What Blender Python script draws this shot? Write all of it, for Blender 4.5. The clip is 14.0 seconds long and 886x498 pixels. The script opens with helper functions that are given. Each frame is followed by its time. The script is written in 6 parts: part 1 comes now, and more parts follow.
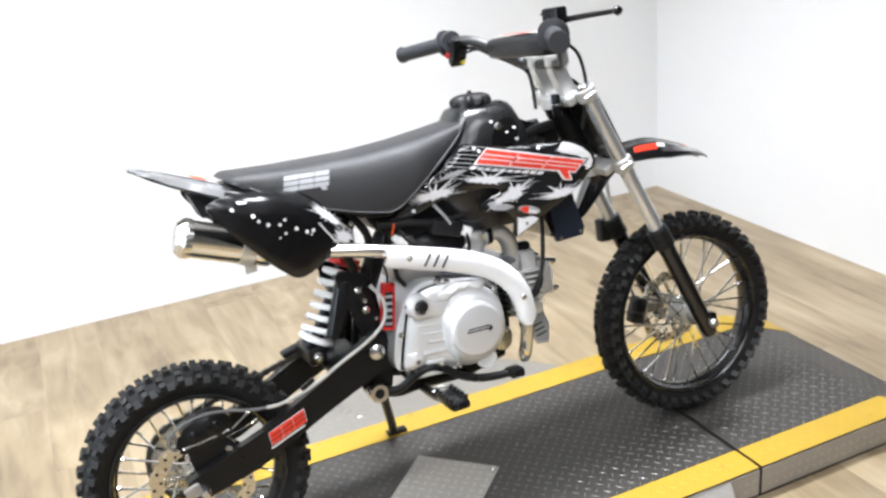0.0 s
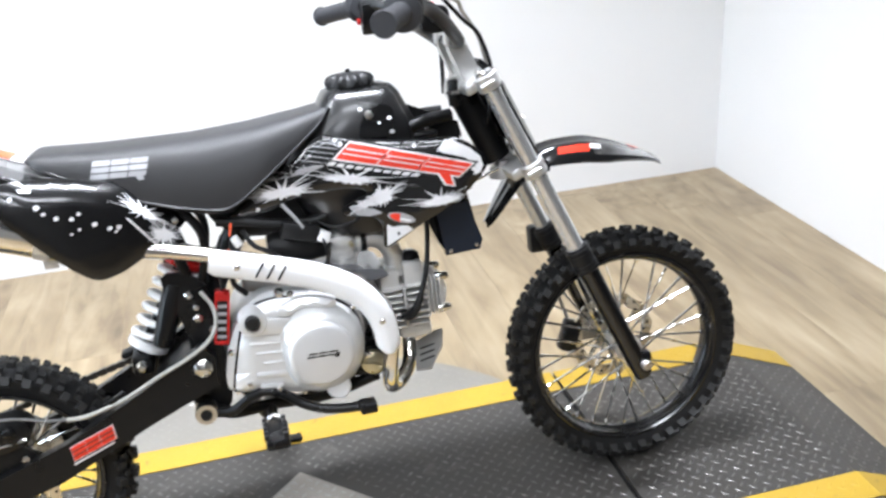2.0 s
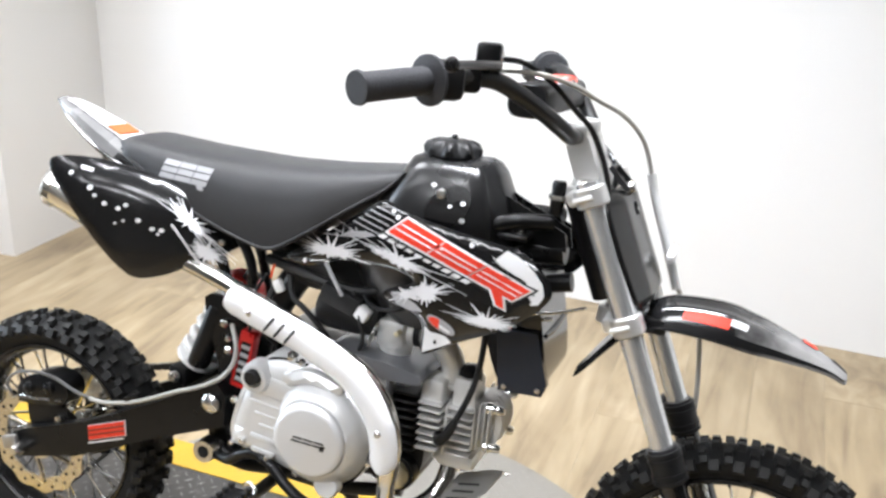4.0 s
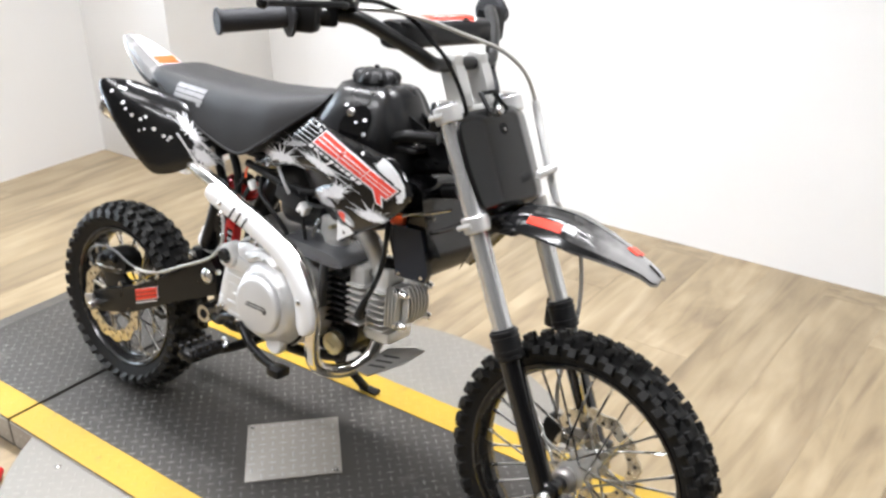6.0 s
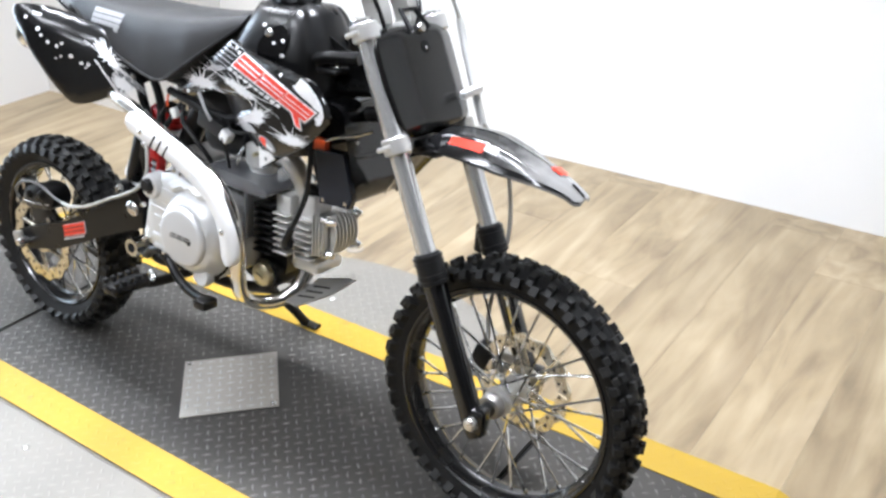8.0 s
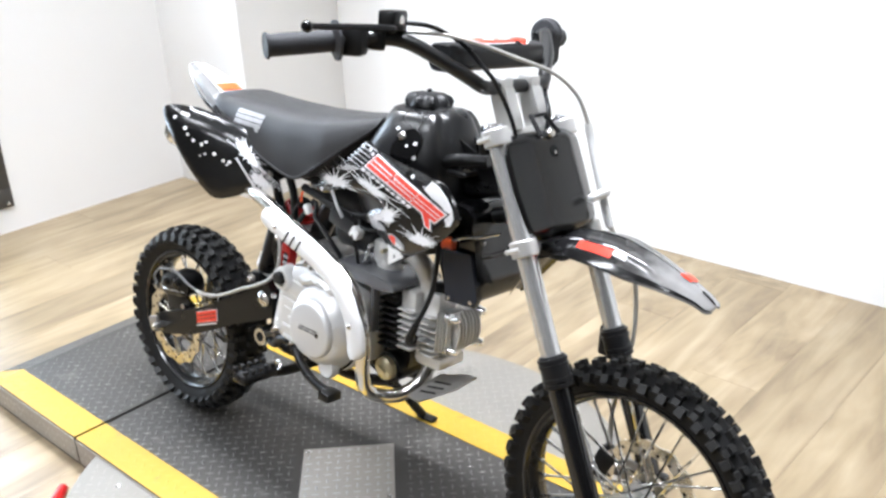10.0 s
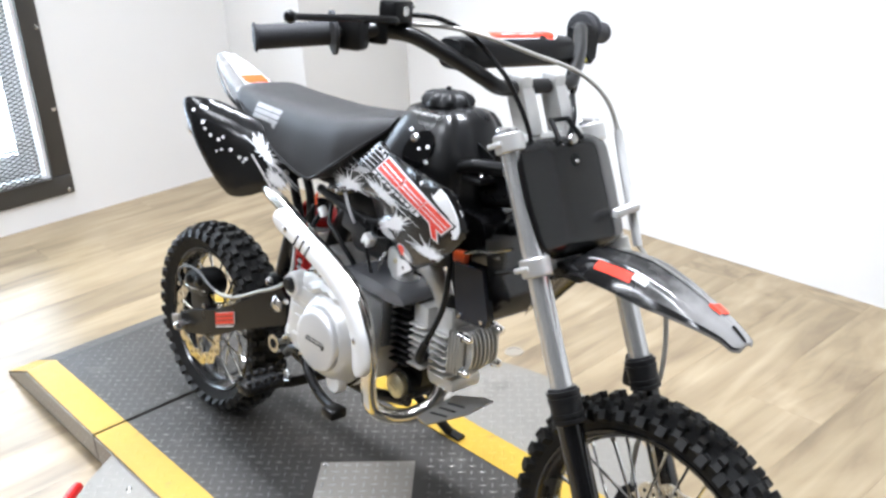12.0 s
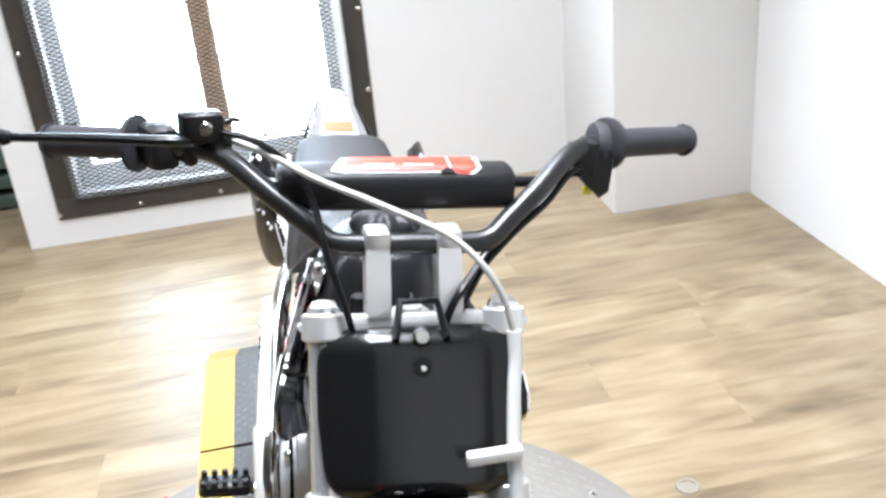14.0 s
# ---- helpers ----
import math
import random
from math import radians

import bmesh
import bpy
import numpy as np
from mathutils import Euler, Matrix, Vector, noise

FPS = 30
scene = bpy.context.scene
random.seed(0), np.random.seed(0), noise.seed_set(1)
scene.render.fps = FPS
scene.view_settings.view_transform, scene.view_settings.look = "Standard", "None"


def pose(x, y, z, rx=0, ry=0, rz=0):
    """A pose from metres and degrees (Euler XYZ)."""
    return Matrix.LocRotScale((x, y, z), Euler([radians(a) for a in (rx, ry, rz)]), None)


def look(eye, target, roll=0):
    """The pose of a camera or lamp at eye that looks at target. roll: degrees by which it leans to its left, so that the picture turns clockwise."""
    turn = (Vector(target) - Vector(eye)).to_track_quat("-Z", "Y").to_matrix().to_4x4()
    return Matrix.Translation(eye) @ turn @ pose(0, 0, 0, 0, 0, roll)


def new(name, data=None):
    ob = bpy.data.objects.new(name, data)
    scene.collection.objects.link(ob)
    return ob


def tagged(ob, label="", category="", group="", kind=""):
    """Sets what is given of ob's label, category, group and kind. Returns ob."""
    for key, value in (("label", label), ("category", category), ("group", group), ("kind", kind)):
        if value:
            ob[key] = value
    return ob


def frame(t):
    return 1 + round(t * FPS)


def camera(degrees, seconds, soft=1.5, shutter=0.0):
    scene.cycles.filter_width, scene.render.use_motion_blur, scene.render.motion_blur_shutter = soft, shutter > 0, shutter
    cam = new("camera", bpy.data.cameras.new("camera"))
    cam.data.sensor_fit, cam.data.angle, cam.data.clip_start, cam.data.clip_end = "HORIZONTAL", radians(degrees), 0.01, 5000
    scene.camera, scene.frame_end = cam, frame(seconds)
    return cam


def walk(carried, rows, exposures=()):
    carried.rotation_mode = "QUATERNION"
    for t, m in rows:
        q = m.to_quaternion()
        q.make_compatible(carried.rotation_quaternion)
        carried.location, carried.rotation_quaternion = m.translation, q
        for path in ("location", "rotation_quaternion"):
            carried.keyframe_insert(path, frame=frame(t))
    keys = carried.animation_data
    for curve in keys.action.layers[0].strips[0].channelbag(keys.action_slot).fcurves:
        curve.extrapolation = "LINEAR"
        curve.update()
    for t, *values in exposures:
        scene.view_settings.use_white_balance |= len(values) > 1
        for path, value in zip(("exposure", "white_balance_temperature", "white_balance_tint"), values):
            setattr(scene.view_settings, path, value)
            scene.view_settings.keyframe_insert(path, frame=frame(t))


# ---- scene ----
import mathutils

cam = camera(50.5, 14.0, soft=2.7, shutter=0.15)
PATH = [
    (0, (-0.703, -1.642, 1.309), (0.027, 0.073, 0.583), -5.1),
    (0.5, (-0.637, -1.676, 1.311), (0.094, 0.036, 0.581), -3.8),
    (1, (-0.523, -1.73, 1.311), (0.178, -0.001, 0.591), -1.2),
    (1.5, (-0.289, -1.639, 1.273), (0.196, 0.16, 0.547), -2.4),
    (2, (-0.096, -1.513, 1.286), (0.306, 0.262, 0.456), -4.1),
    (2.5, (0.157, -1.483, 1.318), (0.239, 0.275, 0.600), 1.5),
    (3, (0.35, -1.359, 1.291), (0.148, 0.471, 0.51), -2.0),
    (3.2, (0.385, -1.306, 1.251), (0.169, 0.537, 0.504), 0.4),
    (5.3, (0.983, -1.075, 1.302), (-0.151, 0.352, 0.481), -1.1),
    (5.5, (1.063, -1.133, 1.306), (-0.046, 0.308, 0.473), -0.8),
    (6, (1.175, -1.142, 1.312), (0.089, 0.305, 0.459), -0.8),
    (6.5, (1.24, -1.084, 1.287), (0.189, 0.328, 0.338), -0.7),
    (7, (1.244, -1.074, 1.261), (0.25, 0.319, 0.225), -0.9),
    (7.5, (1.236, -1.081, 1.232), (0.364, 0.313, 0.092), 1.8),
    (8, (1.233, -1.08, 1.261), (0.216, 0.354, 0.308), -1.0),
    (8.5, (1.226, -1.067, 1.275), (0.19, 0.387, 0.374), -0.5),
    (9, (1.217, -1.058, 1.294), (0.03, 0.318, 0.458), -2.9),
    (9.2, (1.214, -1.064, 1.294), (-0.031, 0.283, 0.496), -2.9),
    (11.3, (1.189, -1.129, 1.297), (-0.032, 0.243, 0.506), -2.1),
    (11.5, (1.177, -1.11, 1.299), (-0.05, 0.242, 0.483), -2.3),
    (12, (1.206, -0.915, 1.267), (-0.164, 0.304, 0.47), -2.8),
    (12.5, (1.213, -0.750, 1.299), (-0.201, 0.225, 0.486), -4.3),
    (13, (1.132, -0.526, 1.290), (-0.352, 0.329, 0.468), -7.9),
    (13.3, (1.071, -0.399, 1.292), (-0.493, 0.477, 0.404), -10.1),
    (13.5, (1.078, -0.307, 1.297), (-0.461, 0.411, 0.445), -11.1),
    (14, (1.153, -0.016, 1.317), (-0.554, 0.250, 0.526), -5.7),
]
EXPOSURES = [
    (0.0, -0.04, 6250, 10), (1.0, 0.0, 6210, 10), (2.0, 0.02, 6080, 10), (3.2, -0.02, 6180, 10),
    (5.3, -0.16, 6480, 11), (6.0, -0.12, 6480, 11), (6.5, -0.09, 6400, 11), (7.5, 0.0, 6100, 10), (9.2, 0.06, 6120, 10),
    (11.3, -0.03, 6200, 10), (12.5, -0.10, 5980, 10), (14.0, -0.05, 6080, 10),
]
walk(cam, [(t, look(eye, target, roll)) for t, eye, target, roll in PATH], EXPOSURES)

# world, lamps and exposure
world = bpy.data.worlds.new("daylight")
scene.world = world
world.use_nodes = True
wn = world.node_tree.nodes
sky = wn.new("ShaderNodeTexSky")
sky.sky_type, sky.sun_disc = "NISHITA", False
sky.sun_elevation, sky.sun_rotation = radians(40), radians(80)
world.node_tree.links.new(sky.outputs[0], wn["Background"].inputs[0])
wn["Background"].inputs[1].default_value = 0.1

LAMP_POWER = 41.5
LAMP_SPOTS = [(-1.6, 0.20), (0.15, 0.30), (-1.6, -1.25), (0.15, -1.25), (-0.6, -2.6)]
CEILING = 2.75
LAMP_SHARE = [0.88, 1.22, 0.34, 0.46, 1.24]
LAMP_SPREAD = [128, 104, 128, 128, 136]
for (lx, ly), share, spread in zip(LAMP_SPOTS, LAMP_SHARE, LAMP_SPREAD):
    tube_light = bpy.data.lights.new("tube_light", "AREA")
    tube_light.shape, tube_light.size, tube_light.size_y = "RECTANGLE", 1.2, 0.24
    tube_light.energy, tube_light.color = LAMP_POWER * share, (0.955, 0.965, 1.0)
    tube_light.spread = radians(spread)
    lamp = new("tube_light", tube_light)
    lamp.matrix_world = pose(lx, ly, CEILING - 0.085)


# ---- materials ----
def nodes_of(name):
    m = bpy.data.materials.new(name)
    m.use_nodes = True
    nt = m.node_tree
    return m, nt, nt.nodes["Principled BSDF"]


def mat(name, col, rough=0.5, metal=0.0, var=0.12, scale=18.0, bump=0.0, fine=160.0, coat=0.0, rvar=0.12, emit=0.0, spec=0.5):
    """A painted, moulded or metal surface: colour and gloss vary at two scales, with a fine relief."""
    m, nt, b = nodes_of(name)
    L = nt.links.new
    tc = nt.nodes.new("ShaderNodeTexCoord")
    n1, n2 = nt.nodes.new("ShaderNodeTexNoise"), nt.nodes.new("ShaderNodeTexNoise")
    n1.inputs["Scale"].default_value, n1.inputs["Detail"].default_value = scale, 5
    n2.inputs["Scale"].default_value, n2.inputs["Detail"].default_value = fine, 3
    L(tc.outputs["Object"], n1.inputs["Vector"])
    L(tc.outputs["Object"], n2.inputs["Vector"])
    mix = nt.nodes.new("ShaderNodeMix")
    mix.data_type = "RGBA"
    mix.inputs[6].default_value = (*[c * (1 - var) for c in col], 1)
    mix.inputs[7].default_value = (*[min(1, c * (1 + var)) for c in col], 1)
    L(n1.outputs[0], mix.inputs[0])
    L(mix.outputs[2], b.inputs["Base Color"])
    mr = nt.nodes.new("ShaderNodeMapRange")
    mr.inputs[3].default_value, mr.inputs[4].default_value = max(0.02, rough - rvar), min(1, rough + rvar)
    L(n1.outputs[0], mr.inputs[0])
    L(mr.outputs[0], b.inputs["Roughness"])
    b.inputs["Metallic"].default_value = metal
    b.inputs["Coat Weight"].default_value = coat
    b.inputs["Coat Roughness"].default_value = 0.06
    b.inputs["Specular IOR Level"].default_value = spec
    if bump:
        bp = nt.nodes.new("ShaderNodeBump")
        bp.inputs["Strength"].default_value, bp.inputs["Distance"].default_value = bump, 0.002
        L(n2.outputs[0], bp.inputs["Height"])
        L(bp.outputs[0], b.inputs["Normal"])
    if emit:
        b.inputs["Emission Color"].default_value = (*col, 1)
        b.inputs["Emission Strength"].default_value = emit
    return m


def plank_mat():
    """Vinyl floor plank: pale oak print, grain along y, each plank with its own shift of tone."""
    m, nt, b = nodes_of("oak_vinyl")
    L = nt.links.new
    tc, oi = nt.nodes.new("ShaderNodeTexCoord"), nt.nodes.new("ShaderNodeObjectInfo")
    add = nt.nodes.new("ShaderNodeVectorMath")
    add.operation = "MULTIPLY_ADD"
    comb = nt.nodes.new("ShaderNodeCombineXYZ")
    for k in range(3):
        L(oi.outputs["Random"], comb.inputs[k])
    L(comb.outputs[0], add.inputs[0])
    add.inputs[1].default_value = (37, 53, 11)
    L(tc.outputs["Object"], add.inputs[2])
    def noise_at(sx, sy, scale, detail, dist=0.0):
        mp, n = nt.nodes.new("ShaderNodeMapping"), nt.nodes.new("ShaderNodeTexNoise")
        mp.inputs["Scale"].default_value = (sx, sy, 1)
        n.inputs["Scale"].default_value, n.inputs["Detail"].default_value = scale, detail
        n.inputs["Distortion"].default_value = dist
        L(add.outputs[0], mp.inputs[0])
        L(mp.outputs[0], n.inputs["Vector"])
        return n.outputs[0]
    grain, cloud, fine = noise_at(9, 1.0, 2.2, 6, 0.9), noise_at(3.6, 1.3, 1.9, 4, 0.6), noise_at(60, 3, 4, 3)
    r = nt.nodes.new("ShaderNodeValToRGB")
    r.color_ramp.elements[0].position, r.color_ramp.elements[1].position = 0.29, 0.72
    r.color_ramp.elements[0].color = (0.125, 0.089, 0.053, 1)
    r.color_ramp.elements[1].color = (0.400, 0.322, 0.210, 1)
    e = r.color_ramp.elements.new(0.5)
    e.color = (0.278, 0.213, 0.127, 1)
    ma = nt.nodes.new("ShaderNodeMath")
    ma.operation = "MULTIPLY_ADD"
    L(grain, ma.inputs[0])
    ma.inputs[1].default_value = 0.52
    mb = nt.nodes.new("ShaderNodeMath")
    mb.operation = "MULTIPLY"
    L(cloud, mb.inputs[0])
    mb.inputs[1].default_value = 0.50
    L(mb.outputs[0], ma.inputs[2])
    L(ma.outputs[0], r.inputs[0])
    # greyed patches along the boards
    patch = noise_at(2.6, 0.7, 2.4, 4, 0.5)
    pr = nt.nodes.new("ShaderNodeMapRange")
    pr.interpolation_type = "SMOOTHSTEP"
    pr.inputs[1].default_value, pr.inputs[2].default_value = 0.46, 0.66
    pr.inputs[3].default_value, pr.inputs[4].default_value = 0.0, 0.5
    L(patch, pr.inputs[0])
    grey = nt.nodes.new("ShaderNodeMix")
    grey.data_type = "RGBA"
    grey.blend_type = "MULTIPLY"
    grey.inputs[7].default_value = (0.72, 0.69, 0.68, 1)
    L(pr.outputs[0], grey.inputs[0])
    L(r.outputs[0], grey.inputs[6])
    hs = nt.nodes.new("ShaderNodeHueSaturation")
    mv = nt.nodes.new("ShaderNodeMapRange")
    mv.inputs[3].default_value, mv.inputs[4].default_value = 0.93, 1.07
    L(oi.outputs["Random"], mv.inputs[0])
    L(mv.outputs[0], hs.inputs["Value"])
    L(grey.outputs[2], hs.inputs["Color"])
    L(hs.outputs[0], b.inputs["Base Color"])
    mr = nt.nodes.new("ShaderNodeMapRange")
    mr.inputs[3].default_value, mr.inputs[4].default_value = 0.24, 0.42
    L(fine, mr.inputs[0])
    L(mr.outputs[0], b.inputs["Roughness"])
    bp = nt.nodes.new("ShaderNodeBump")
    bp.inputs["Strength"].default_value, bp.inputs["Distance"].default_value = 0.12, 0.001
    L(fine, bp.inputs["Height"])
    L(bp.outputs[0], b.inputs["Normal"])
    return m


def worn_mat(name, col, worn, rough, metal, amount=0.56, scale=9.0, worn_metal=0.6):
    """Paint that is scuffed down to a second colour in patches, with streaky dirt."""
    m, nt, b = nodes_of(name)
    L = nt.links.new
    tc = nt.nodes.new("ShaderNodeTexCoord")
    n1, n2 = nt.nodes.new("ShaderNodeTexNoise"), nt.nodes.new("ShaderNodeTexNoise")
    n1.inputs["Scale"].default_value, n1.inputs["Detail"].default_value = scale, 8
    n1.inputs["Roughness"].default_value = 0.7
    n2.inputs["Scale"].default_value, n2.inputs["Detail"].default_value = 2.6, 4
    L(tc.outputs["Object"], n1.inputs["Vector"])
    L(tc.outputs["Object"], n2.inputs["Vector"])
    r = nt.nodes.new("ShaderNodeValToRGB")
    r.color_ramp.elements[0].position, r.color_ramp.elements[1].position = amount, amount + 0.12
    L(n1.outputs[0], r.inputs[0])
    tone = nt.nodes.new("ShaderNodeMix")
    tone.data_type = "RGBA"
    tone.inputs[6].default_value = (*[c * 0.72 for c in col], 1)
    tone.inputs[7].default_value = (*[min(1, c * 1.25) for c in col], 1)
    L(n2.outputs[0], tone.inputs[0])
    mix = nt.nodes.new("ShaderNodeMix")
    mix.data_type = "RGBA"
    L(r.outputs[0], mix.inputs[0])
    L(tone.outputs[2], mix.inputs[6])
    mix.inputs[7].default_value = (*worn, 1)
    L(mix.outputs[2], b.inputs["Base Color"])
    mm = nt.nodes.new("ShaderNodeMapRange")
    mm.inputs[3].default_value, mm.inputs[4].default_value = metal, worn_metal
    L(r.outputs[0], mm.inputs[0])
    L(mm.outputs[0], b.inputs["Metallic"])
    mr = nt.nodes.new("ShaderNodeMapRange")
    mr.inputs[3].default_value, mr.inputs[4].default_value = rough - 0.1, rough + 0.15
    L(n1.outputs[0], mr.inputs[0])
    L(mr.outputs[0], b.inputs["Roughness"])
    bp = nt.nodes.new("ShaderNodeBump")
    bp.inputs["Strength"].default_value, bp.inputs["Distance"].default_value = 0.15, 0.001
    L(n1.outputs[0], bp.inputs["Height"])
    L(bp.outputs[0], b.inputs["Normal"])
    return m


def fade_mat(name, x0, x1, dark, pale):
    """Sprayed fade along the bike: dark to pale between x0 and x1, with a cloudy edge."""
    m, nt, b = nodes_of(name)
    L = nt.links.new
    tc, sep, n = nt.nodes.new("ShaderNodeTexCoord"), nt.nodes.new("ShaderNodeSeparateXYZ"), nt.nodes.new("ShaderNodeTexNoise")
    n.inputs["Scale"].default_value, n.inputs["Detail"].default_value = 38, 6
    L(tc.outputs["Object"], sep.inputs[0])
    L(tc.outputs["Object"], n.inputs["Vector"])
    add = nt.nodes.new("ShaderNodeMath")
    add.operation = "MULTIPLY_ADD"
    L(n.outputs[0], add.inputs[0])
    add.inputs[1].default_value = 0.9 * (x1 - x0)
    L(sep.outputs[0], add.inputs[2])
    mr = nt.nodes.new("ShaderNodeMapRange")
    mr.interpolation_type = "SMOOTHSTEP"
    mid = 0.45 * (x1 - x0)
    mr.inputs[1].default_value, mr.inputs[2].default_value = x0 + mid, x1 + mid
    L(add.outputs[0], mr.inputs[0])
    mix = nt.nodes.new("ShaderNodeMix")
    mix.data_type = "RGBA"
    mix.inputs[6].default_value, mix.inputs[7].default_value = (*dark, 1), (*pale, 1)
    L(mr.outputs[0], mix.inputs[0])
    L(mix.outputs[2], b.inputs["Base Color"])
    b.inputs["Roughness"].default_value = 0.16
    b.inputs["Coat Weight"].default_value = 0.4
    b.inputs["Coat Roughness"].default_value = 0.06
    return m


FENDERM = fade_mat("fender_fade", 0.520, 0.650, (0.010, 0.010, 0.0105), (0.24, 0.235, 0.23))
WALL = mat("white_wall_paint", (0.80, 0.80, 0.795), 0.55, var=0.02, scale=1.2, bump=0.12, fine=90, rvar=0.05)
# Unseen ceiling, set dark grey so that chrome and blacks reflect something dark.
CEIL = mat("unseen_ceiling_grey", (0.30, 0.30, 0.295), 0.7, var=0.02, scale=2)
# Grey for added walls out of view, dark so glossy parts reflect dark.
UNSEENW = mat("unseen_wall_grey", (0.20, 0.20, 0.195), 0.6, var=0.1, scale=3)
PLANK = plank_mat()
JOINT = mat("joint_dark", (0.15, 0.115, 0.078), 0.8)
DECK = worn_mat("dark_deck_steel", (0.048, 0.044, 0.039), (0.125, 0.118, 0.106), 0.45, 0.25, 0.6)
# Bars paler than the deck: scuffed tops, with their highlights put into colour.
DECKBAR = worn_mat("scuffed_highlit_tread", (0.092, 0.088, 0.081), (0.195, 0.187, 0.174), 0.38, 0.35, 0.52, 14)
YELLOW = worn_mat("yellow_safety_paint", (0.385, 0.246, 0.020), (0.20, 0.14, 0.045), 0.45, 0.0, 0.60, 26, 0.0)
ALUPLATE = worn_mat("aluminium_plate", (0.385, 0.362, 0.325), (0.26, 0.238, 0.208), 0.50, 0.45, 0.6, 6, 0.5)
TURNM = worn_mat("dull_turntable_plate", (0.225, 0.210, 0.186), (0.17, 0.156, 0.138), 0.5, 0.4, 0.6, 6, 0.4)
TURNBAR = mat("turntable_tread", (0.232, 0.217, 0.193), 0.5, 0.40, 0.12, 20)
ALUBAR = mat("aluminium_tread", (0.45, 0.44, 0.425), 0.38, 0.55, 0.1, 20)
GREYP = mat("grey_cover_plastic", (0.12, 0.123, 0.132), 0.22, 0.0, 0.2, 15, coat=0.3, rvar=0.06)
RIMM = mat("black_rim_paint", (0.010, 0.010, 0.0105), 0.25, 0.0, 0.2, 20, 0.04, coat=0.3, spec=0.5)
GAP = mat("gap_black", (0.012, 0.012, 0.012), 0.8, spec=0.1)
STEEL = mat("bright_steel", (0.62, 0.61, 0.59), 0.25, 1.0, 0.1, 30)
CHROME = mat("chrome", (0.82, 0.82, 0.81), 0.10, 1.0, 0.05, 20, rvar=0.04)
FORKM = mat("fork_tube_steel", (0.73, 0.735, 0.74), 0.24, 0.75, 0.015, 20, rvar=0.02)
ALLOY = mat("silver_engine_paint", (0.72, 0.72, 0.715), 0.36, 0.35, 0.06, 12, 0.10, 260)
# Cast alloy; as core of the finned head it stands for crevice shade.
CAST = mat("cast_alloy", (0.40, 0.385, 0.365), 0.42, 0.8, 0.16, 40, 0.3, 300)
CLAMPM = mat("clamp_alloy", (0.65, 0.645, 0.63), 0.34, 0.62, 0.08, 30)
PIPE = mat("brushed_pipe", (0.80, 0.78, 0.74), 0.16, 1.0, 0.10, 9, rvar=0.06)
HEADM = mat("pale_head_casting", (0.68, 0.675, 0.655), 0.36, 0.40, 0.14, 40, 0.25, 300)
ALLOYD = mat("grey_cover_paint", (0.68, 0.683, 0.687), 0.34, 0.35, 0.05, 14, 0.08, 260)
COVERM = mat("dull_floor_cover", (0.30, 0.265, 0.215), 0.5, 0.3, 0.15, 40)
SKIDM = mat("grey_sheet_paint", (0.27, 0.265, 0.255), 0.4, 0.3, 0.1, 20)
TANKM = mat("satin_black_tank", (0.010, 0.010, 0.0105), 0.30, 0.0, 0.15, 9, 0.02, 200, coat=0.06, rvar=0.08, spec=0.55)
BRASS = mat("brass_cap", (0.62, 0.56, 0.38), 0.3, 0.9, 0.12, 25)
GLOSS = mat("gloss_black_plastic", (0.006, 0.006, 0.0065), 0.13, 0.0, 0.2, 9, coat=0.4, rvar=0.04, spec=0.45)
PANELM = mat("side_panel_black", (0.006, 0.006, 0.0065), 0.20, 0.0, 0.2, 9, coat=0.15, rvar=0.04, spec=0.45)
BARM = mat("satin_bar_paint", (0.012, 0.012, 0.0122), 0.34, 0.0, 0.15, 20, 0.04, spec=0.45)
BLACK = mat("satin_black_metal", (0.0075, 0.0075, 0.0078), 0.30, 0.1, 0.25, 20, 0.08, spec=0.26)
MATTE = mat("matt_black_plastic", (0.012, 0.012, 0.0125), 0.42, 0.0, 0.2, 20, 0.1, spec=0.26)
NUMPL = mat("black_number_plate", (0.007, 0.007, 0.007), 0.20, 0.0, 0.15, 6, 0.02, 80, rvar=0.03, spec=0.5)
VINYL = mat("seat_vinyl", (0.027, 0.027, 0.028), 0.45, 0.0, 0.12, 8, 0.35, 700, rvar=0.06, spec=0.38)
RUBBER = mat("tyre_rubber", (0.012, 0.012, 0.0122), 0.58, 0.0, 0.3, 24, 0.25, 220, spec=0.2)
KNOB = mat("tread_rubber", (0.0175, 0.0172, 0.0168), 0.55, 0.0, 0.35, 30, 0.25, 200, spec=0.3)
GRIPM = mat("grip_rubber", (0.036, 0.0365, 0.040), 0.6, 0.0, 0.2, 60, 0.4, 400, spec=0.25)
WHITE = mat("white_gloss_paint", (0.80, 0.80, 0.80), 0.3, 0.0, 0.03, 10, coat=0.3)
DECALW = mat("white_print", (0.78, 0.78, 0.79), 0.32, 0.0, 0.05, 30)
DECALR = mat("red_print", (0.74, 0.045, 0.02), 0.32, 0.0, 0.06, 30)
DECALG = mat("grey_print", (0.36, 0.36, 0.37), 0.4, 0.0, 0.06, 30)
DECALK = mat("black_print", (0.012, 0.012, 0.012), 0.3)
RED = mat("red_anodised", (0.55, 0.02, 0.018), 0.3, 0.4, 0.1, 30)
ORANGE = mat("orange_plastic", (0.80, 0.10, 0.02), 0.4)
SPRING = mat("white_spring", (0.78, 0.78, 0.77), 0.35)
HOSE = mat("grey_braided_hose", (0.42, 0.41, 0.38), 0.45, 0.2, 0.2, 200, 0.3, 500)
HOSED = mat("dark_hose", (0.11, 0.11, 0.11), 0.45, 0.2, 0.2, 200, 0.2, 500)
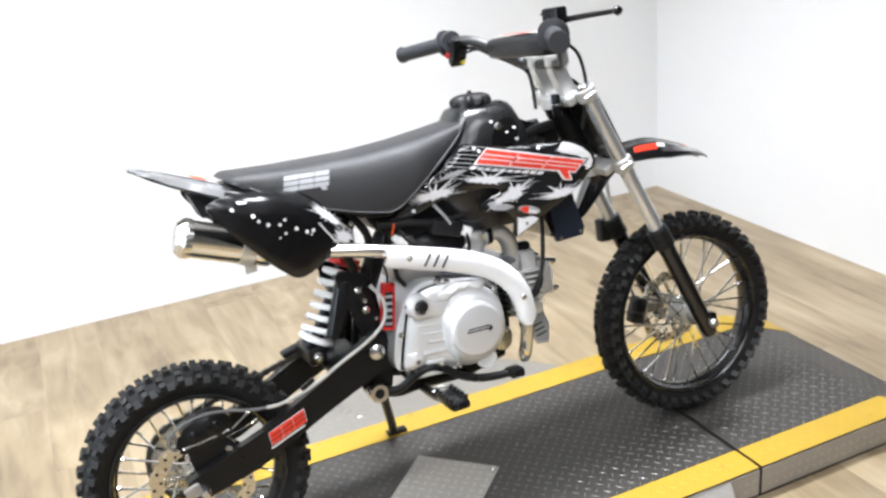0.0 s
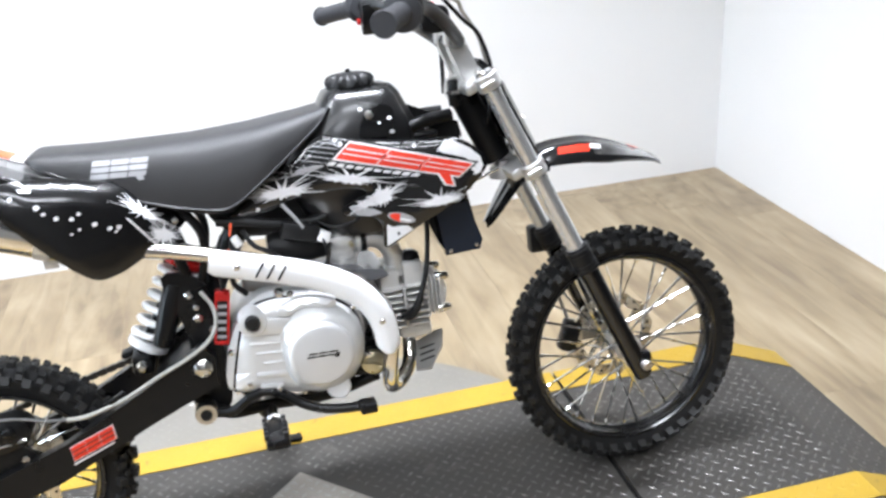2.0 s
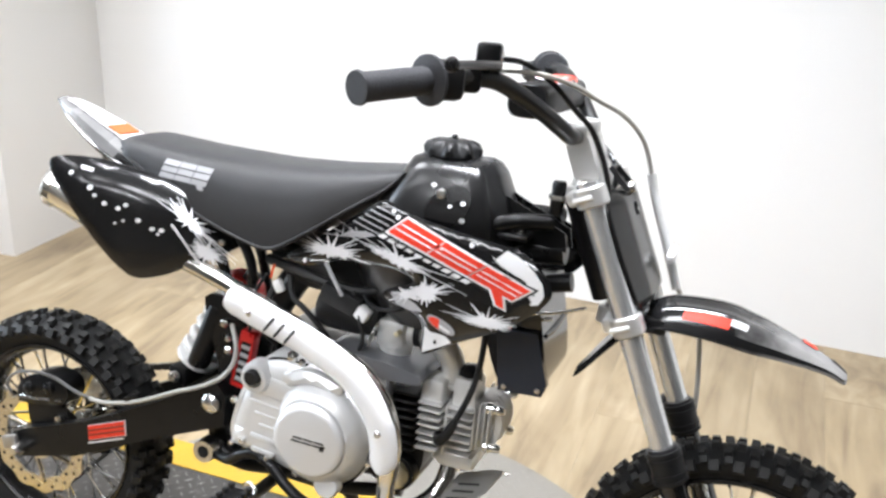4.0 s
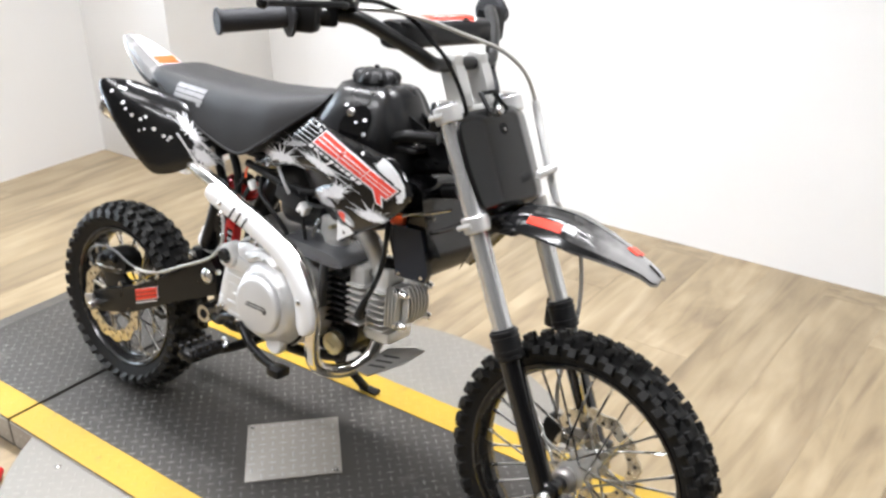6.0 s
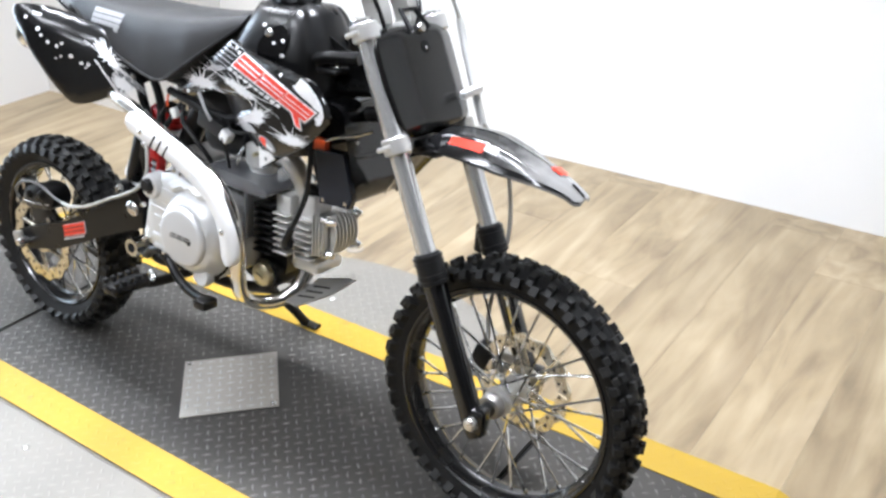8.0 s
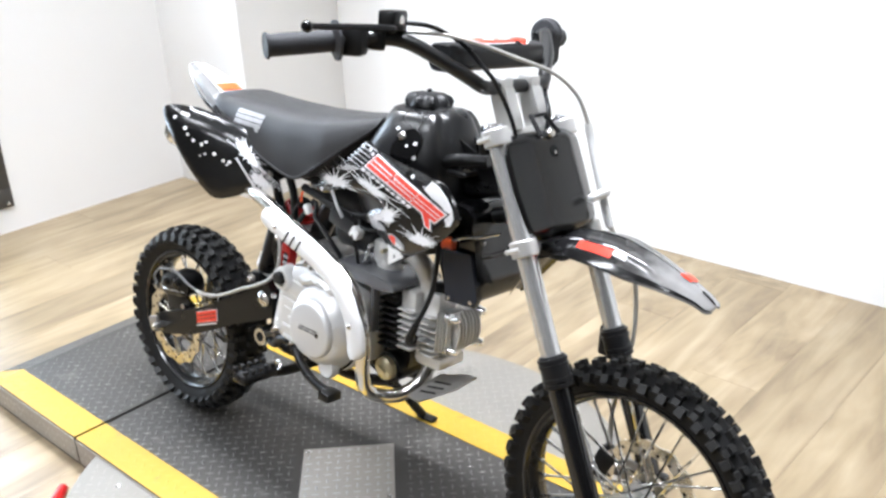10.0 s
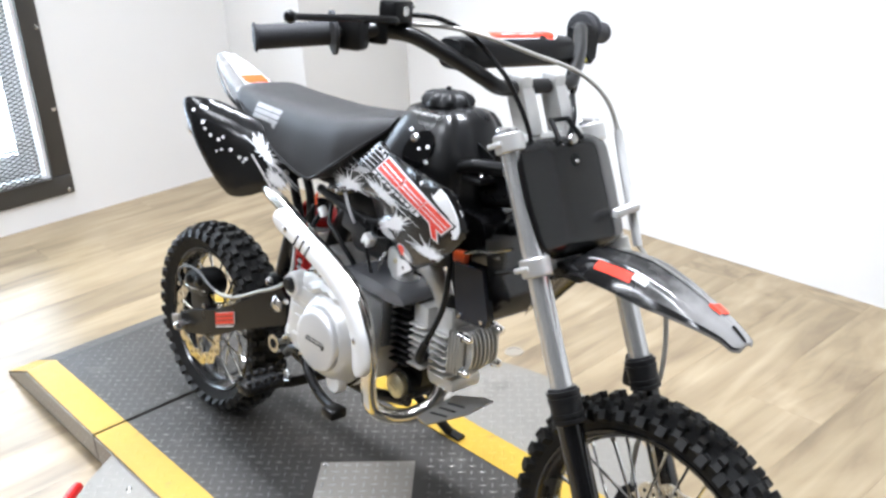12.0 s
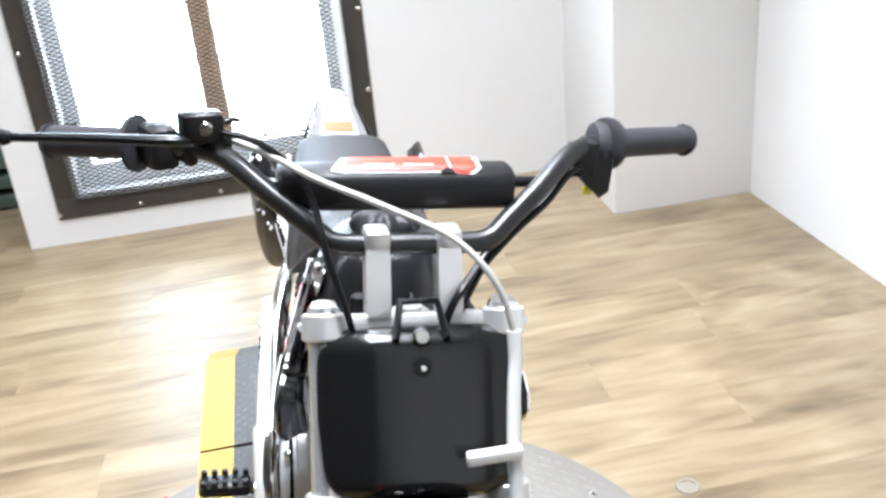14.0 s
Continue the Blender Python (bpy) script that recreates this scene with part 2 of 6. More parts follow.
HOSEW = mat("clear_sleeve_hose", (0.66, 0.66, 0.65), 0.35, 0.0, 0.08, 60)
NAVY = mat("navy_black_box", (0.017, 0.022, 0.034), 0.22, 0.1, 0.1, 12)
DISC = mat("brake_disc_steel", (0.70, 0.655, 0.56), 0.25, 1.0, 0.12, 30)
CHAINM = mat("chain_steel", (0.10, 0.095, 0.085), 0.4, 0.8, 0.3, 90)
TAIL = mat("tail_silver_white", (0.50, 0.49, 0.49), 0.28, 0.0, 0.05, 10, coat=0.4)
FLANKM = mat("grey_flank_plastic", (0.19, 0.188, 0.186), 0.26, 0.0, 0.3, 14, coat=0.3)
FRAMEG = worn_mat("dark_door_steel", (0.06, 0.057, 0.052), (0.17, 0.13, 0.09), 0.45, 0.2, 0.6, 7)
MESHM = mat("mesh_steel", (0.055, 0.053, 0.050), 0.5, 0.3)
MULLION = mat("brown_mullion", (0.72, 0.47, 0.29), 0.6, 0.0, 0.2, 12)
CRATE = mat("green_crate", (0.06, 0.09, 0.075), 0.6)
PANE = mat("window_daylight", (0.76, 0.88, 1.0), 1.0, emit=16.0)
DIFF = mat("lamp_diffuser", (1.0, 0.965, 0.91), 0.5, emit=4.0)
YTAG = mat("yellow_tag", (0.75, 0.65, 0.05), 0.5)


# ---- mesh helpers ----
def part(name, bm, material, parent=None, label="", smooth=True, sharp=38):
    """Links a bmesh as one mesh object, under a thing or part if one is given."""
    if isinstance(bm, tuple):
        me = bpy.data.meshes.new(name)
        me.from_pydata(*bm)
    else:
        bmesh.ops.recalc_face_normals(bm, faces=bm.faces)
        me = bpy.data.meshes.new(name)
        bm.to_mesh(me)
        bm.free()
    me.materials.append(material)
    if smooth:
        me.polygons.foreach_set("use_smooth", [True] * len(me.polygons))
        me.set_sharp_from_angle(angle=radians(sharp))
    ob = new(name, me)
    if parent:
        ob.parent = parent
    if label:
        tagged(ob, label)
    return ob


def thing(name, label, category, at=None, group="", kind=""):
    ob = new(name)
    if at is not None:
        ob.matrix_world = at
    return tagged(ob, label, category, group, kind)


def spline(pts, n=6, closed=False):
    """Points along a Catmull-Rom curve through pts."""
    P = [Vector(p) for p in pts]
    out, k = [], len(P)
    for i in range(k if closed else k - 1):
        p1, p2 = P[i], P[(i + 1) % k]
        p0 = P[i - 1] if closed or i else p1 * 2 - p2
        p3 = P[(i + 2) % k] if closed or i + 2 < k else p2 * 2 - p1
        for j in range(n):
            t = j / n
            out.append(0.5 * (2 * p1 + (p2 - p0) * t + (2 * p0 - 5 * p1 + 4 * p2 - p3) * t * t + (3 * p1 - p0 - 3 * p2 + p3) * t ** 3))
    if not closed:
        out.append(P[-1])
    return out


def sweep(bm, path, loop, closed_loop=True, up=(0, 1, 0)):
    """Carries a 2D loop (sideways, along up) along a path; loop may be a function of the station 0..1."""
    rings, m = [], len(path)
    prev = Vector(up)
    for i, p in enumerate(path):
        d = (path[min(i + 1, m - 1)] - path[max(i - 1, 0)]).normalized()
        b = prev - d * prev.dot(d)
        if b.length < 1e-4:
            b = d.orthogonal()
        b.normalize()
        prev = b
        s = d.cross(b)
        lp = loop(i / max(1, m - 1)) if callable(loop) else loop
        rings.append([bm.verts.new(p + s * u + b * v) for u, v in lp])
    k = len(rings[0])
    for r0, r1 in zip(rings, rings[1:]):
        for j in range(k if closed_loop else k - 1):
            bm.faces.new((r0[j], r0[(j + 1) % k], r1[(j + 1) % k], r1[j]))
    if closed_loop:
        bm.faces.new(rings[0][::-1])
        bm.faces.new(rings[-1])
    return bm


def ring(r, n=10, ry=None):
    return [(r * math.cos(2 * math.pi * k / n), (ry or r) * math.sin(2 * math.pi * k / n)) for k in range(n)]


def tube(pts, r, n=10, steps=6, bm=None, curve=True):
    """A round tube through pts; r may be a function of the station."""
    path = spline(pts, steps) if curve and len(pts) > 2 else [Vector(p) for p in pts]
    bm = bm or bmesh.new()
    return sweep(bm, path, (lambda s: ring(r(s), n)) if callable(r) else ring(r, n), up=(0.13, 0.97, 0.21))


def box(c, size, bevel=0.003, m=None, bm=None, seg=2):
    """A box with rounded edges, centred at c, or laid out by the matrix m."""
    own = bmesh.new()
    bmesh.ops.create_cube(own, size=1)
    bmesh.ops.scale(own, vec=size, verts=own.verts)
    if bevel:
        bmesh.ops.bevel(own, geom=own.edges[:], offset=bevel, segments=seg, affect="EDGES", profile=0.5)
    bmesh.ops.transform(own, matrix=(m if m is not None else Matrix()) if c is None else Matrix.Translation(c) @ (m if m is not None else Matrix()), verts=own.verts)
    if bm is None:
        return own
    tmp = bpy.data.meshes.new("tmp")
    own.to_mesh(tmp)
    own.free()
    bm.from_mesh(tmp)
    bpy.data.meshes.remove(tmp)
    return bm


def lathe(profile, c, axis="y", n=40, bm=None):
    """Turns a profile of (radius, along) round an axis through c; closed where the radius is 0."""
    bm = bm or bmesh.new()
    c = Vector(c)
    rings = []
    for r, a in profile:
        row = []
        for k in range(n if r > 1e-6 else 1):
            t = 2 * math.pi * k / n
            u, v = r * math.cos(t), r * math.sin(t)
            row.append(bm.verts.new(c + Vector({"y": (u, a, v), "x": (a, u, v), "z": (u, v, a)}[axis])))
        rings.append(row)
    for r0, r1 in zip(rings, rings[1:]):
        for k in range(n):
            a, b = r0[k % len(r0)], r0[(k + 1) % len(r0)]
            d, e = r1[k % len(r1)], r1[(k + 1) % len(r1)]
            f = [v for i, v in enumerate((a, b, e, d)) if v not in (a, b, e, d)[:i]]
            if len(f) > 2:
                bm.faces.new(f)
    return bm


def rod(a, b, r, n=12, bm=None, bevel=0.0):
    return tube([a, b], r, n, bm=bm, curve=False)


def loft(sections, caps=True, bm=None):
    bm = bm or bmesh.new()
    rows = [[bm.verts.new(p) for p in s] for s in sections]
    k = len(rows[0])
    for r0, r1 in zip(rows, rows[1:]):
        for j in range(k):
            bm.faces.new((r0[j], r0[(j + 1) % k], r1[(j + 1) % k], r1[j]))
    if caps:
        bm.faces.new(rows[0][::-1])
        bm.faces.new(rows[-1])
    return bm


def edge_gap(p, line):
    best = 9.0
    for a, b in zip(line, line[1:] + line[:1]):
        ab = b - a
        t = max(0.0, min(1.0, (p - a).dot(ab) / max(1e-12, ab.length_squared)))
        best = min(best, (a + ab * t - p).length)
    return best


def panel(outline, w, side=-1, thick=0.004, grid=0.012, roll=0.0, rr=0.02, smooth_n=4, bm=None, lift=0.0):
    """A moulded sheet over an outline in (x, z): its outer face lies at y = side * w(x, z), its rim rolls inwards."""
    line = [Vector((p[0], p[1])) for p in (spline([(*p, 0) for p in outline], smooth_n, True) if smooth_n > 1 else outline)]
    pts, edges = list(line), [(i, (i + 1) % len(line)) for i in range(len(line))]
    if grid:
        lo = [min(p[k] for p in line) for k in (0, 1)]
        hi = [max(p[k] for p in line) for k in (0, 1)]
        for i in range(1, int((hi[0] - lo[0]) / grid) + 1):
            for j in range(1, int((hi[1] - lo[1]) / grid) + 1):
                q = Vector((lo[0] + i * grid, lo[1] + (j + 0.5 * (i % 2)) * grid))
                if edge_gap(q, line) > grid * 0.45:
                    pts.append(q)
    vs, _, faces, *_ = mathutils.geometry.delaunay_2d_cdt(pts, edges, [list(range(len(line)))], 1, 1e-6)
    bm = bm or bmesh.new()
    fr, bk, count = [], [], {}
    for v in vs:
        d = roll * max(0.0, 1 - edge_gap(v, line) / rr) ** 2 if roll else 0.0
        y = w(v[0], v[1]) - d + lift
        fr.append(bm.verts.new((v[0], side * y, v[1])))
        bk.append(bm.verts.new((v[0], side * (y - thick), v[1])))
    for f in faces:
        bm.faces.new([fr[i] for i in f])
        bm.faces.new([bk[i] for i in reversed(f)])
        for a, b in zip(f, list(f[1:]) + [f[0]]):
            count[frozenset((a, b))] = (a, b) if frozenset((a, b)) not in count else None
    for ab in count.values():
        if ab:
            a, b = ab
            bm.faces.new((fr[a], bk[a], bk[b], fr[b]))
    return bm


def flat_on(outline, w, side=-1, lift=0.0012, n=1, grid=0.012):
    """A print on a moulded sheet."""
    return panel(outline, w, side, 0.0016, grid, smooth_n=n, lift=lift)


def slanted(x, z, wid, hei, slant, turn=0.0):
    """A leaning block, as (x, z) corners."""
    c, s = math.cos(turn), math.sin(turn)
    return [(x + c * u - s * v, z + s * u + c * v) for u, v in ((0, 0), (wid, 0), (wid + slant, hei), (slant, hei))]

# ---- the room ----
X0, X1, Y0, Y1, TH = -2.28, 1.70, -3.3, 1.565, 0.12
FRONT_END, UNSEEN_X = 0.14, 4.2
DECK_Z = 0.075


def slab(name, lo, hi, material, label, bevel=0.0):
    c = [(a + b) / 2 for a, b in zip(lo, hi)]
    ob = part(name, box(c, [b - a for a, b in zip(lo, hi)], bevel), material, smooth=bool(bevel))
    return tagged(ob, label, name.split("_")[0], kind="structure")


floor = slab("floor", (-4.6, Y0, -0.1), (X1, Y1, -0.004), JOINT, "pale oak vinyl plank floor")
slab("wall_left", (X0 - TH, Y1, -0.1), (X1 + TH, Y1 + TH, CEILING), WALL, "plain white painted wall")
slab("wall_front", (X1, FRONT_END, -0.1), (X1 + TH, Y1, CEILING), WALL, "plain white painted wall")
# Unseen room end, added so that the number plate reflects something dark.
slab("wall_shop_side", (X1 + TH, FRONT_END, -0.1), (UNSEEN_X, FRONT_END + TH, CEILING), UNSEENW, "grey closing wall out of view, dark for reflections")
slab("wall_shop_end", (UNSEEN_X, Y0, -0.1), (UNSEEN_X + TH, FRONT_END + TH, CEILING), UNSEENW, "grey closing wall out of view, dark for reflections")
slab("floor_shop", (X1 + 0.001, Y0, -0.1), (UNSEEN_X, FRONT_END, -0.001), JOINT, "dull brown floor out of view")
# Right wall is never in view; grey keeps side reflections dark.
slab("wall_right", (-4.6, Y0 - TH, -0.1), (UNSEEN_X + TH, Y0, CEILING), UNSEENW, "grey closing wall out of view, dark for reflections")
# Back wall acts as a reflector: white to brighten the shroud's gloss.
slab("wall_back", (-4.6 - TH, Y0, -0.1), (-4.6, -1.02, CEILING), WALL, "plain white painted wall")
slab("wall_chase", (X0, 1.057, -0.1), (-1.742, Y1, CEILING), WALL, "white boxed-out wall corner", 0.004)
# Ceiling is out of view; its dark grey holds reflections down.
slab("ceiling", (-4.6 - TH, Y0 - TH, CEILING), (UNSEEN_X + TH, Y1 + TH, CEILING + 0.1), CEIL, "dark grey ceiling out of view, for dark reflections")
# wall with the window opening
WY0, WY1, WZ0, WZ1 = -0.80, 0.222, 0.185, 1.95
slab("wall_window_low", (X0 - TH, -1.02, -0.1), (X0, Y1, WZ0), WALL, "white wall under the mesh-covered window")
slab("wall_window_top", (X0 - TH, -1.02, WZ1), (X0, Y1, CEILING), WALL, "white wall over the mesh-covered window")
slab("wall_window_side", (X0 - TH, -1.02, WZ0), (X0, WY0, WZ1), WALL, "white wall beside the mesh-covered window")
slab("wall_window_rest", (X0 - TH, WY1, WZ0), (X0, Y1, WZ1), WALL, "white wall beside the mesh-covered window")
slab("wall_passage", (-4.6, -1.02, -0.1), (X0 - TH, -0.92, CEILING), WALL, "white wall of the passage behind")

# window behind the guard
window = tagged(new("window_1"), "tall window with white frame behind a steel mesh guard", "window", kind="structure")
FX = X0 - TH
for nm, lo, hi in (("window_frame", (WY0 + 0.055, WZ0), (WY0, WZ1)), ("window_frame", (WY1, WZ0), (WY1 - 0.06, WZ1)),
                   ("window_sill", (WY0 + 0.056, WZ0), (WY1 - 0.061, WZ0 + 0.085)), ("window_head", (WY0 + 0.056, WZ1 - 0.06), (WY1 - 0.061, WZ1))):
    part(nm, box((FX + 0.03, (lo[0] + hi[0]) / 2, (lo[1] + hi[1]) / 2), (0.05, abs(hi[0] - lo[0]), hi[1] - lo[1]), 0.003), WHITE, window)
part("mullion", box((FX + 0.025, -0.262, 1.09), (0.05, 0.080, 1.64), 0.004), MULLION, window, "brown wooden mullion")
for a, b in ((WY0 + 0.057, -0.303), (-0.221, WY1 - 0.062)):
    part("pane", box((FX + 0.012, (a + b) / 2, (WZ0 + 0.09 + WZ1 - 0.065) / 2), (0.004, b - a, WZ1 - WZ0 - 0.16), 0), PANE, window, smooth=False)

# steel guard on the wall
guard = thing("window_guard", "dark steel angle frame with expanded mesh screwed over the window", "window guard")
GY0, GY1, GZ0, GZ1, GW = -0.893, 0.312, 0.098, 2.03, 0.076
XG = X0 + 0.002
for nm, c, s in (("bottom_rail", (XG + 0.004, (GY0 + GY1) / 2, GZ0 + GW / 2), (0.006, GY1 - GY0, GW)),
                 ("top_rail", (XG + 0.004, (GY0 + GY1) / 2, GZ1 - GW / 2), (0.006, GY1 - GY0, GW)),
                 ("side_rail", (XG + 0.0035, GY0 + GW / 2, (GZ0 + GZ1) / 2), (0.005, GW - 0.001, GZ1 - GZ0 - 2 * GW)),
                 ("side_rail", (XG + 0.0035, GY1 - GW / 2, (GZ0 + GZ1) / 2), (0.005, GW - 0.001, GZ1 - GZ0 - 2 * GW))):
    part(nm, box(c, s, 0.002), FRAMEG, guard)
for yy in (GY0 + GW - 0.003, GY1 - GW + 0.003):
    part("lip", box((XG + 0.011, yy, (GZ0 + GZ1) / 2), (0.02, 0.006, GZ1 - GZ0 - 2 * GW + 0.012), 0.001), FRAMEG, guard)
part("lip", box((XG + 0.011, (GY0 + GY1) / 2, GZ0 + GW - 0.003), (0.019, GY1 - GY0 - 2 * GW, 0.006), 0.001), FRAMEG, guard)
part("corner_plate", box((XG + 0.012, GY0 + GW + 0.035, 0.43), (0.006, 0.075, 0.05), 0.002), FRAMEG, guard, "small dark steel tab")
screw_spots = [(GY0 + 0.008, 0.115), (-0.599, 0.118), (-0.302, 0.118), (-0.012, 0.116), (0.29, 0.112), (0.297, 0.425), (0.297, 0.722), (GY0 + 0.015, 0.713), (GY0 + 0.012, 0.415)]
for sy, sz in screw_spots:
    part("screw", lathe([(0, 0.006), (0.005, 0.005), (0.008, 0.002), (0.008, 0)], (XG + 0.007, sy, sz), "x", 10), STEEL, guard)
# expanded mesh: two families of slanting strands that meet at short bonds
bm_v, bm_f = [], []


def strand(p, q, r):
    d = Vector(q) - Vector(p)
    a = Vector((1, 0, 0))
    b = d.normalized().cross(a)
    k = len(bm_v)
    for e in (p, q):
        for u, v in ((-1, -1), (1, -1), (1, 1), (-1, 1)):
            bm_v.append(Vector(e) + a * u * r * 0.8 + b * v * r)
    for i in range(4):
        bm_f.append((k + i, k + (i + 1) % 4, k + 4 + (i + 1) % 4, k + 4 + i))


my0, my1, mz0, mz1 = GY0 + GW, GY1 - GW, GZ0 + GW, 1.45
pw, ph = 0.034, 0.0155
for j in range(int((mz1 - mz0) / ph)):
    for i in range(int((my1 - my0) / pw)):
        y, z = my0 + i * pw, mz0 + j * ph
        strand((XG, y, z), (XG, y + pw / 2, z + ph / 2), 0.0016)
        strand((XG, y + pw / 2, z + ph / 2), (XG, y + pw, z), 0.0016)
        strand((XG, y, z + ph), (XG, y + pw / 2, z + ph / 2), 0.0016)
        strand((XG, y + pw / 2, z + ph / 2), (XG, y + pw, z + ph), 0.0016)
tagged(part("mesh_screen", (bm_v, [], bm_f), MESHM, guard, smooth=False), kind="stuff")

# ceiling lights, above the view
for lx, ly in LAMP_SPOTS:
    cl = thing("ceiling_light", "white surface-mounted fluorescent ceiling light", "ceiling light", pose(lx, ly, CEILING), group="ceiling lights")
    part("housing", box((0, 0, -0.03), (1.28, 0.30, 0.058), 0.006), WHITE, cl)
    part("diffuser", box((0, 0, -0.069), (1.22, 0.25, 0.018), 0.006), DIFF, cl)

# crate in the passage
crate = thing("storage_crate", "dark green slatted plastic storage crate on the floor", "crate", pose(-2.95, -1.2, 0))
for k in range(3):
    part("crate_side", box((0, 0, 0.035 + 0.085 * k), (0.36, 0.24, 0.055), 0.006), CRATE, crate)
for sx in (-0.16, 0.16):
    for sy in (-0.10, 0.10):
        part("crate_post", box((sx, sy, 0.118), (0.03, 0.03, 0.236), 0.003), CRATE, crate)

# floor drain cover
drain = thing("floor_socket_cover", "small round steel cover set in the floor", "floor cover", pose(-0.32, 0.68, 0.0))
part("cover_ring", lathe([(0.017, 0.0005), (0.017, 0.0035), (0.024, 0.0035), (0.026, 0.0005)], (0, 0, 0), "z", 28), COVERM, drain)
part("cover_disc", lathe([(0, 0.002), (0.0168, 0.002), (0.0168, 0.0004)], (0, 0, 0), "z", 28), COVERM, drain)

# red handle that lies beside the turntable
handle = thing("red_handle", "red plastic-gripped tool handle lying on the floor", "tool handle")
part("grip", tube([(-0.596, -0.406, 0.015), (-0.578, -0.426, 0.015), (-0.545, -0.463, 0.015), (-0.505, -0.509, 0.015)], lambda s: 0.0135 - 0.004 * abs(s - 0.5), 12), RED, handle)
part("shaft", rod((-0.505, -0.509, 0.015), (-0.33, -0.71, 0.015), 0.006), STEEL, handle)

# ---- motorcycle lift ----
lift = thing("motorcycle_lift", "low motorcycle lift with dark tread-plate deck and yellow edges", "motorcycle lift")
YR, YL, SR, SL = -0.328, 0.292, -0.252, 0.214


def deck_piece(name, x0, x1, slope=None):
    """A deck section with a skirt; slope: (length, drop, taper) of a nose that runs down at its outer end."""
    bm = bmesh.new()
    tops = [[(x0, YR, DECK_Z), (x1, YR, DECK_Z), (x1, YL, DECK_Z), (x0, YL, DECK_Z)]]
    if slope:
        ln, drop, tap = slope
        e = x1 if ln > 0 else x0
        tops.append([(e, YR, DECK_Z), (e + ln, YR + tap, DECK_Z - drop), (e + ln, YL - tap, DECK_Z - drop), (e, YL, DECK_Z)])
    for t in tops:
        f = bm.faces.new([bm.verts.new(p) for p in t])
    bmesh.ops.remove_doubles(bm, verts=bm.verts, dist=1e-5)
    rim = [e for e in bm.edges if e.is_boundary]
    ext = bmesh.ops.extrude_edge_only(bm, edges=rim)
    for v in ext["geom"]:
        if isinstance(v, bmesh.types.BMVert):
            v.co.z = 0.0
    return part(name, bm, DECK, lift, smooth=False)


deck_piece("deck_middle", -0.659, 0.549)
NX, NL, NDROP = 0.985, 0.168, 0.069
deck_piece("deck_front", 0.561, NX, (NL, NDROP, 0.0))
RX = -1.07
deck_piece("deck_rear", RX, -0.671, (-NL, NDROP, 0.0))
part("seam", box((0.555, (YR + YL) / 2, 0.033), (0.011, YL - YR - 0.004, 0.066), 0), GAP, lift, smooth=False)
part("seam", box((-0.665, (YR + YL) / 2, 0.033), (0.011, YL - YR - 0.004, 0.066), 0), GAP, lift, smooth=False)


def strip_of(name, rows, material, label=""):
    """A strip, 2 mm thick, between two lines of points."""
    bm = bmesh.new()
    up, dn = [[[bm.verts.new((p[0], p[1], p[2] + h)) for p in r] for r in rows] for h in (0.002, 0.0003)]
    for a, b in ((up[0], up[1]), (dn[1], dn[0]), (up[0], dn[0]), (dn[1], up[1])):
        for i in range(len(a) - 1):
            bm.faces.new((a[i], a[i + 1], b[i + 1], b[i]))
    return part(name, bm, material, lift, label, smooth=False)


nose = [(0.559, DECK_Z), (NX, DECK_Z), (NX + NL, DECK_Z - NDROP)]
tail_end = [(RX - NL, DECK_Z - NDROP), (RX, DECK_Z), (-0.669, DECK_Z)]


def wedge(name, x0, x1, y, z0, thick, material, label=""):
    """A thin three-cornered cheek under a sloping end."""
    bm = bmesh.new()
    a, b = [[bm.verts.new(p) for p in ((x0, yy, 0.009), (x1, yy, 0.005), (x0, yy, z0))] for yy in (y, y + thick)]
    bm.faces.new(a)
    bm.faces.new(b[::-1])
    for i in range(3):
        j = (i + 1) % 3
        bm.faces.new((a[i], b[i], b[j], a[j]))
    return part(name, bm, material, lift, label, smooth=False)


for sgn, yo, yi in ((1, YR, SR), (-1, YL, SL)):
    strip_of("yellow_edge", [[(-0.661, yo, DECK_Z), (0.551, yo, DECK_Z)], [(-0.661, yi, DECK_Z), (0.551, yi, DECK_Z)]], YELLOW)
    strip_of("yellow_edge", [[(x, yo, z) for x, z in nose], [(x, yi, z) for x, z in nose]], YELLOW)
    wedge("end_cheek", NX + 0.001, NX + NL - 0.006, yo, DECK_Z - 0.004, -sgn * 0.0022, ALUPLATE, "bare aluminium tread skirt")
    wedge("end_cheek", RX - 0.001, RX - NL + 0.006, yo, DECK_Z - 0.004, -sgn * 0.0022, ALUPLATE, "bare aluminium tread skirt")
    strip_of("yellow_edge", [[(x, yo, z) for x, z in tail_end], [(x, yi, z) for x, z in tail_end]], YELLOW)
    y = yo - sgn * 0.0012
    for a, b in ((RX, -0.669), (-0.661, 0.551), (0.559, NX)):
        part("skirt", box(((a + b) / 2, y, 0.040), (b - a, 0.0022, 0.062), 0), ALUPLATE, lift, "bare aluminium tread skirt", smooth=False)

# turntable disc under the middle of the deck, standing out on both sides
TC, TR, TZ = (-0.05, -0.035), 0.602, 0.068
part("turntable", lathe([(0, TZ), (TR - 0.003, TZ), (TR, TZ - 0.003), (TR, 0.0), (0, 0.0)], (*TC, 0), "z", 128), TURNM, lift, "round silver tread-plate turntable")
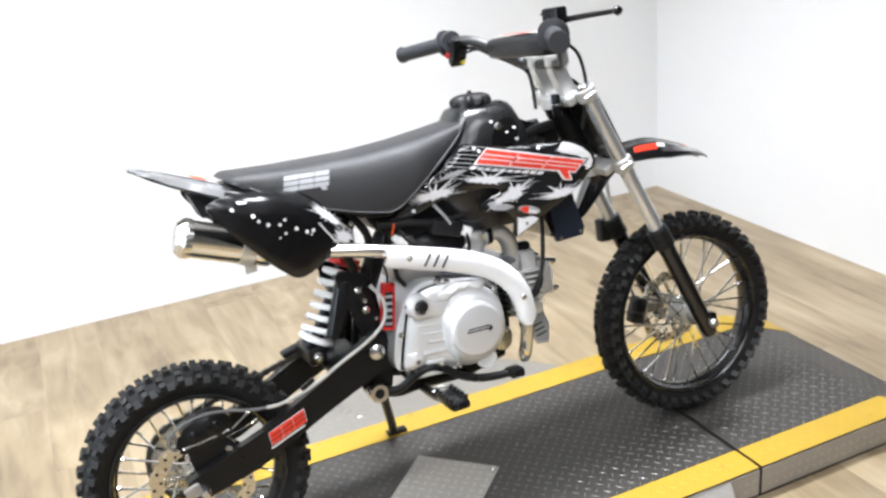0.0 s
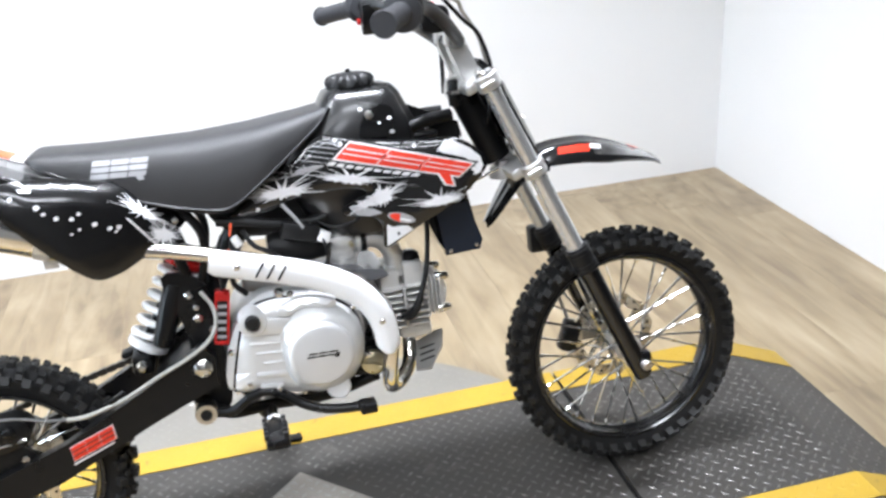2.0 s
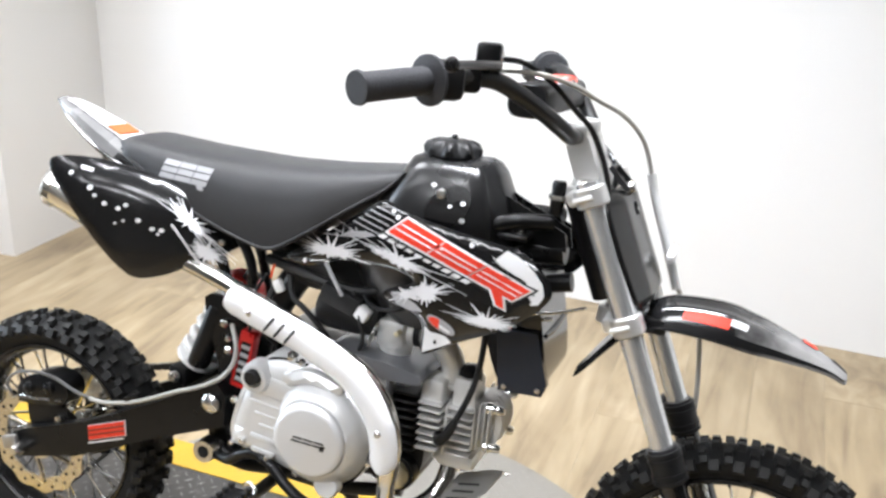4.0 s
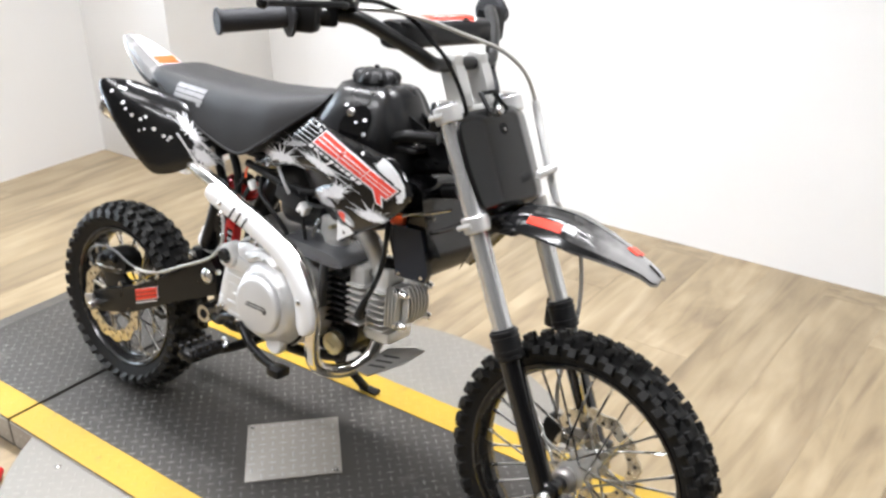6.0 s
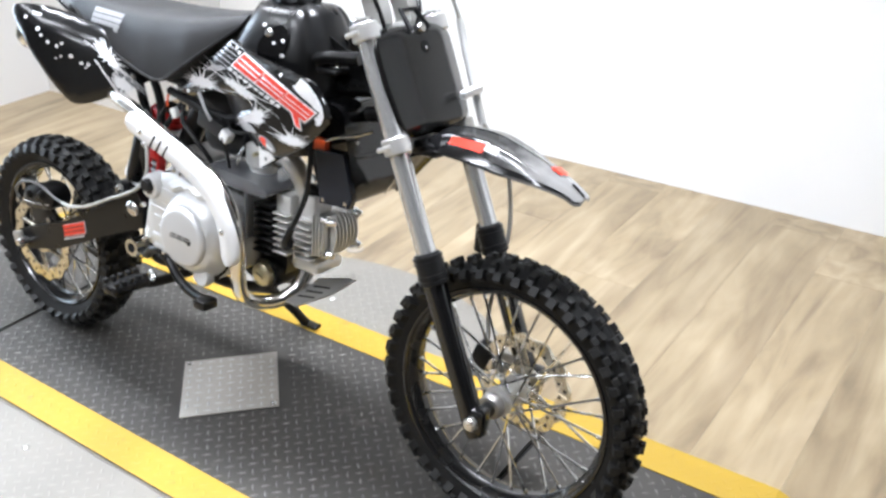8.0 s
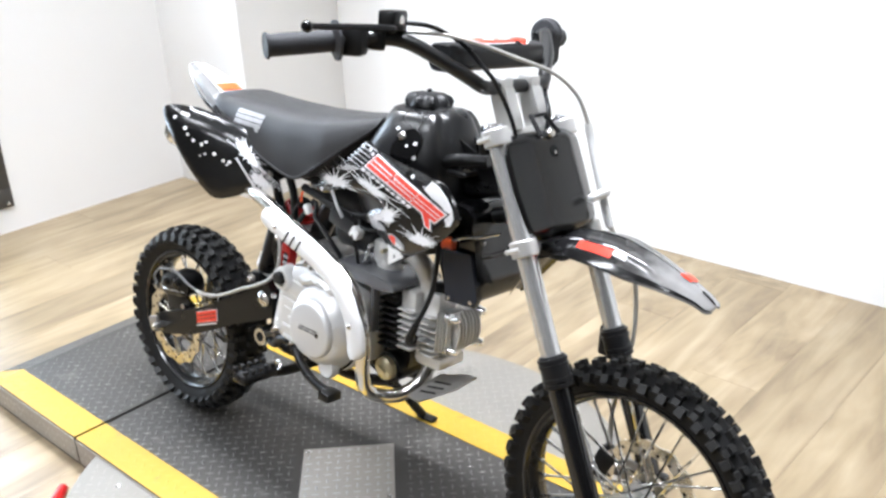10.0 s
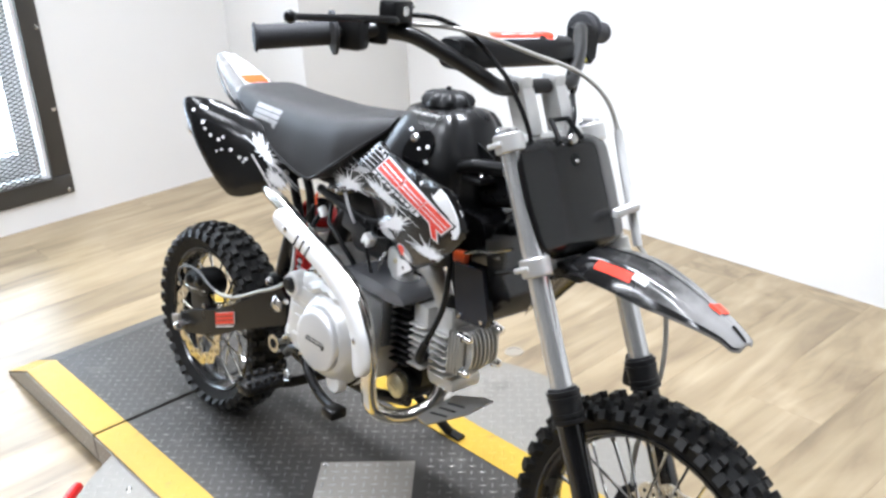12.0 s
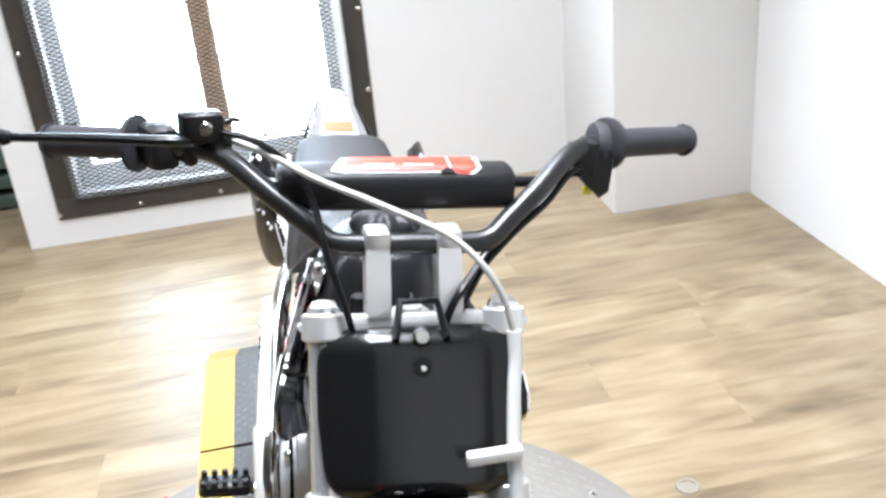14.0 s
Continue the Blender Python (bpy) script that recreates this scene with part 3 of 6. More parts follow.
for ang, rr in ((-95, 0.53), (-62, 0.55), (-140, 0.5), (70, 0.55), (115, 0.55), (100, 0.4), (-36, 0.56), (-120, 0.41)):
    part("screw", lathe([(0, 0.003), (0.004, 0.003), (0.007, 0.0005)], (TC[0] + rr * math.cos(radians(ang)), TC[1] + rr * math.sin(radians(ang)), TZ), "z", 10), STEEL, lift)

# loose-set access plate, askew on the deck
PM = pose(-0.066, -0.030, DECK_Z + 0.0015, 0, 0, 45)
part("access_plate", box(None, (0.198, 0.196, 0.003), 0.001, PM), ALUPLATE, lift, "square silver tread plate screwed askew")
for sx, sy in ((0.088, -0.088), (-0.088, 0.088)):
    part("plate_screw", lathe([(0, 0.0045), (0.004, 0.004), (0.0065, 0.001)], PM @ Vector((sx, sy, 0.001)), "z", 10), STEEL, lift)


def tread(name, spots, material, length=0.0198, width=0.0058, height=0.0011):
    """Raised lozenges of tread plate: (place, turn, slope, normal axis) each a low ridge."""
    vs, fs = [], []
    for m in spots:
        k = len(vs)
        for u, v, h in ((-length / 2, 0, 0), (0, -width / 2, 0), (length / 2, 0, 0), (0, width / 2, 0), (-length * 0.26, 0, height), (length * 0.26, 0, height)):
            vs.append(m @ Vector((u, v, h)))
        fs += [(k, k + 1, k + 4), (k + 1, k + 5, k + 4), (k + 1, k + 2, k + 5), (k + 2, k + 3, k + 5), (k + 3, k + 4, k + 5), (k + 3, k, k + 4)]
    return tagged(part(name, (vs, [], fs), material, lift, smooth=False), kind="stuff")


PITCH, R2 = 0.0215, math.sqrt(0.5)
dark, yellow, bright, table = [], [], [], []
for i in range(-90, 90):
    for j in range(-90, 90):
        x, y = (i - j) * PITCH * R2, (i + j) * PITCH * R2
        turn = 45 + 90 * ((i + j) % 2)
        if math.hypot(x - TC[0], y - TC[1]) < TR - 0.014 and not YR - 0.014 < y < YL + 0.014:
            table.append(pose(x, y, TZ, 0, 0, turn))
        if not (YR + 0.01 < y < YL - 0.01 and RX - NL + 0.015 < x < 1.14):
            continue
        z, rx = DECK_Z, 0
        if x > NX:
            z, rx = DECK_Z - (x - NX) * NDROP / NL, math.degrees(math.atan2(NDROP, NL))
        elif x < RX:
            z, rx = DECK_Z + (x - RX) * NDROP / NL, -math.degrees(math.atan2(NDROP, NL))
        if min(abs(x - 0.555), abs(x + 0.665)) < 0.013 or abs(x - NX) < 0.010 or abs(x - RX) < 0.010:
            continue
        p = PM.inverted() @ Vector((x, y, z))
        if abs(p.x) < 0.112 and abs(p.y) < 0.11:
            continue
        inner = SR < y < SL
        if abs(y - SR) < 0.008 or abs(y - SL) < 0.008 or (x > NX and not inner):
            continue
        (dark if inner else yellow).append(pose(x, y, z + (0.0001 if inner else 0.002), 0, rx, 0) @ pose(0, 0, 0, 0, 0, turn))
for i in range(-4, 5):
    for j in range(-4, 5):
        if abs(i) == 4 and abs(j) == 4:
            continue
        q = PM @ Vector((i * PITCH, j * PITCH, 0.0015))
        bright.append(pose(*q, 0, 0, 90 * ((i + j) % 2) + 45))
for i in range(-49, 45):
    for j in range(2):
        x = i * PITCH
        if math.hypot(x - TC[0], YR - TC[1]) < TR or min(abs(x - 0.555), abs(x + 0.665)) < 0.016:
            continue
        for sgn, yo in ((-1, YR), (1, YL)):
            bright.append(pose(x, yo + sgn * 0.0022, 0.027 + 0.0215 * j, 90 * (1 if sgn < 0 else -1), 0, 0) @ pose(0, 0, 0, 0, 0, 45 + 90 * ((i + j) % 2)))
tread("tread_pattern", dark, DECKBAR)
tread("tread_pattern", yellow, YELLOW, height=0.0006)
tread("tread_pattern", bright, ALUBAR)
tread("tread_pattern", table, TURNBAR, height=0.0007)

# ---- the dirt bike: x ahead, y to its left, z up from the tyres' contact line; it leans on its side stand ----
BIKE = pose(0, -0.0442, DECK_Z + 0.003, -8.63, 0, 0)
bike = thing("dirt_bike", "small black and white dirt bike leaning on its side stand", "dirt bike", BIKE)


def wheel(name, cx, cz, R, rim, wid, knobs, flange, turn0, disc_y, disc_r, label, y0=0.0):
    """A spoked wheel: rim with tyre, knobs, hub, spokes and brake disc as its pieces."""
    c = (cx, y0, cz)
    rw = min(0.030, wid * 0.36)
    rm = part(name, lathe([(rim + 0.004, -rw), (rim - 0.006, -rw * 0.9), (rim - 0.009, -rw * 0.45), (rim - 0.014, -rw * 0.25), (rim - 0.014, rw * 0.25), (rim - 0.009, rw * 0.45),
                           (rim - 0.006, rw * 0.9), (rim + 0.004, rw), (rim + 0.006, 0), (rim + 0.004, -rw)], c, "y", 72), RIMM, bike, label)
    Rb, h = R - 0.0095, wid / 2
    prof = [(rim + 0.001, -rw * 0.98), (rim + 0.008, -rw * 1.12), (rim + (Rb - rim) * 0.4, -h * 0.93), (rim + (Rb - rim) * 0.66, -h * 0.95), (Rb - 0.012, -h * 0.78), (Rb - 0.003, -h * 0.42), (Rb, 0)]
    part("rim_lip", lathe([(rim + 0.005, -rw - 0.001), (rim + 0.0035, -rw - 0.0042), (rim - 0.0005, -rw - 0.0045), (rim - 0.004, -rw - 0.001), (rim - 0.003, -rw + 0.003)], c, "y", 72), RIMM, rm)
    part("tyre", lathe(prof + [(r, -y) for r, y in prof[-2::-1]], c, "y", 96), RUBBER, rm)
    # tread knobs: pairs on the crown, and a row on each shoulder, each with a flat worn top
    vs, fs = [], []
    def knob(ang, y, r, tilt, lt, ly, hh):
        m = Matrix.Translation(c) @ Matrix.Rotation(ang, 4, "Y") @ Matrix.Translation((0, y, r)) @ Matrix.Rotation(tilt, 4, "X")
        k = len(vs)
        for z, s in ((-0.006, 1.12), (hh, 0.9)):
            for u, v in ((-1, -1), (1, -1), (1, 1), (-1, 1)):
                vs.append(m @ Vector((u * lt / 2 * s, v * ly / 2 * s, z)))
        fs.extend(((k + 4, k + 5, k + 6, k + 7), *((k + i, k + (i + 1) % 4, k + 4 + (i + 1) % 4, k + 4 + i) for i in range(4))))
    for k in range(knobs):
        a = 2 * math.pi * k / knobs
        st = 2 * math.pi / knobs
        if k % 2:
            knob(a, -h * 0.20, Rb - 0.001, 0.12, 0.0115, h * 0.32, 0.0095)
            knob(a, h * 0.20, Rb - 0.001, -0.12, 0.0115, h * 0.32, 0.0095)
        else:
            knob(a, -h * 0.56, Rb - 0.005, 0.5, 0.012, h * 0.28, 0.009)
            knob(a, h * 0.56, Rb - 0.005, -0.5, 0.012, h * 0.28, 0.009)
        if k % 2 == 0:
            for s in (-1, 1):
                knob(a + st * 0.9, s * h * 0.90, Rb - 0.018, -s * 1.05, 0.0145, 0.016, 0.0105)
                knob(a + st * 0.1, s * h * 0.80, Rb - 0.012, -s * 0.85, 0.0115, 0.011, 0.008)
    tagged(part("tread", (vs, [], fs), KNOB, rm, smooth=False), kind="stuff")
    hub = lathe([(0.008, -flange - 0.012), (0.016, -flange - 0.010), (0.016, -flange - 0.004), (0.026, -flange - 0.003), (0.026, -flange + 0.001), (0.016, -flange + 0.005), (0.0135, 0),
                 (0.016, flange - 0.005), (0.026, flange - 0.001), (0.026, flange + 0.003), (0.016, flange + 0.004), (0.016, flange + 0.010), (0.008, flange + 0.012)], c, "y", 32)
    part("hub", hub, HEADM, rm)
    sp = tube([(0, 0, 0), (0, 0, 1)], 0.0022, 6, curve=False)
    nip = lathe([(0.0032, 0.945), (0.0036, 0.95), (0.0030, 0.998)], (0, 0, 0), "z", 6, sp)
    first = None
    n = 32
    for k in range(n):
        side = 1 if k % 2 else -1
        lead = 1 if (k // 2) % 2 else -1
        a = turn0 + 2 * math.pi * k / n
        b = a + lead * 1.18
        p = Vector((cx + 0.0235 * math.sin(b), y0 + side * flange, cz + 0.0235 * math.cos(b)))
        q = Vector((cx + (rim - 0.013) * math.sin(a), y0 + side * 0.004, cz + (rim - 0.013) * math.cos(a)))
        d = q - p
        m = Matrix.Translation(p) @ d.to_track_quat("Z", "Y").to_matrix().to_4x4() @ Matrix.Diagonal((1, 1, d.length, 1))
        if first is None:
            first = part("spoke", sp, CHROME, rm)
            ob = first
        else:
            ob = new("spoke", first.data)
            ob.parent = rm
        ob.matrix_basis = m
    # wave-cut brake disc with slots
    bm, N = bmesh.new(), 96
    rows = []
    for rr, wave in ((disc_r, 1), (disc_r * 0.74, 0.5)):
        rows.append([[bm.verts.new((cx + (rr + wave * 0.0030 * math.sin(12 * t)) * math.cos(t), disc_y + s * 0.0017, cz + (rr + wave * 0.0030 * math.sin(12 * t)) * math.sin(t))) for s in (-1, 1)] for t in (2 * math.pi * k / N for k in range(N))])
    for k in range(N):
        o, i_, o2, i2 = rows[0][k], rows[1][k], rows[0][(k + 1) % N], rows[1][(k + 1) % N]
        for s in (0, 1):
            bm.faces.new((o[s], o2[s], i2[s], i_[s]))
        bm.faces.new((o[0], o2[0], o2[1], o[1]))
        bm.faces.new((i_[0], i2[0], i2[1], i_[1]))
    dsk = part("brake_disc", bm, DISC, rm, "wave-cut steel brake disc")
    car = part("disc_carrier", lathe([(0.018, -0.003), (0.034, -0.003), (0.034, 0.003), (0.018, 0.003), (0.018, -0.003)], (cx, disc_y, cz), "y", 28), DISC, rm)
    for k in range(6):
        t = 2 * math.pi * k / 6 + 0.3
        part("carrier_arm", rod((cx + 0.03 * math.cos(t), disc_y, cz + 0.03 * math.sin(t)), (cx + disc_r * 0.74 * math.cos(t + 0.35), disc_y, cz + disc_r * 0.74 * math.sin(t + 0.35)), 0.0042, 8), DISC, car)
    bm = bmesh.new()
    for k in range(18):
        t = 2 * math.pi * k / 18
        for rr, sh in ((0.80, 0.0), (0.91, 0.17)):
            s = disc_y + (0.0021 if disc_y > 0 else -0.0021)
            for e in (s, 2 * disc_y - s):
                lathe([(0, 0.0), (0.0030, 0.0)], (cx + disc_r * rr * math.cos(t + sh), e, cz + disc_r * rr * math.sin(t + sh)), "y", 8, bm)
    part("disc_hole", bm, GAP, rm, smooth=False)
    return rm


FA, RA = (0.597, 0.238), (-0.565, 0.217)
wheel("front_wheel", *FA, 0.2415, 0.189, 0.071, 84, 0.026, 0.05, 0.052, 0.088, "black spoked front wheel with knobbly tyre")
rwl = wheel("rear_wheel", *RA, 0.2205, 0.162, 0.090, 76, 0.030, 0.12, -0.071, 0.097, "black spoked rear wheel with knobbly tyre", -0.012)
part("sprocket", lathe([(0.03, 0.068), (0.082, 0.068), (0.086, 0.070), (0.082, 0.072), (0.03, 0.072), (0.03, 0.068)], (RA[0], 0, RA[1]), "y", 40), STEEL, rwl)
part("axle", rod((RA[0], -0.118, RA[1]), (RA[0], 0.115, RA[1]), 0.0075), STEEL, rwl)

# forks: tubes run from FT to FB on both sides
FT, FB = Vector((0.340, 0, 0.800)), Vector((0.592, 0, 0.222))
FD = (FB - FT).normalized()


def on_fork(z, y=0.0, ahead=0.0):
    p = FT + FD * ((FT.z - z) / -FD.z)
    return Vector((p.x + ahead, y, z))


FORKROT = Matrix.Rotation(math.atan2(FB.x - FT.x, FT.z - FB.z) * -1, 4, "Y")
for s in (-1, 1):
    y = s * 0.09
    leg = part("fork_leg", rod(on_fork(0.814, y), on_fork(0.44, y), 0.0158, 24), FORKM, bike, "polished steel fork tube")
    sl = bmesh.new()
    ax = [(0.0, 0.0215), (0.05, 0.0215), (0.06, 0.019), (0.5, 0.0185), (0.9, 0.0185), (1.0, 0.016)]
    a, b = on_fork(0.475, y), on_fork(0.205, y)
    sweep(sl, [a.lerp(b, t) for t, _ in ax], lambda q: ring(np.interp(q * (len(ax) - 1), range(len(ax)), [r for _, r in ax]), 24))
    part("slider", sl, GLOSS, leg, "gloss black fork slider")
    part("dust_boot", sweep(bmesh.new(), [on_fork(0.482, y).lerp(on_fork(0.435, y), t) for t in (0, 0.15, 0.5, 0.85, 1)], lambda q: ring(0.0225 if 0.1 < q < 0.9 else 0.0195, 20)), MATTE, leg)
    for z_ in (0.476, 0.468, 0.448, 0.440):
        part("boot_rib", sweep(bmesh.new(), [on_fork(z_ + 0.0022, y), on_fork(z_ - 0.0022, y)], ring(0.0238, 20)), MATTE, leg)
    part("fork_cap", lathe([(0, 0.003), (0.013, 0.0025), (0.015, -0.002)], on_fork(0.814, y), "z", 16), STEEL, leg)
    ab = bmesh.new()
    lathe([(0, 0), (0.008, 0.0), (0.011, 0.004), (0.011, 0.016)] if s < 0 else [(0.011, -0.016), (0.011, -0.004), (0.008, 0.0), (0, 0)], (FA[0], s * 0.118, FA[1] - 0.004), "y", 14, ab)
    part("axle_bolt", ab, STEEL, leg)
    part("axle_lug", box((FA[0] - 0.001, y, FA[1] - 0.004), (0.036, 0.030, 0.044), 0.008, bm=None), GLOSS, leg)
part("front_axle", rod((FA[0], -0.112, FA[1]), (FA[0], 0.112, FA[1]), 0.007), STEEL, bike)
part("speedometer_drive", lathe([(0.010, -0.060), (0.018, -0.058), (0.022, -0.050), (0.022, -0.042), (0.017, -0.036)], (FA[0], 0, FA[1]), "y", 28), CAST, bike)
part("wheel_spacer", lathe([(0.013, -0.076), (0.013, -0.058)], (FA[0], 0, FA[1]), "y", 16), BLACK, bike)
# front caliper on the left leg
cal = part("front_caliper", box((FA[0] - 0.088, 0.062, FA[1] + 0.012), (0.036, 0.034, 0.066), 0.008, Matrix.Rotation(0.35, 4, "Y")), BLACK, bike, "black front brake caliper")
part("caliper_bracket", box((FA[0] - 0.055, 0.075, FA[1] + 0.01), (0.07, 0.008, 0.04), 0.003), CAST, cal)
part("hose_guide", box(on_fork(0.452, 0.105, -0.022), (0.035, 0.03, 0.055), 0.006), MATTE, bike)

# triple clamps
for nm, zc, hw, lbl in (("upper_clamp", 0.797, 0.112, "cast alloy upper fork clamp"), ("lower_clamp", 0.637, 0.114, "cast alloy lower fork clamp")):
    bm = bmesh.new()
    for s in (-1, 1):
        c = on_fork(zc, s * 0.09)
        m = Matrix.Translation(c) @ FORKROT
        sweep(bm, [m @ Vector((0, 0, h)) for h in (-0.013, -0.011, 0.011, 0.013)], lambda q: ring(0.0218 if 0.2 < q < 0.8 else 0.0200, 24))
        rod(m @ Vector((0.006, s * 0.021, 0)), m @ Vector((-0.020, s * 0.021, 0)), 0.0040, 8, bm)
    m = Matrix.Translation(on_fork(zc)) @ FORKROT
    box(None, (0.040, 0.15, 0.020), 0.005, m @ Matrix.Translation((-0.018, 0, 0)), bm)
    lathe([(0, 0.019), (0.012, 0.019), (0.013, 0.010), (0.022, 0.009), (0.024, -0.012), (0, -0.012)], m @ Vector((-0.035, 0, 0)), "z", 24, bm)
    part(nm, bm, CLAMPM, bike, lbl)
part("head_tube", rod(on_fork(0.785, 0, -0.035), on_fork(0.648, 0, -0.035), 0.026, 24), BLACK, bike)
# ignition barrel beside the upper clamp
ig = part("key_switch", lathe([(0, 0.022), (0.008, 0.022), (0.010, 0.018), (0.010, -0.02), (0.008, -0.024), (0, -0.024)], (0.290, -0.050, 0.782), "z", 16), BLACK, bike)
part("switch_nut", lathe([(0.0105, 0.004), (0.013, 0.003), (0.013, -0.003), (0.0105, -0.004)], (0.290, -0.050, 0.782), "z", 6), STEEL, ig)

# handlebar
right = [(0.302, 0.0, 0.866), (0.302, -0.055, 0.866), (0.300, -0.080, 0.869), (0.288, -0.100, 0.882), (0.262, -0.140, 0.908), (0.232, -0.175, 0.930), (0.212, -0.200, 0.936), (0.190, -0.235, 0.935), (0.128, -0.362, 0.921)]
full = right[::-1] + [(x, -y, z) for x, y, z in right[1:]]
bar = part("handlebar", tube(full, 0.0112, 16, 5), BARM, bike, "black braced handlebar")
for s in (-1, 1):
    up = on_fork(0.797, s * 0.036)
    bm = bmesh.new()
    a, b = Vector((up.x - 0.012, s * 0.036, 0.800)), Vector((0.304, s * 0.036, 0.862))
    pl = []
    for t in (0, 0.1, 0.5, 0.9, 1.0):
        pl.append(a.lerp(b, t))
    sweep(bm, pl, lambda q: [(u * (0.92 if q in (0, 1) else 1), v * (0.92 if q in (0, 1) else 1)) for u, v in ((-0.016, -0.012), (0.016, -0.012), (0.016, 0.012), (-0.016, 0.012))])
    box((0.302, s * 0.036, 0.871), (0.032, 0.026, 0.026), 0.006, bm=bm)
    rz = part("bar_riser", bm, CLAMPM, bike, "tall alloy handlebar riser")
# crossbar with foam pad
part("crossbar", rod((0.250, -0.150, 0.912), (0.250, 0.150, 0.912), 0.006), BLACK, bar)
pd = bmesh.new()
plist = [Vector((0.252, y, 0.910)) for y in (-0.130, -0.126, -0.06, 0.0, 0.06, 0.106, 0.110)]
sq = lambda k: [((0.026 * k) * math.copysign(abs(math.cos(t)) ** 0.6, math.cos(t)), (0.022 * k) * math.copysign(abs(math.sin(t)) ** 0.6, math.sin(t))) for t in (2 * math.pi * (i + 0.5) / 20 for i in range(20))]
sweep(pd, plist, lambda q: sq(0.88 if q in (0, 1) else 1.0), up=(0, 0, 1))
pad = part("bar_pad", pd, MATTE, bar, "black foam bar pad with red and white print")
def on_pad(name, pts, material, lift_):
    """A print wrapped over the front and top of the pad: pts are (y, angle)."""
    bm = bmesh.new()
    rows = []
    for y, a0, a1 in pts:
        row = []
        for k in range(7):
            t = a0 + (a1 - a0) * k / 6
            u, v = math.copysign(abs(math.cos(t)) ** 0.6, math.cos(t)) * (0.022 + lift_), math.copysign(abs(math.sin(t)) ** 0.6, math.sin(t)) * (0.026 + lift_)
            row.append(bm.verts.new((0.252 + u, y, 0.910 + v)))
        rows.append(row)
    for a, b in zip(rows, rows[1:]):
        for k in range(6):
            bm.faces.new((a[k], a[k + 1], b[k + 1], b[k]))
    return part(name, bm, material, pad)
on_pad("print_outline", [(-0.078, 0.82, 0.95), (-0.066, 0.66, 1.9), (0.046, 0.66, 2.0), (0.054, 0.48, 1.95), (0.064, 0.46, 1.9), (0.074, 0.9, 1.9)], DECALW, 0.0008)
on_pad("print_red", [(-0.070, 0.90, 1.0), (-0.060, 0.80, 1.82), (0.041, 0.80, 1.92)], DECALR, 0.0016)
on_pad("print_red", [(0.043, 0.80, 1.92), (0.052, 0.60, 1.9), (0.060, 0.56, 1.85), (0.069, 1.0, 1.82)], DECALR, 0.0016)
on_pad("print_outline", [(-0.034, 2.72, 3.40), (0.088, 2.72, 3.40)], DECALW, 0.0008)
on_pad("print_red", [(-0.030, 2.80, 3.32), (0.084, 2.80, 3.32)], DECALR, 0.0016)
for y0 in (-0.045, -0.005):
    on_pad("print_slot", [(y0, 1.12, 1.24), (y0 + 0.03, 1.12, 1.24)], DECALW, 0.0022)
on_pad("print_notch", [(0.032, 0.62, 0.80), (0.039, 0.62, 1.05), (0.046, 0.62, 0.80)], DECALK, 0.0022)
# grips
for s in (-1, 1):
    a, b = Vector((0.1905, s * 0.234, 0.935)), Vector((0.127, s * 0.365, 0.9205))
    a = a.lerp(b, 0.25) if s < 0 else a
    bm = bmesh.new()
    st = []
    for k in range(29):
        st.append((k / 28, 0.0157 + (0.0011 if k % 2 else 0.0)))
    st = [(0, 0.022)] + [(0.02, 0.0295)] + [(0.06, 0.0295)] + [(0.09, 0.021)] + [(0.1 + 0.86 * q, r) for q, r in st] + [(0.97, 0.0195), (1.0, 0.0185)]
    sweep(bm, [a.lerp(b, q) for q, _ in st], lambda q: ring(st[round(q * (len(st) - 1))][1], 24))
    part("grip", bm, GRIPM, bar, "ribbed dark rubber grip with flange")
# throttle housing, brake perch, lever and reservoir on the right
th = box((0.184, -0.248, 0.932), (0.044, 0.034, 0.046), 0.010, Matrix.Rotation(0.45, 4, "Z"))
part("throttle_housing", th, MATTE, bar)
part("housing_clamp", box((0.202, -0.218, 0.935), (0.030, 0.014, 0.034), 0.006, Matrix.Rotation(0.45, 4, "Z")), BLACK, bar)
part("brake_perch", box((0.213, -0.188, 0.940), (0.030, 0.022, 0.030), 0.006, Matrix.Rotation(0.5, 4, "Z")), BLACK, bar)
rs = part("brake_reservoir", box((0.220, -0.203, 0.963), (0.030, 0.042, 0.030), 0.005, Matrix.Rotation(0.25, 4, "Z")), BLACK, bar, "square black brake fluid reservoir")
part("sight_glass", lathe([(0, 0.0205), (0.006, 0.020), (0.0078, 0.018), (0.0078, 0.014)], (0.2155, -0.199, 0.964), "x", 18), STEEL, rs)
part("brake_lever", tube([(0.222, -0.205, 0.950), (0.238, -0.225, 0.953), (0.238, -0.28, 0.955), (0.236, -0.33, 0.956), (0.237, -0.380, 0.957)], lambda s: 0.0065 - 0.0022 * s, 8), BLACK, bar)
part("lever_ball", lathe([(0, -0.008), (0.006, -0.006), (0.0085, 0), (0.006, 0.006), (0, 0.008)], (0.237, -0.383, 0.957), "y", 12), BLACK, bar)
part("mount_lever", tube([(0.222, -0.184, 0.966), (0.217, -0.174, 0.968), (0.212, -0.164, 0.968)], lambda s: 0.004 - 0.0025 * s, 8), BLACK, bar)
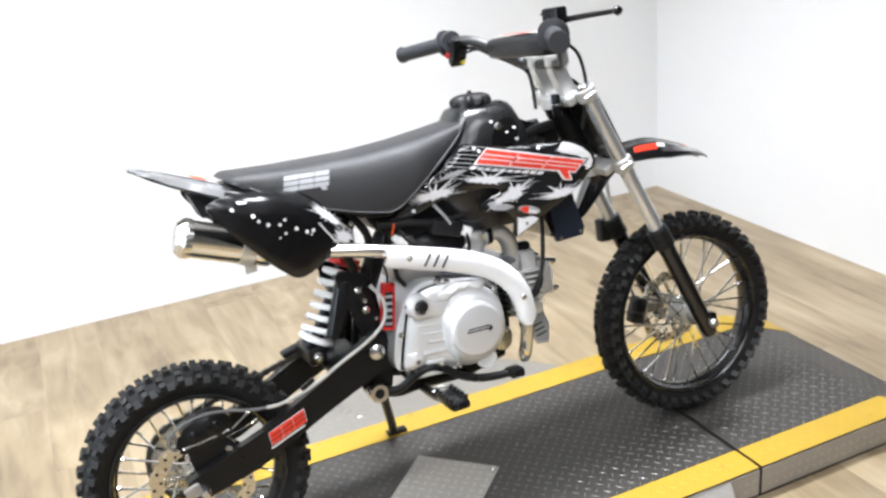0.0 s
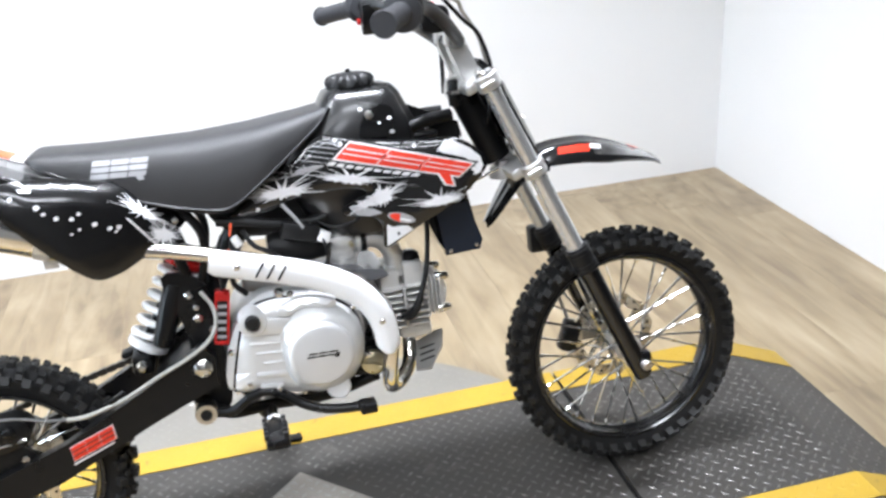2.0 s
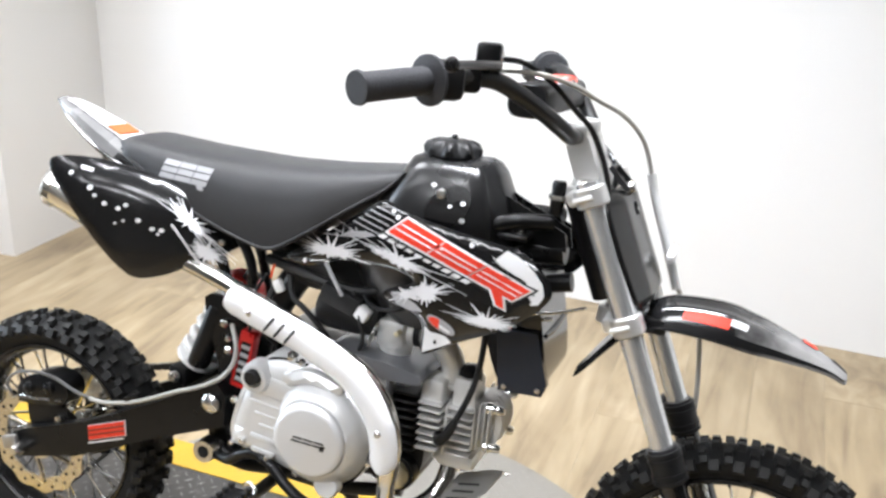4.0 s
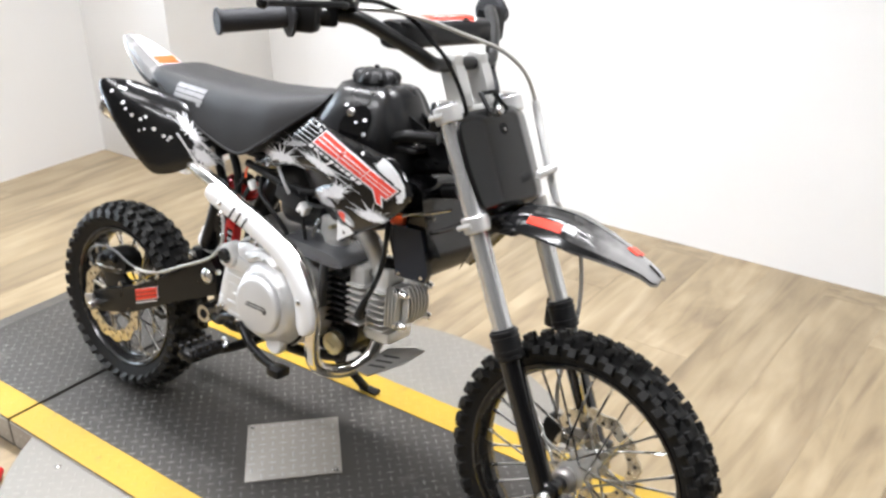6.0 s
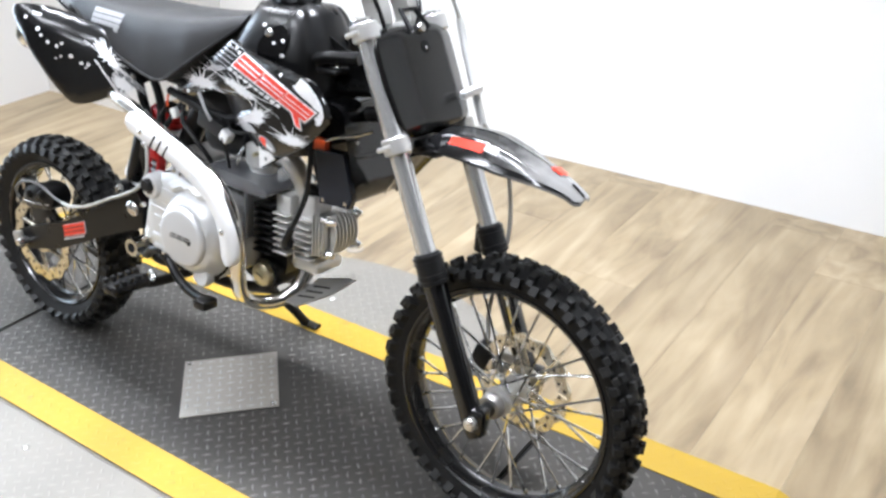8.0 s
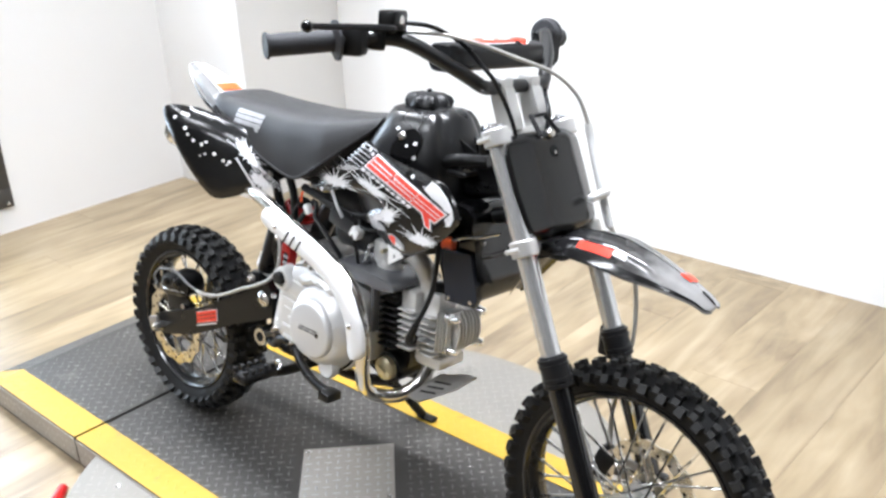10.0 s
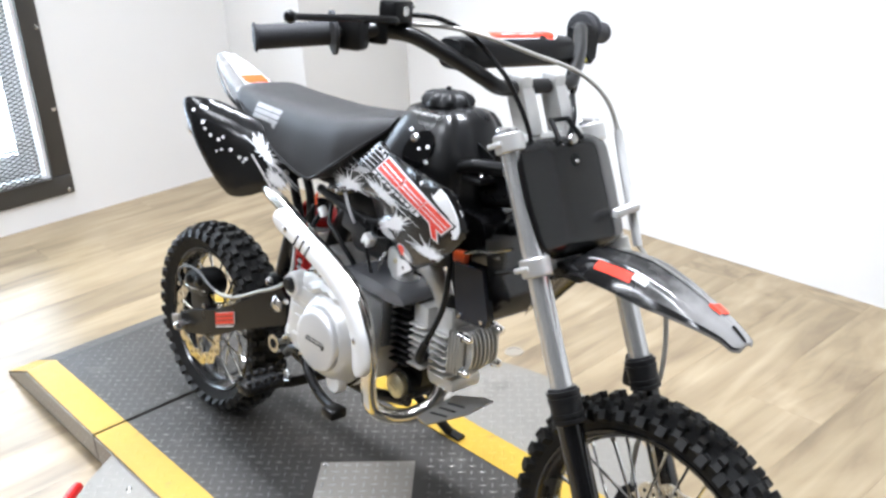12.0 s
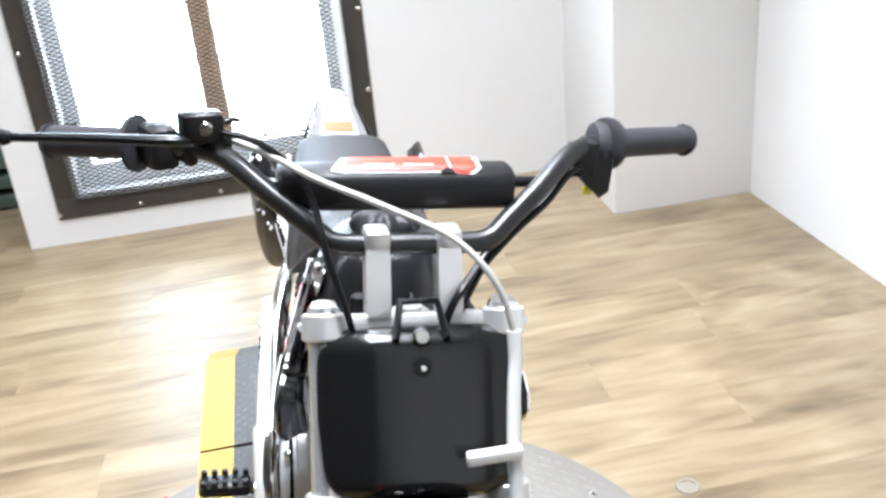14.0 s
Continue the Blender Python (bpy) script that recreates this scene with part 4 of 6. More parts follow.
# kill switch and housing on the left
part("switch_housing", box((0.205, 0.212, 0.924), (0.034, 0.028, 0.046), 0.009, Matrix.Rotation(-0.45, 4, "Z")), MATTE, bar)
part("left_collar", lathe([(0.012, -0.008), (0.025, -0.007), (0.027, 0), (0.025, 0.007), (0.012, 0.008)], (0.196, 0.226, 0.935), "y", 28), GRIPM, bar)
wedge_yz = [(0.192, 0.938), (0.232, 0.940), (0.238, 0.925), (0.236, 0.888), (0.226, 0.880), (0.206, 0.898), (0.192, 0.922)]
kz = part("kill_switch", loft([[(x, 0.216 + (y - 0.216) * k, 0.912 + (z - 0.912) * k) for y, z in wedge_yz] for x, k in ((0.188, 0.9), (0.191, 1.0), (0.219, 1.0), (0.222, 0.9))]), BLACK, bar, "black wedge-shaped kill switch housing")
part("red_button", lathe([(0, -0.007), (0.007, -0.006), (0.008, 0)], (0.186, 0.226, 0.908), "x", 14), RED, kz)
part("yellow_tag", box((0.214, 0.212, 0.888), (0.010, 0.009, 0.007), 0.001), YTAG, kz)

# cables and hoses
part("switch_cable", tube([(0.214, 0.206, 0.918), (0.236, 0.180, 0.914), (0.262, 0.150, 0.893), (0.286, 0.112, 0.872), (0.304, 0.082, 0.850), (0.300, 0.060, 0.815), (0.296, 0.050, 0.770)], 0.0040, 8), MATTE, bike, "black switch cable beside the handlebar")
part("brake_hose", tube([(0.214, -0.172, 0.946), (0.262, -0.135, 0.945), (0.300, -0.095, 0.934), (0.322, -0.035, 0.915), (0.352, 0.030, 0.892), (0.377, 0.067, 0.858), (0.391, 0.085, 0.815), (0.398, 0.088, 0.79)], 0.0034, 8), HOSE, bike, "pale grey front brake hose")
part("hose_sleeve", tube([(0.392, 0.086, 0.812), (0.400, 0.088, 0.785), (0.412, 0.086, 0.755), (0.432, 0.085, 0.705), (0.452, 0.088, 0.650)], 0.0068, 12), HOSEW, bike, "clear white sleeve on the brake hose")
part("lower_hose", tube([(0.452, 0.088, 0.652), (0.488, 0.104, 0.60), (0.500, 0.118, 0.53), (0.505, 0.114, 0.45), (0.500, 0.085, 0.34), (0.512, 0.070, 0.28)], 0.0038, 8), HOSE, bike)
part("hose_clip", box((0.4400, 0.064, 0.705), (0.012, 0.054, 0.013), 0.003, Matrix.Rotation(0.1, 4, "X")), WHITE, bike, "white plastic hose clip")
part("throttle_cable", tube([(0.224, -0.188, 0.960), (0.250, -0.150, 0.956), (0.278, -0.112, 0.934), (0.305, -0.096, 0.905), (0.335, -0.088, 0.873), (0.358, -0.064, 0.80), (0.345, -0.05, 0.72)], 0.0036, 8), BLACK, bike)
part("clutch_cable", tube([(0.214, 0.192, 0.934), (0.242, 0.155, 0.918), (0.271, 0.111, 0.892), (0.315, 0.069, 0.850), (0.350, 0.033, 0.815), (0.340, 0.02, 0.74)], 0.0042, 8), BLACK, bike)
part("switch_wire", tube([(0.208, 0.205, 0.905), (0.240, 0.165, 0.912), (0.270, 0.122, 0.886), (0.308, 0.080, 0.850), (0.335, 0.050, 0.812), (0.33, 0.04, 0.76)], 0.0028, 8), BLACK, bike)

# front number plate
def plate_w(y, q):
    k = max(0.0, (abs(y) - 0.052) / 0.046)
    return 0.012 - 0.016 * k ** 1.1 - 0.0015 * min(1.0, (y / 0.052) ** 2)


bm = bmesh.new()
U = -FD
Nn = Vector((FD.z * -1, 0, FD.x)).normalized()
C0 = Vector((0.3965, 0.0, 0.7272))
hh, ww = 0.0785, 0.0945
frv, n1, n2 = [], 28, 22
def plate_xy(i, j):
    a, b = -1 + 2 * i / n1, -1 + 2 * j / n2
    # rounded square mapping
    u, v = a * math.sqrt(1 - abs(b) ** 9 * 0.24), b * math.sqrt(1 - abs(a) ** 9 * 0.24)
    return u * ww * (1 - 0.08 * max(0, -v)) * 1.05, v * hh * 1.08
for off in (0.0, -0.004):
    grid_v = []
    for i in range(n1 + 1):
        col_v = []
        for j in range(n2 + 1):
            y, h = plate_xy(i, j)
            col_v.append(bm.verts.new(C0 + U * h + Nn * (plate_w(y, h) + off - 0.018 * max(0, (abs(h) - 0.064) / 0.022) ** 2) + Vector((0, y, 0))))
        grid_v.append(col_v)
    frv.append(grid_v)
for g, flip in ((frv[0], 0), (frv[1], 1)):
    for i in range(n1):
        for j in range(n2):
            f = (g[i][j], g[i + 1][j], g[i + 1][j + 1], g[i][j + 1])
            bm.faces.new(f[::-1] if flip else f)
loop_ix = [(i, 0) for i in range(n1)] + [(n1, j) for j in range(n2)] + [(i, n2) for i in range(n1, 0, -1)] + [(0, j) for j in range(n2, 0, -1)]
for (a, b), (c, d) in zip(loop_ix, loop_ix[1:] + loop_ix[:1]):
    bm.faces.new((frv[0][a][b], frv[1][a][b], frv[1][c][d], frv[0][c][d]))
npl = part("number_plate", bm, NUMPL, bike, "glossy black blank front number plate", sharp=70)


def on_plate(y, h, out=0.0):
    return C0 + U * h + Nn * (plate_w(y, h) + out) + Vector((0, y, 0))


def disc_at(name, p, r, t, material, parent, axis=None, n=16):
    q = (axis or Nn).to_track_quat("Z", "Y").to_matrix().to_4x4()
    bm = lathe([(0, t), (r * 0.75, t), (r, t * 0.4), (r, -0.002)], (0, 0, 0), "z", n)
    bmesh.ops.transform(bm, matrix=Matrix.Translation(p) @ q, verts=bm.verts)
    return part(name, bm, material, parent)


disc_at("plate_bolt", on_plate(0, 0.076, 0.001), 0.0085, 0.005, STEEL, npl)
# Black disc gives the hole its dark; the steel dot adds its glint.
disc_at("plate_hole", on_plate(0, 0.047, 0.0008), 0.0095, 0.0006, GAP, npl)
disc_at("hole_glint", on_plate(0.001, 0.045, 0.0012), 0.0030, 0.0012, STEEL, npl)
hk = bmesh.new()
tube([on_plate(-0.025, 0.074), on_plate(-0.018, 0.109, -0.014), on_plate(0.018, 0.109, -0.014), on_plate(0.025, 0.074)], 0.0042, 8, bm=hk, curve=False)
part("plate_bracket", hk, BLACK, npl)

# front fender: an arched blade with a raised spine and turned-down sides
fx = [(0.338, 0.533, 0.016, 0.004), (0.352, 0.552, 0.028, 0.008), (0.380, 0.592, 0.042, 0.012), (0.405, 0.625, 0.048, 0.016), (0.433, 0.648, 0.050, 0.022), (0.464, 0.660, 0.052, 0.026), (0.526, 0.662, 0.054, 0.030), (0.570, 0.652, 0.050, 0.027),
      (0.600, 0.642, 0.045, 0.020), (0.640, 0.626, 0.037, 0.010), (0.668, 0.614, 0.030, 0.005), (0.684, 0.604, 0.026, 0.003), (0.690, 0.600, 0.014, 0.001)]
st = spline([(a, c, b) for a, b, c, d in fx], 4)
dr = [v.y for v in spline([(a, d, b) for a, b, c, d in fx], 4)]
secs = []
def fender_point(v, d, q, thick=0.0):
    """q from -1 to 1 across the blade."""
    hw = v.y
    rise = 0.010 * max(0, 1 - abs(q) / 0.35) ** 1.0 * min(1, hw / 0.05)
    drop = d * max(0, (abs(q) - 0.62) / 0.38) ** 1.4
    return Vector((v.x - 0.25 * drop, q * hw, v.z - 0.004 * q * q - drop + rise * 0.45 - thick))
QS = [-1 + k / 12 for k in range(25)]
for v, d in zip(st, dr):
    secs.append([fender_point(v, d, q) for q in QS] + [fender_point(v, d, q, 0.003) for q in QS[::-1]])
ff = part("front_fender", loft(secs), FENDERM, bike, "black front fender fading to a silver-white tip")
def on_fender(name, k0, k1, q0, q1, material, out=0.0012, taper=0.0):
    bm, rows = bmesh.new(), []
    for k in range(k0, k1 + 1):
        f = (k - k0) / max(1, k1 - k0)
        rows.append([bm.verts.new(fender_point(st[k], dr[k], q0 + (q1 - q0) * j / 8 * (1 - taper * f) + taper * f * 0.5 * (q0 + q1), -out)) for j in range(9)])
    for a, b in zip(rows, rows[1:]):
        for j in range(8):
            bm.faces.new((a[j], a[j + 1], b[j + 1], b[j]))
    return part(name, bm, material, ff)
kk = len(st)
on_fender("spine_print", 12, kk - 14, -0.06, 0.24, GLOSS, 0.0013, 0.6)
on_fender("tip_dark_print", kk - 9, kk - 2, -0.16, 0.10, GLOSS, 0.0014, 0.5)
on_fender("rim_print", kk - 30, kk - 2, 0.90, 1.0, GLOSS, 0.0012)
on_fender("rim_print", kk - 30, kk - 2, -1.0, -0.90, GLOSS, 0.0012)
on_fender("tip_red_print", kk - 14, kk - 12, -0.10, 0.75, DECALR, 0.0022)
on_fender("side_red_print", 21, 25, -0.86, -0.72, DECALR, 0.0014)
on_fender("side_white_print", 25, 27, -0.80, -0.70, DECALW, 0.0014)
part("fender_bracket", box((0.432, 0, 0.628), (0.05, 0.10, 0.022), 0.005), BLACK, bike)

# ---- seat, tank and plastics ----
def interp(tab, x):
    return float(np.interp(x, [a for a, _ in tab], [b for _, b in tab]))
SEAT_T = [(-0.415, 0.763), (-0.405, 0.771), (-0.30, 0.766), (-0.16, 0.764), (-0.06, 0.770), (0.03, 0.781), (0.062, 0.786), (0.074, 0.786)]
SEAT_B = [(-0.415, 0.762), (-0.395, 0.748), (-0.36, 0.730), (-0.32, 0.708), (-0.23, 0.670), (-0.14, 0.646), (-0.115, 0.645), (-0.09, 0.656), (-0.06, 0.677), (0.0, 0.720), (0.055, 0.760), (0.074, 0.784)]
SEAT_W = [(-0.415, 0.055), (-0.39, 0.078), (-0.30, 0.090), (-0.15, 0.102), (-0.05, 0.098), (0.03, 0.078), (0.074, 0.058)]
secs = []
for k in range(41):
    x = -0.415 + 0.489 * k / 40
    t, b, w = interp(SEAT_T, x), interp(SEAT_B, x), interp(SEAT_W, x)
    h = t - b
    half = [(1.0, 0.0), (1.0, 0.10), (0.985, 0.35), (0.94, 0.62), (0.86, 0.82), (0.72, 0.93), (0.5, 0.985), (0.25, 1.0)]
    lp = [(-w * u, b + h * v) for u, v in half] + [(0, t + 0.001)] + [(w * u, b + h * v) for u, v in half[::-1]]
    secs.append([(x, y, z) for y, z in lp])
bm = loft(secs)
seat = part("seat", bm, VINYL, bike, "dark grey vinyl saddle with pale print", sharp=60)
seat_side = lambda x, z: (lambda t, b, w: w * np.interp((z - b) / max(1e-4, t - b), [0, 0.1, 0.35, 0.62, 0.82, 0.93, 0.985, 1], [1, 1, 0.985, 0.94, 0.86, 0.72, 0.5, 0.25]))(interp(SEAT_T, x), interp(SEAT_B, x), interp(SEAT_W, x))
for s in (-1, 1):
    for k in range(3):
        x0 = -0.310 + 0.029 * k
        for j in range(3):
            part("print_bar", flat_on(slanted(x0 - 0.009 + 0.003 * j, 0.7245 + 0.0098 * j - 0.0012 * k, 0.0275, 0.0078, 0.003, -0.05), seat_side, s, 0.0012, grid=0.006), DECALG, seat)
    part("print_bar", flat_on(slanted(-0.246, 0.7145, 0.010, 0.009, -0.004), seat_side, s, 0.0012, grid=0.006), DECALG, seat)
part("seat_seam", tube([(x, -interp(SEAT_W, x) - 0.0005, interp(SEAT_B, x) + 0.003) for x in (-0.40, -0.36, -0.30, -0.23, -0.15, -0.11, -0.06, 0.0, 0.05, 0.072)], 0.003, 6), MATTE, seat)

# fuel tank: stacked rounded outlines, fluted at the front
TK = [(0.560, 0.06, 0.185, 0.060), (0.60, 0.01, 0.205, 0.070), (0.66, -0.02, 0.225, 0.078), (0.715, 0.010, 0.228, 0.086), (0.745, 0.030, 0.222, 0.085), (0.775, 0.052, 0.208, 0.076), (0.794, 0.062, 0.200, 0.068), (0.806, 0.070, 0.190, 0.060), (0.811, 0.084, 0.176, 0.050), (0.812, 0.10, 0.16, 0.03)]
secs = []
for z, xa, xb, hw in TK:
    lp = []
    for k in range(48):
        t = 2 * math.pi * k / 48
        cx, sx = math.cos(t), math.sin(t)
        rx, ry = math.copysign(abs(cx) ** 0.62, cx), math.copysign(abs(sx) ** 0.62, sx)
        flute = 0.010 * math.exp(-((ry - 0.62) / 0.13) ** 2) + 0.010 * math.exp(-((ry + 0.62) / 0.13) ** 2) if rx > 0.4 and 0.65 < z < 0.81 else 0
        lp.append(((xa + xb) / 2 + (xb - xa) / 2 * rx - flute, hw * ry, z - 0.012 * max(0, abs(ry) - 0.6) * (z > 0.79)))
    secs.append(lp)
tank = part("fuel_tank", loft(secs), TANKM, bike, "black plastic fuel tank with ribbed cap", sharp=60)
bm = bmesh.new()
caps = []
for r, z, lobes in ((0.033, 0.806, 0.0), (0.040, 0.809, 0.0), (0.0415, 0.812, 0.0012), (0.040, 0.820, 0.0042), (0.035, 0.8275, 0.0045), (0.026, 0.832, 0.003), (0.014, 0.8335, 0.0)):
    caps.append([(0.1195 + (r + lobes * math.cos(9 * t)) * math.cos(t), (r + lobes * math.cos(9 * t)) * math.sin(t), z) for t in (2 * math.pi * k / 108 for k in range(108))])
part("fuel_cap", loft(caps, bm=bm), MATTE, tank, "black nine-lobed screw fuel cap")
part("tank_lip", box((0.232, 0, 0.716), (0.046, 0.104, 0.010), 0.004), TANKM, tank)
part("lip_bolt", lathe([(0, 0.007), (0.006, 0.006), (0.008, 0.001), (0.012, 0.0005), (0.012, -0.003)], (0.240, -0.030, 0.7215), "z", 14), STEEL, tank)
part("front_bolt", lathe([(0, 0.006), (0.007, 0.005), (0.0085, 0.001), (0.013, 0.0005), (0.013, -0.012)], (0.2285, -0.006, 0.731), "x", 16), STEEL, tank)
part("cap_vent", lathe([(0, 0.006), (0.004, 0.006), (0.005, 0)], (0.1195, 0, 0.8332), "z", 12), BLACK, tank)
part("tank_bolt", lathe([(0, -0.006), (0.006, -0.005), (0.008, 0)], (0.135, -0.079, 0.766), "y", 14), STEEL, tank)
part("tank_bolt", lathe([(0, 0.006), (0.006, 0.005), (0.008, 0)], (0.135, 0.079, 0.766), "y", 14), STEEL, tank)

def tank_w(x, z):
    return 0.0855 - 0.30 * max(0, z - 0.745)


for s in (-1, 1):
    # Darker gloss oval draws the recess round the bolt, its shade in the colour.
    part("dark_recess_print", flat_on([(0.146 + 0.030 * math.cos(t) + 0.012 * math.sin(t), 0.748 + 0.033 * math.sin(t)) for t in (2 * math.pi * k / 28 for k in range(28))], tank_w, s, 0.0010), GLOSS, tank)
    for u, v, r in ((0.122, 0.777, 0.0030), (0.168, 0.758, 0.0030), (0.170, 0.735, 0.0034), (0.150, 0.752, 0.0022)):
        part("dot", flat_on([(u + r * 1.3 * math.cos(t), v + r * math.sin(t)) for t in (2 * math.pi * k / 10 for k in range(10))], tank_w, s, 0.0022), DECALW, tank)

# radiator shrouds
SHROUD = [(0.058, 0.757), (0.095, 0.745), (0.155, 0.733), (0.222, 0.722), (0.268, 0.715), (0.300, 0.692), (0.314, 0.670), (0.304, 0.648), (0.262, 0.612), (0.190, 0.574), (0.139, 0.547), (0.137, 0.585), (0.122, 0.606), (0.084, 0.615), (0.074, 0.628), (0.092, 0.640), (0.118, 0.650), (0.095, 0.662), (0.050, 0.664), (0.0, 0.662), (-0.04, 0.648), (-0.112, 0.641), (-0.085, 0.662), (-0.03, 0.698), (0.02, 0.733)]
def shroud_w(x, z):
    return float(np.interp(x, [-0.15, -0.05, 0.07, 0.15, 0.25, 0.31], [0.060, 0.078, 0.096, 0.111, 0.131, 0.140])) - 0.20 * max(0, z - 0.70) - 0.12 * max(0, 0.60 - z)


def set_in(outline):
    """Draws an outline back along the flare of the shroud."""
    return [(x - 0.20 * (0.131 - shroud_w(x, 0.68)), z - 0.36 * (0.131 - shroud_w(x, 0.68))) for x, z in outline]


def torn(top, low, n, amp, seed, lean=(0.0, 1.0)):
    """A paint splash: smooth along low, thin spikes of uneven length and lean along top, with nicks between."""
    rnd = random.Random(seed)
    line = spline([(*p, 0) for p in top], 12)
    m = len(line) - 1
    cuts = sorted(rnd.uniform(0.03, 0.97) for _ in range(n))
    out = [(line[0].x, line[0].y)]
    for a, b in zip([0.0] + cuts, cuts + [1.0]):
        mid, w = (a + b) / 2, min(0.012, (b - a) * 0.3)
        long = amp * (0.25 + 1.5 * rnd.random() ** 2.2) * (0.4 + 0.6 * math.sin(math.pi * mid))
        side = rnd.uniform(-0.55, 0.55)
        nick = -amp * 0.22 * rnd.random()
        for t, h, sd in ((mid - w, amp * 0.10, 0), (mid, long, side), (mid + w, amp * 0.06, 0), (b, nick, 0)):
            p = line[min(m, max(0, round(t * m)))]
            if t == mid + w or t == mid - w:
                f = min(m - 0.001, max(0, t * m))
                p = line[int(f)].lerp(line[min(m, int(f) + 1)], f - int(f))
            out.append((p.x + lean[0] * h - lean[1] * sd * h, p.y + lean[1] * h + lean[0] * sd * h))
    return out + list(low)


def burst(cx, cz, rx, rz, turn, seed, n=20, reach=0.9, up=0.0):
    """A flung paint splash: a ragged middle with thin rays of uneven length; up makes the rays lean upwards."""
    rnd = random.Random(seed)
    c, q = math.cos(turn), math.sin(turn)
    out = []
    for k in range(n):
        st_ = 2 * math.pi / n
        a = st_ * (k + rnd.uniform(-0.3, 0.3))
        body = 0.78 * rnd.uniform(0.75, 1.15)
        ray = body + reach * rnd.random() ** 1.8 * (1.0 + up * math.sin(a))
        for da, h in ((-0.30 * st_, body), (0.0, max(ray, body * 1.05)), (0.22 * st_, body * 0.92), (0.5 * st_, body * 0.72)):
            u, v = rx * h * math.cos(a + da), rz * h * math.sin(a + da)
            out.append((cx + c * u - q * v, cz + q * u + c * v))
    return out


for s in (-1, 1):
    sh = part("shroud", panel(set_in(SHROUD), shroud_w, s, 0.004, 0.010, 0.005, 0.009), GLOSS, bike, "gloss black tank shroud with red and white splash print")
    F_ = lambda nm, o, m_, l=0.0010, n=1: part(nm, flat_on(set_in(o), shroud_w, s, l, n), m_, sh)
    for k in range(6):
        x0, z0 = 0.018 + 0.0082 * k, 0.7235 + 0.0062 * k
        F_("pinstripe", [(x0, z0), (x0 + 0.042, z0 - 0.0125), (x0 + 0.042, z0 - 0.0114), (x0, z0 + 0.0012)], DECALG)
    H_ = lambda nm, o, m_, l=0.0010: part(nm, flat_on(o, shroud_w, s, l, 1, 0.009), m_, sh)
    H_("splash", burst(-0.026, 0.658, 0.052, 0.012, 0.04, 3, 26, 1.5, 0.8), DECALW)
    H_("splash", burst(0.088, 0.668, 0.058, 0.0105, -0.18, 4, 26, 1.5, 0.8), DECALW)
    H_("splash", burst(0.136, 0.633, 0.030, 0.017, 0.25, 5, 24, 1.0), DECALW)
    H_("splash", burst(0.108, 0.622, 0.026, 0.009, 0.35, 15, 16, 0.8), DECALW)
    H_("splash_sheen_grey", [(0.080, 0.619), (0.092, 0.621), (0.122, 0.612), (0.133, 0.604), (0.112, 0.601), (0.092, 0.605)], DECALG)
    H_("splash", burst(0.231, 0.614, 0.040, 0.0125, 0.10, 6, 26, 0.9, 0.9), DECALW)
    H_("splash", torn([(0.291, 0.652), (0.295, 0.665), (0.280, 0.681), (0.260, 0.689), (0.243, 0.695), (0.235, 0.702)], [(0.249, 0.716), (0.266, 0.711), (0.288, 0.698), (0.303, 0.682), (0.307, 0.667), (0.301, 0.655)], 20, 0.016, 8, (-0.9, 0.25)), DECALW)
    # Along the seat edge this grey shape paints a gloss reflection on the shroud.
    F_("splash_sheen_grey", torn([(-0.064, 0.7005), (-0.030, 0.700), (0.002, 0.702), (0.014, 0.708), (0.030, 0.711), (0.050, 0.711)], [(0.056, 0.708), (0.038, 0.703), (-0.001, 0.699), (-0.066, 0.699)], 14, 0.008, 12, (-0.4, 0.8)), DECALG)
    F_("badge", [(0.1405, 0.551), (0.143, 0.590), (0.152, 0.584), (0.165, 0.584), (0.176, 0.582), (0.184, 0.574)], DECALW)
    F_("badge_dot", [(0.158, 0.568), (0.162, 0.568), (0.162, 0.574), (0.158, 0.574)], DECALK, 0.002)
    ov = [(0.167 + 0.0235 * math.cos(t) * 0.9 + 0.008 * math.sin(t) * 0.42, 0.598 - 0.0235 * math.cos(t) * 0.40 + 0.008 * math.sin(t) * 0.9) for t in (2 * math.pi * k / 24 for k in range(24))]
    F_("oval_badge", ov, DECALG, 0.0016)
    F_("oval_red", [(0.166 + (p - 0.166) * 0.85, 0.598 + (q - 0.598) * 0.85) for p, q in ov[7:19]], DECALR, 0.0024)
    F_("oval_bar", slanted(0.164, 0.595, 0.018, 0.004, 0.0, -0.40), DECALW, 0.0024)
    # red block print in three leaning pieces with a white edge on black
    TL, BL, TR_, BR = (0.095, 0.7275), (0.068, 0.7050), (0.2885, 0.6710), (0.2650, 0.6530)
    def at(u, v):
        lo = (BL[0] + (BR[0] - BL[0]) * u, BL[1] + (BR[1] - BL[1]) * u)
        hi = (TL[0] + (TR_[0] - TL[0]) * u, TL[1] + (TR_[1] - TL[1]) * u)
        return (lo[0] + (hi[0] - lo[0]) * v, lo[1] + (hi[1] - lo[1]) * v)
    def quad(u0, u1, v0, v1):
        return [at(u0, v0), at(u1, v0), at(u1, v1), at(u0, v1)]
    H_("print_back", quad(-0.035, 1.03, -0.28, 1.25), DECALK, 0.0014)
    for k, (u0, u1) in enumerate(((0.0, 0.322), (0.334, 0.654), (0.666, 1.0))):
        H_("print_edge", quad(u0 - 0.014, u1 + 0.014, -0.12, 1.12), DECALW, 0.0019)
        H_("print_red", quad(u0, u1, 0.0, 1.0), DECALR, 0.0026)
        H_("print_slot", quad(u0 + 0.012, u1 - 0.012, 0.62, 0.69), DECALW, 0.0032)
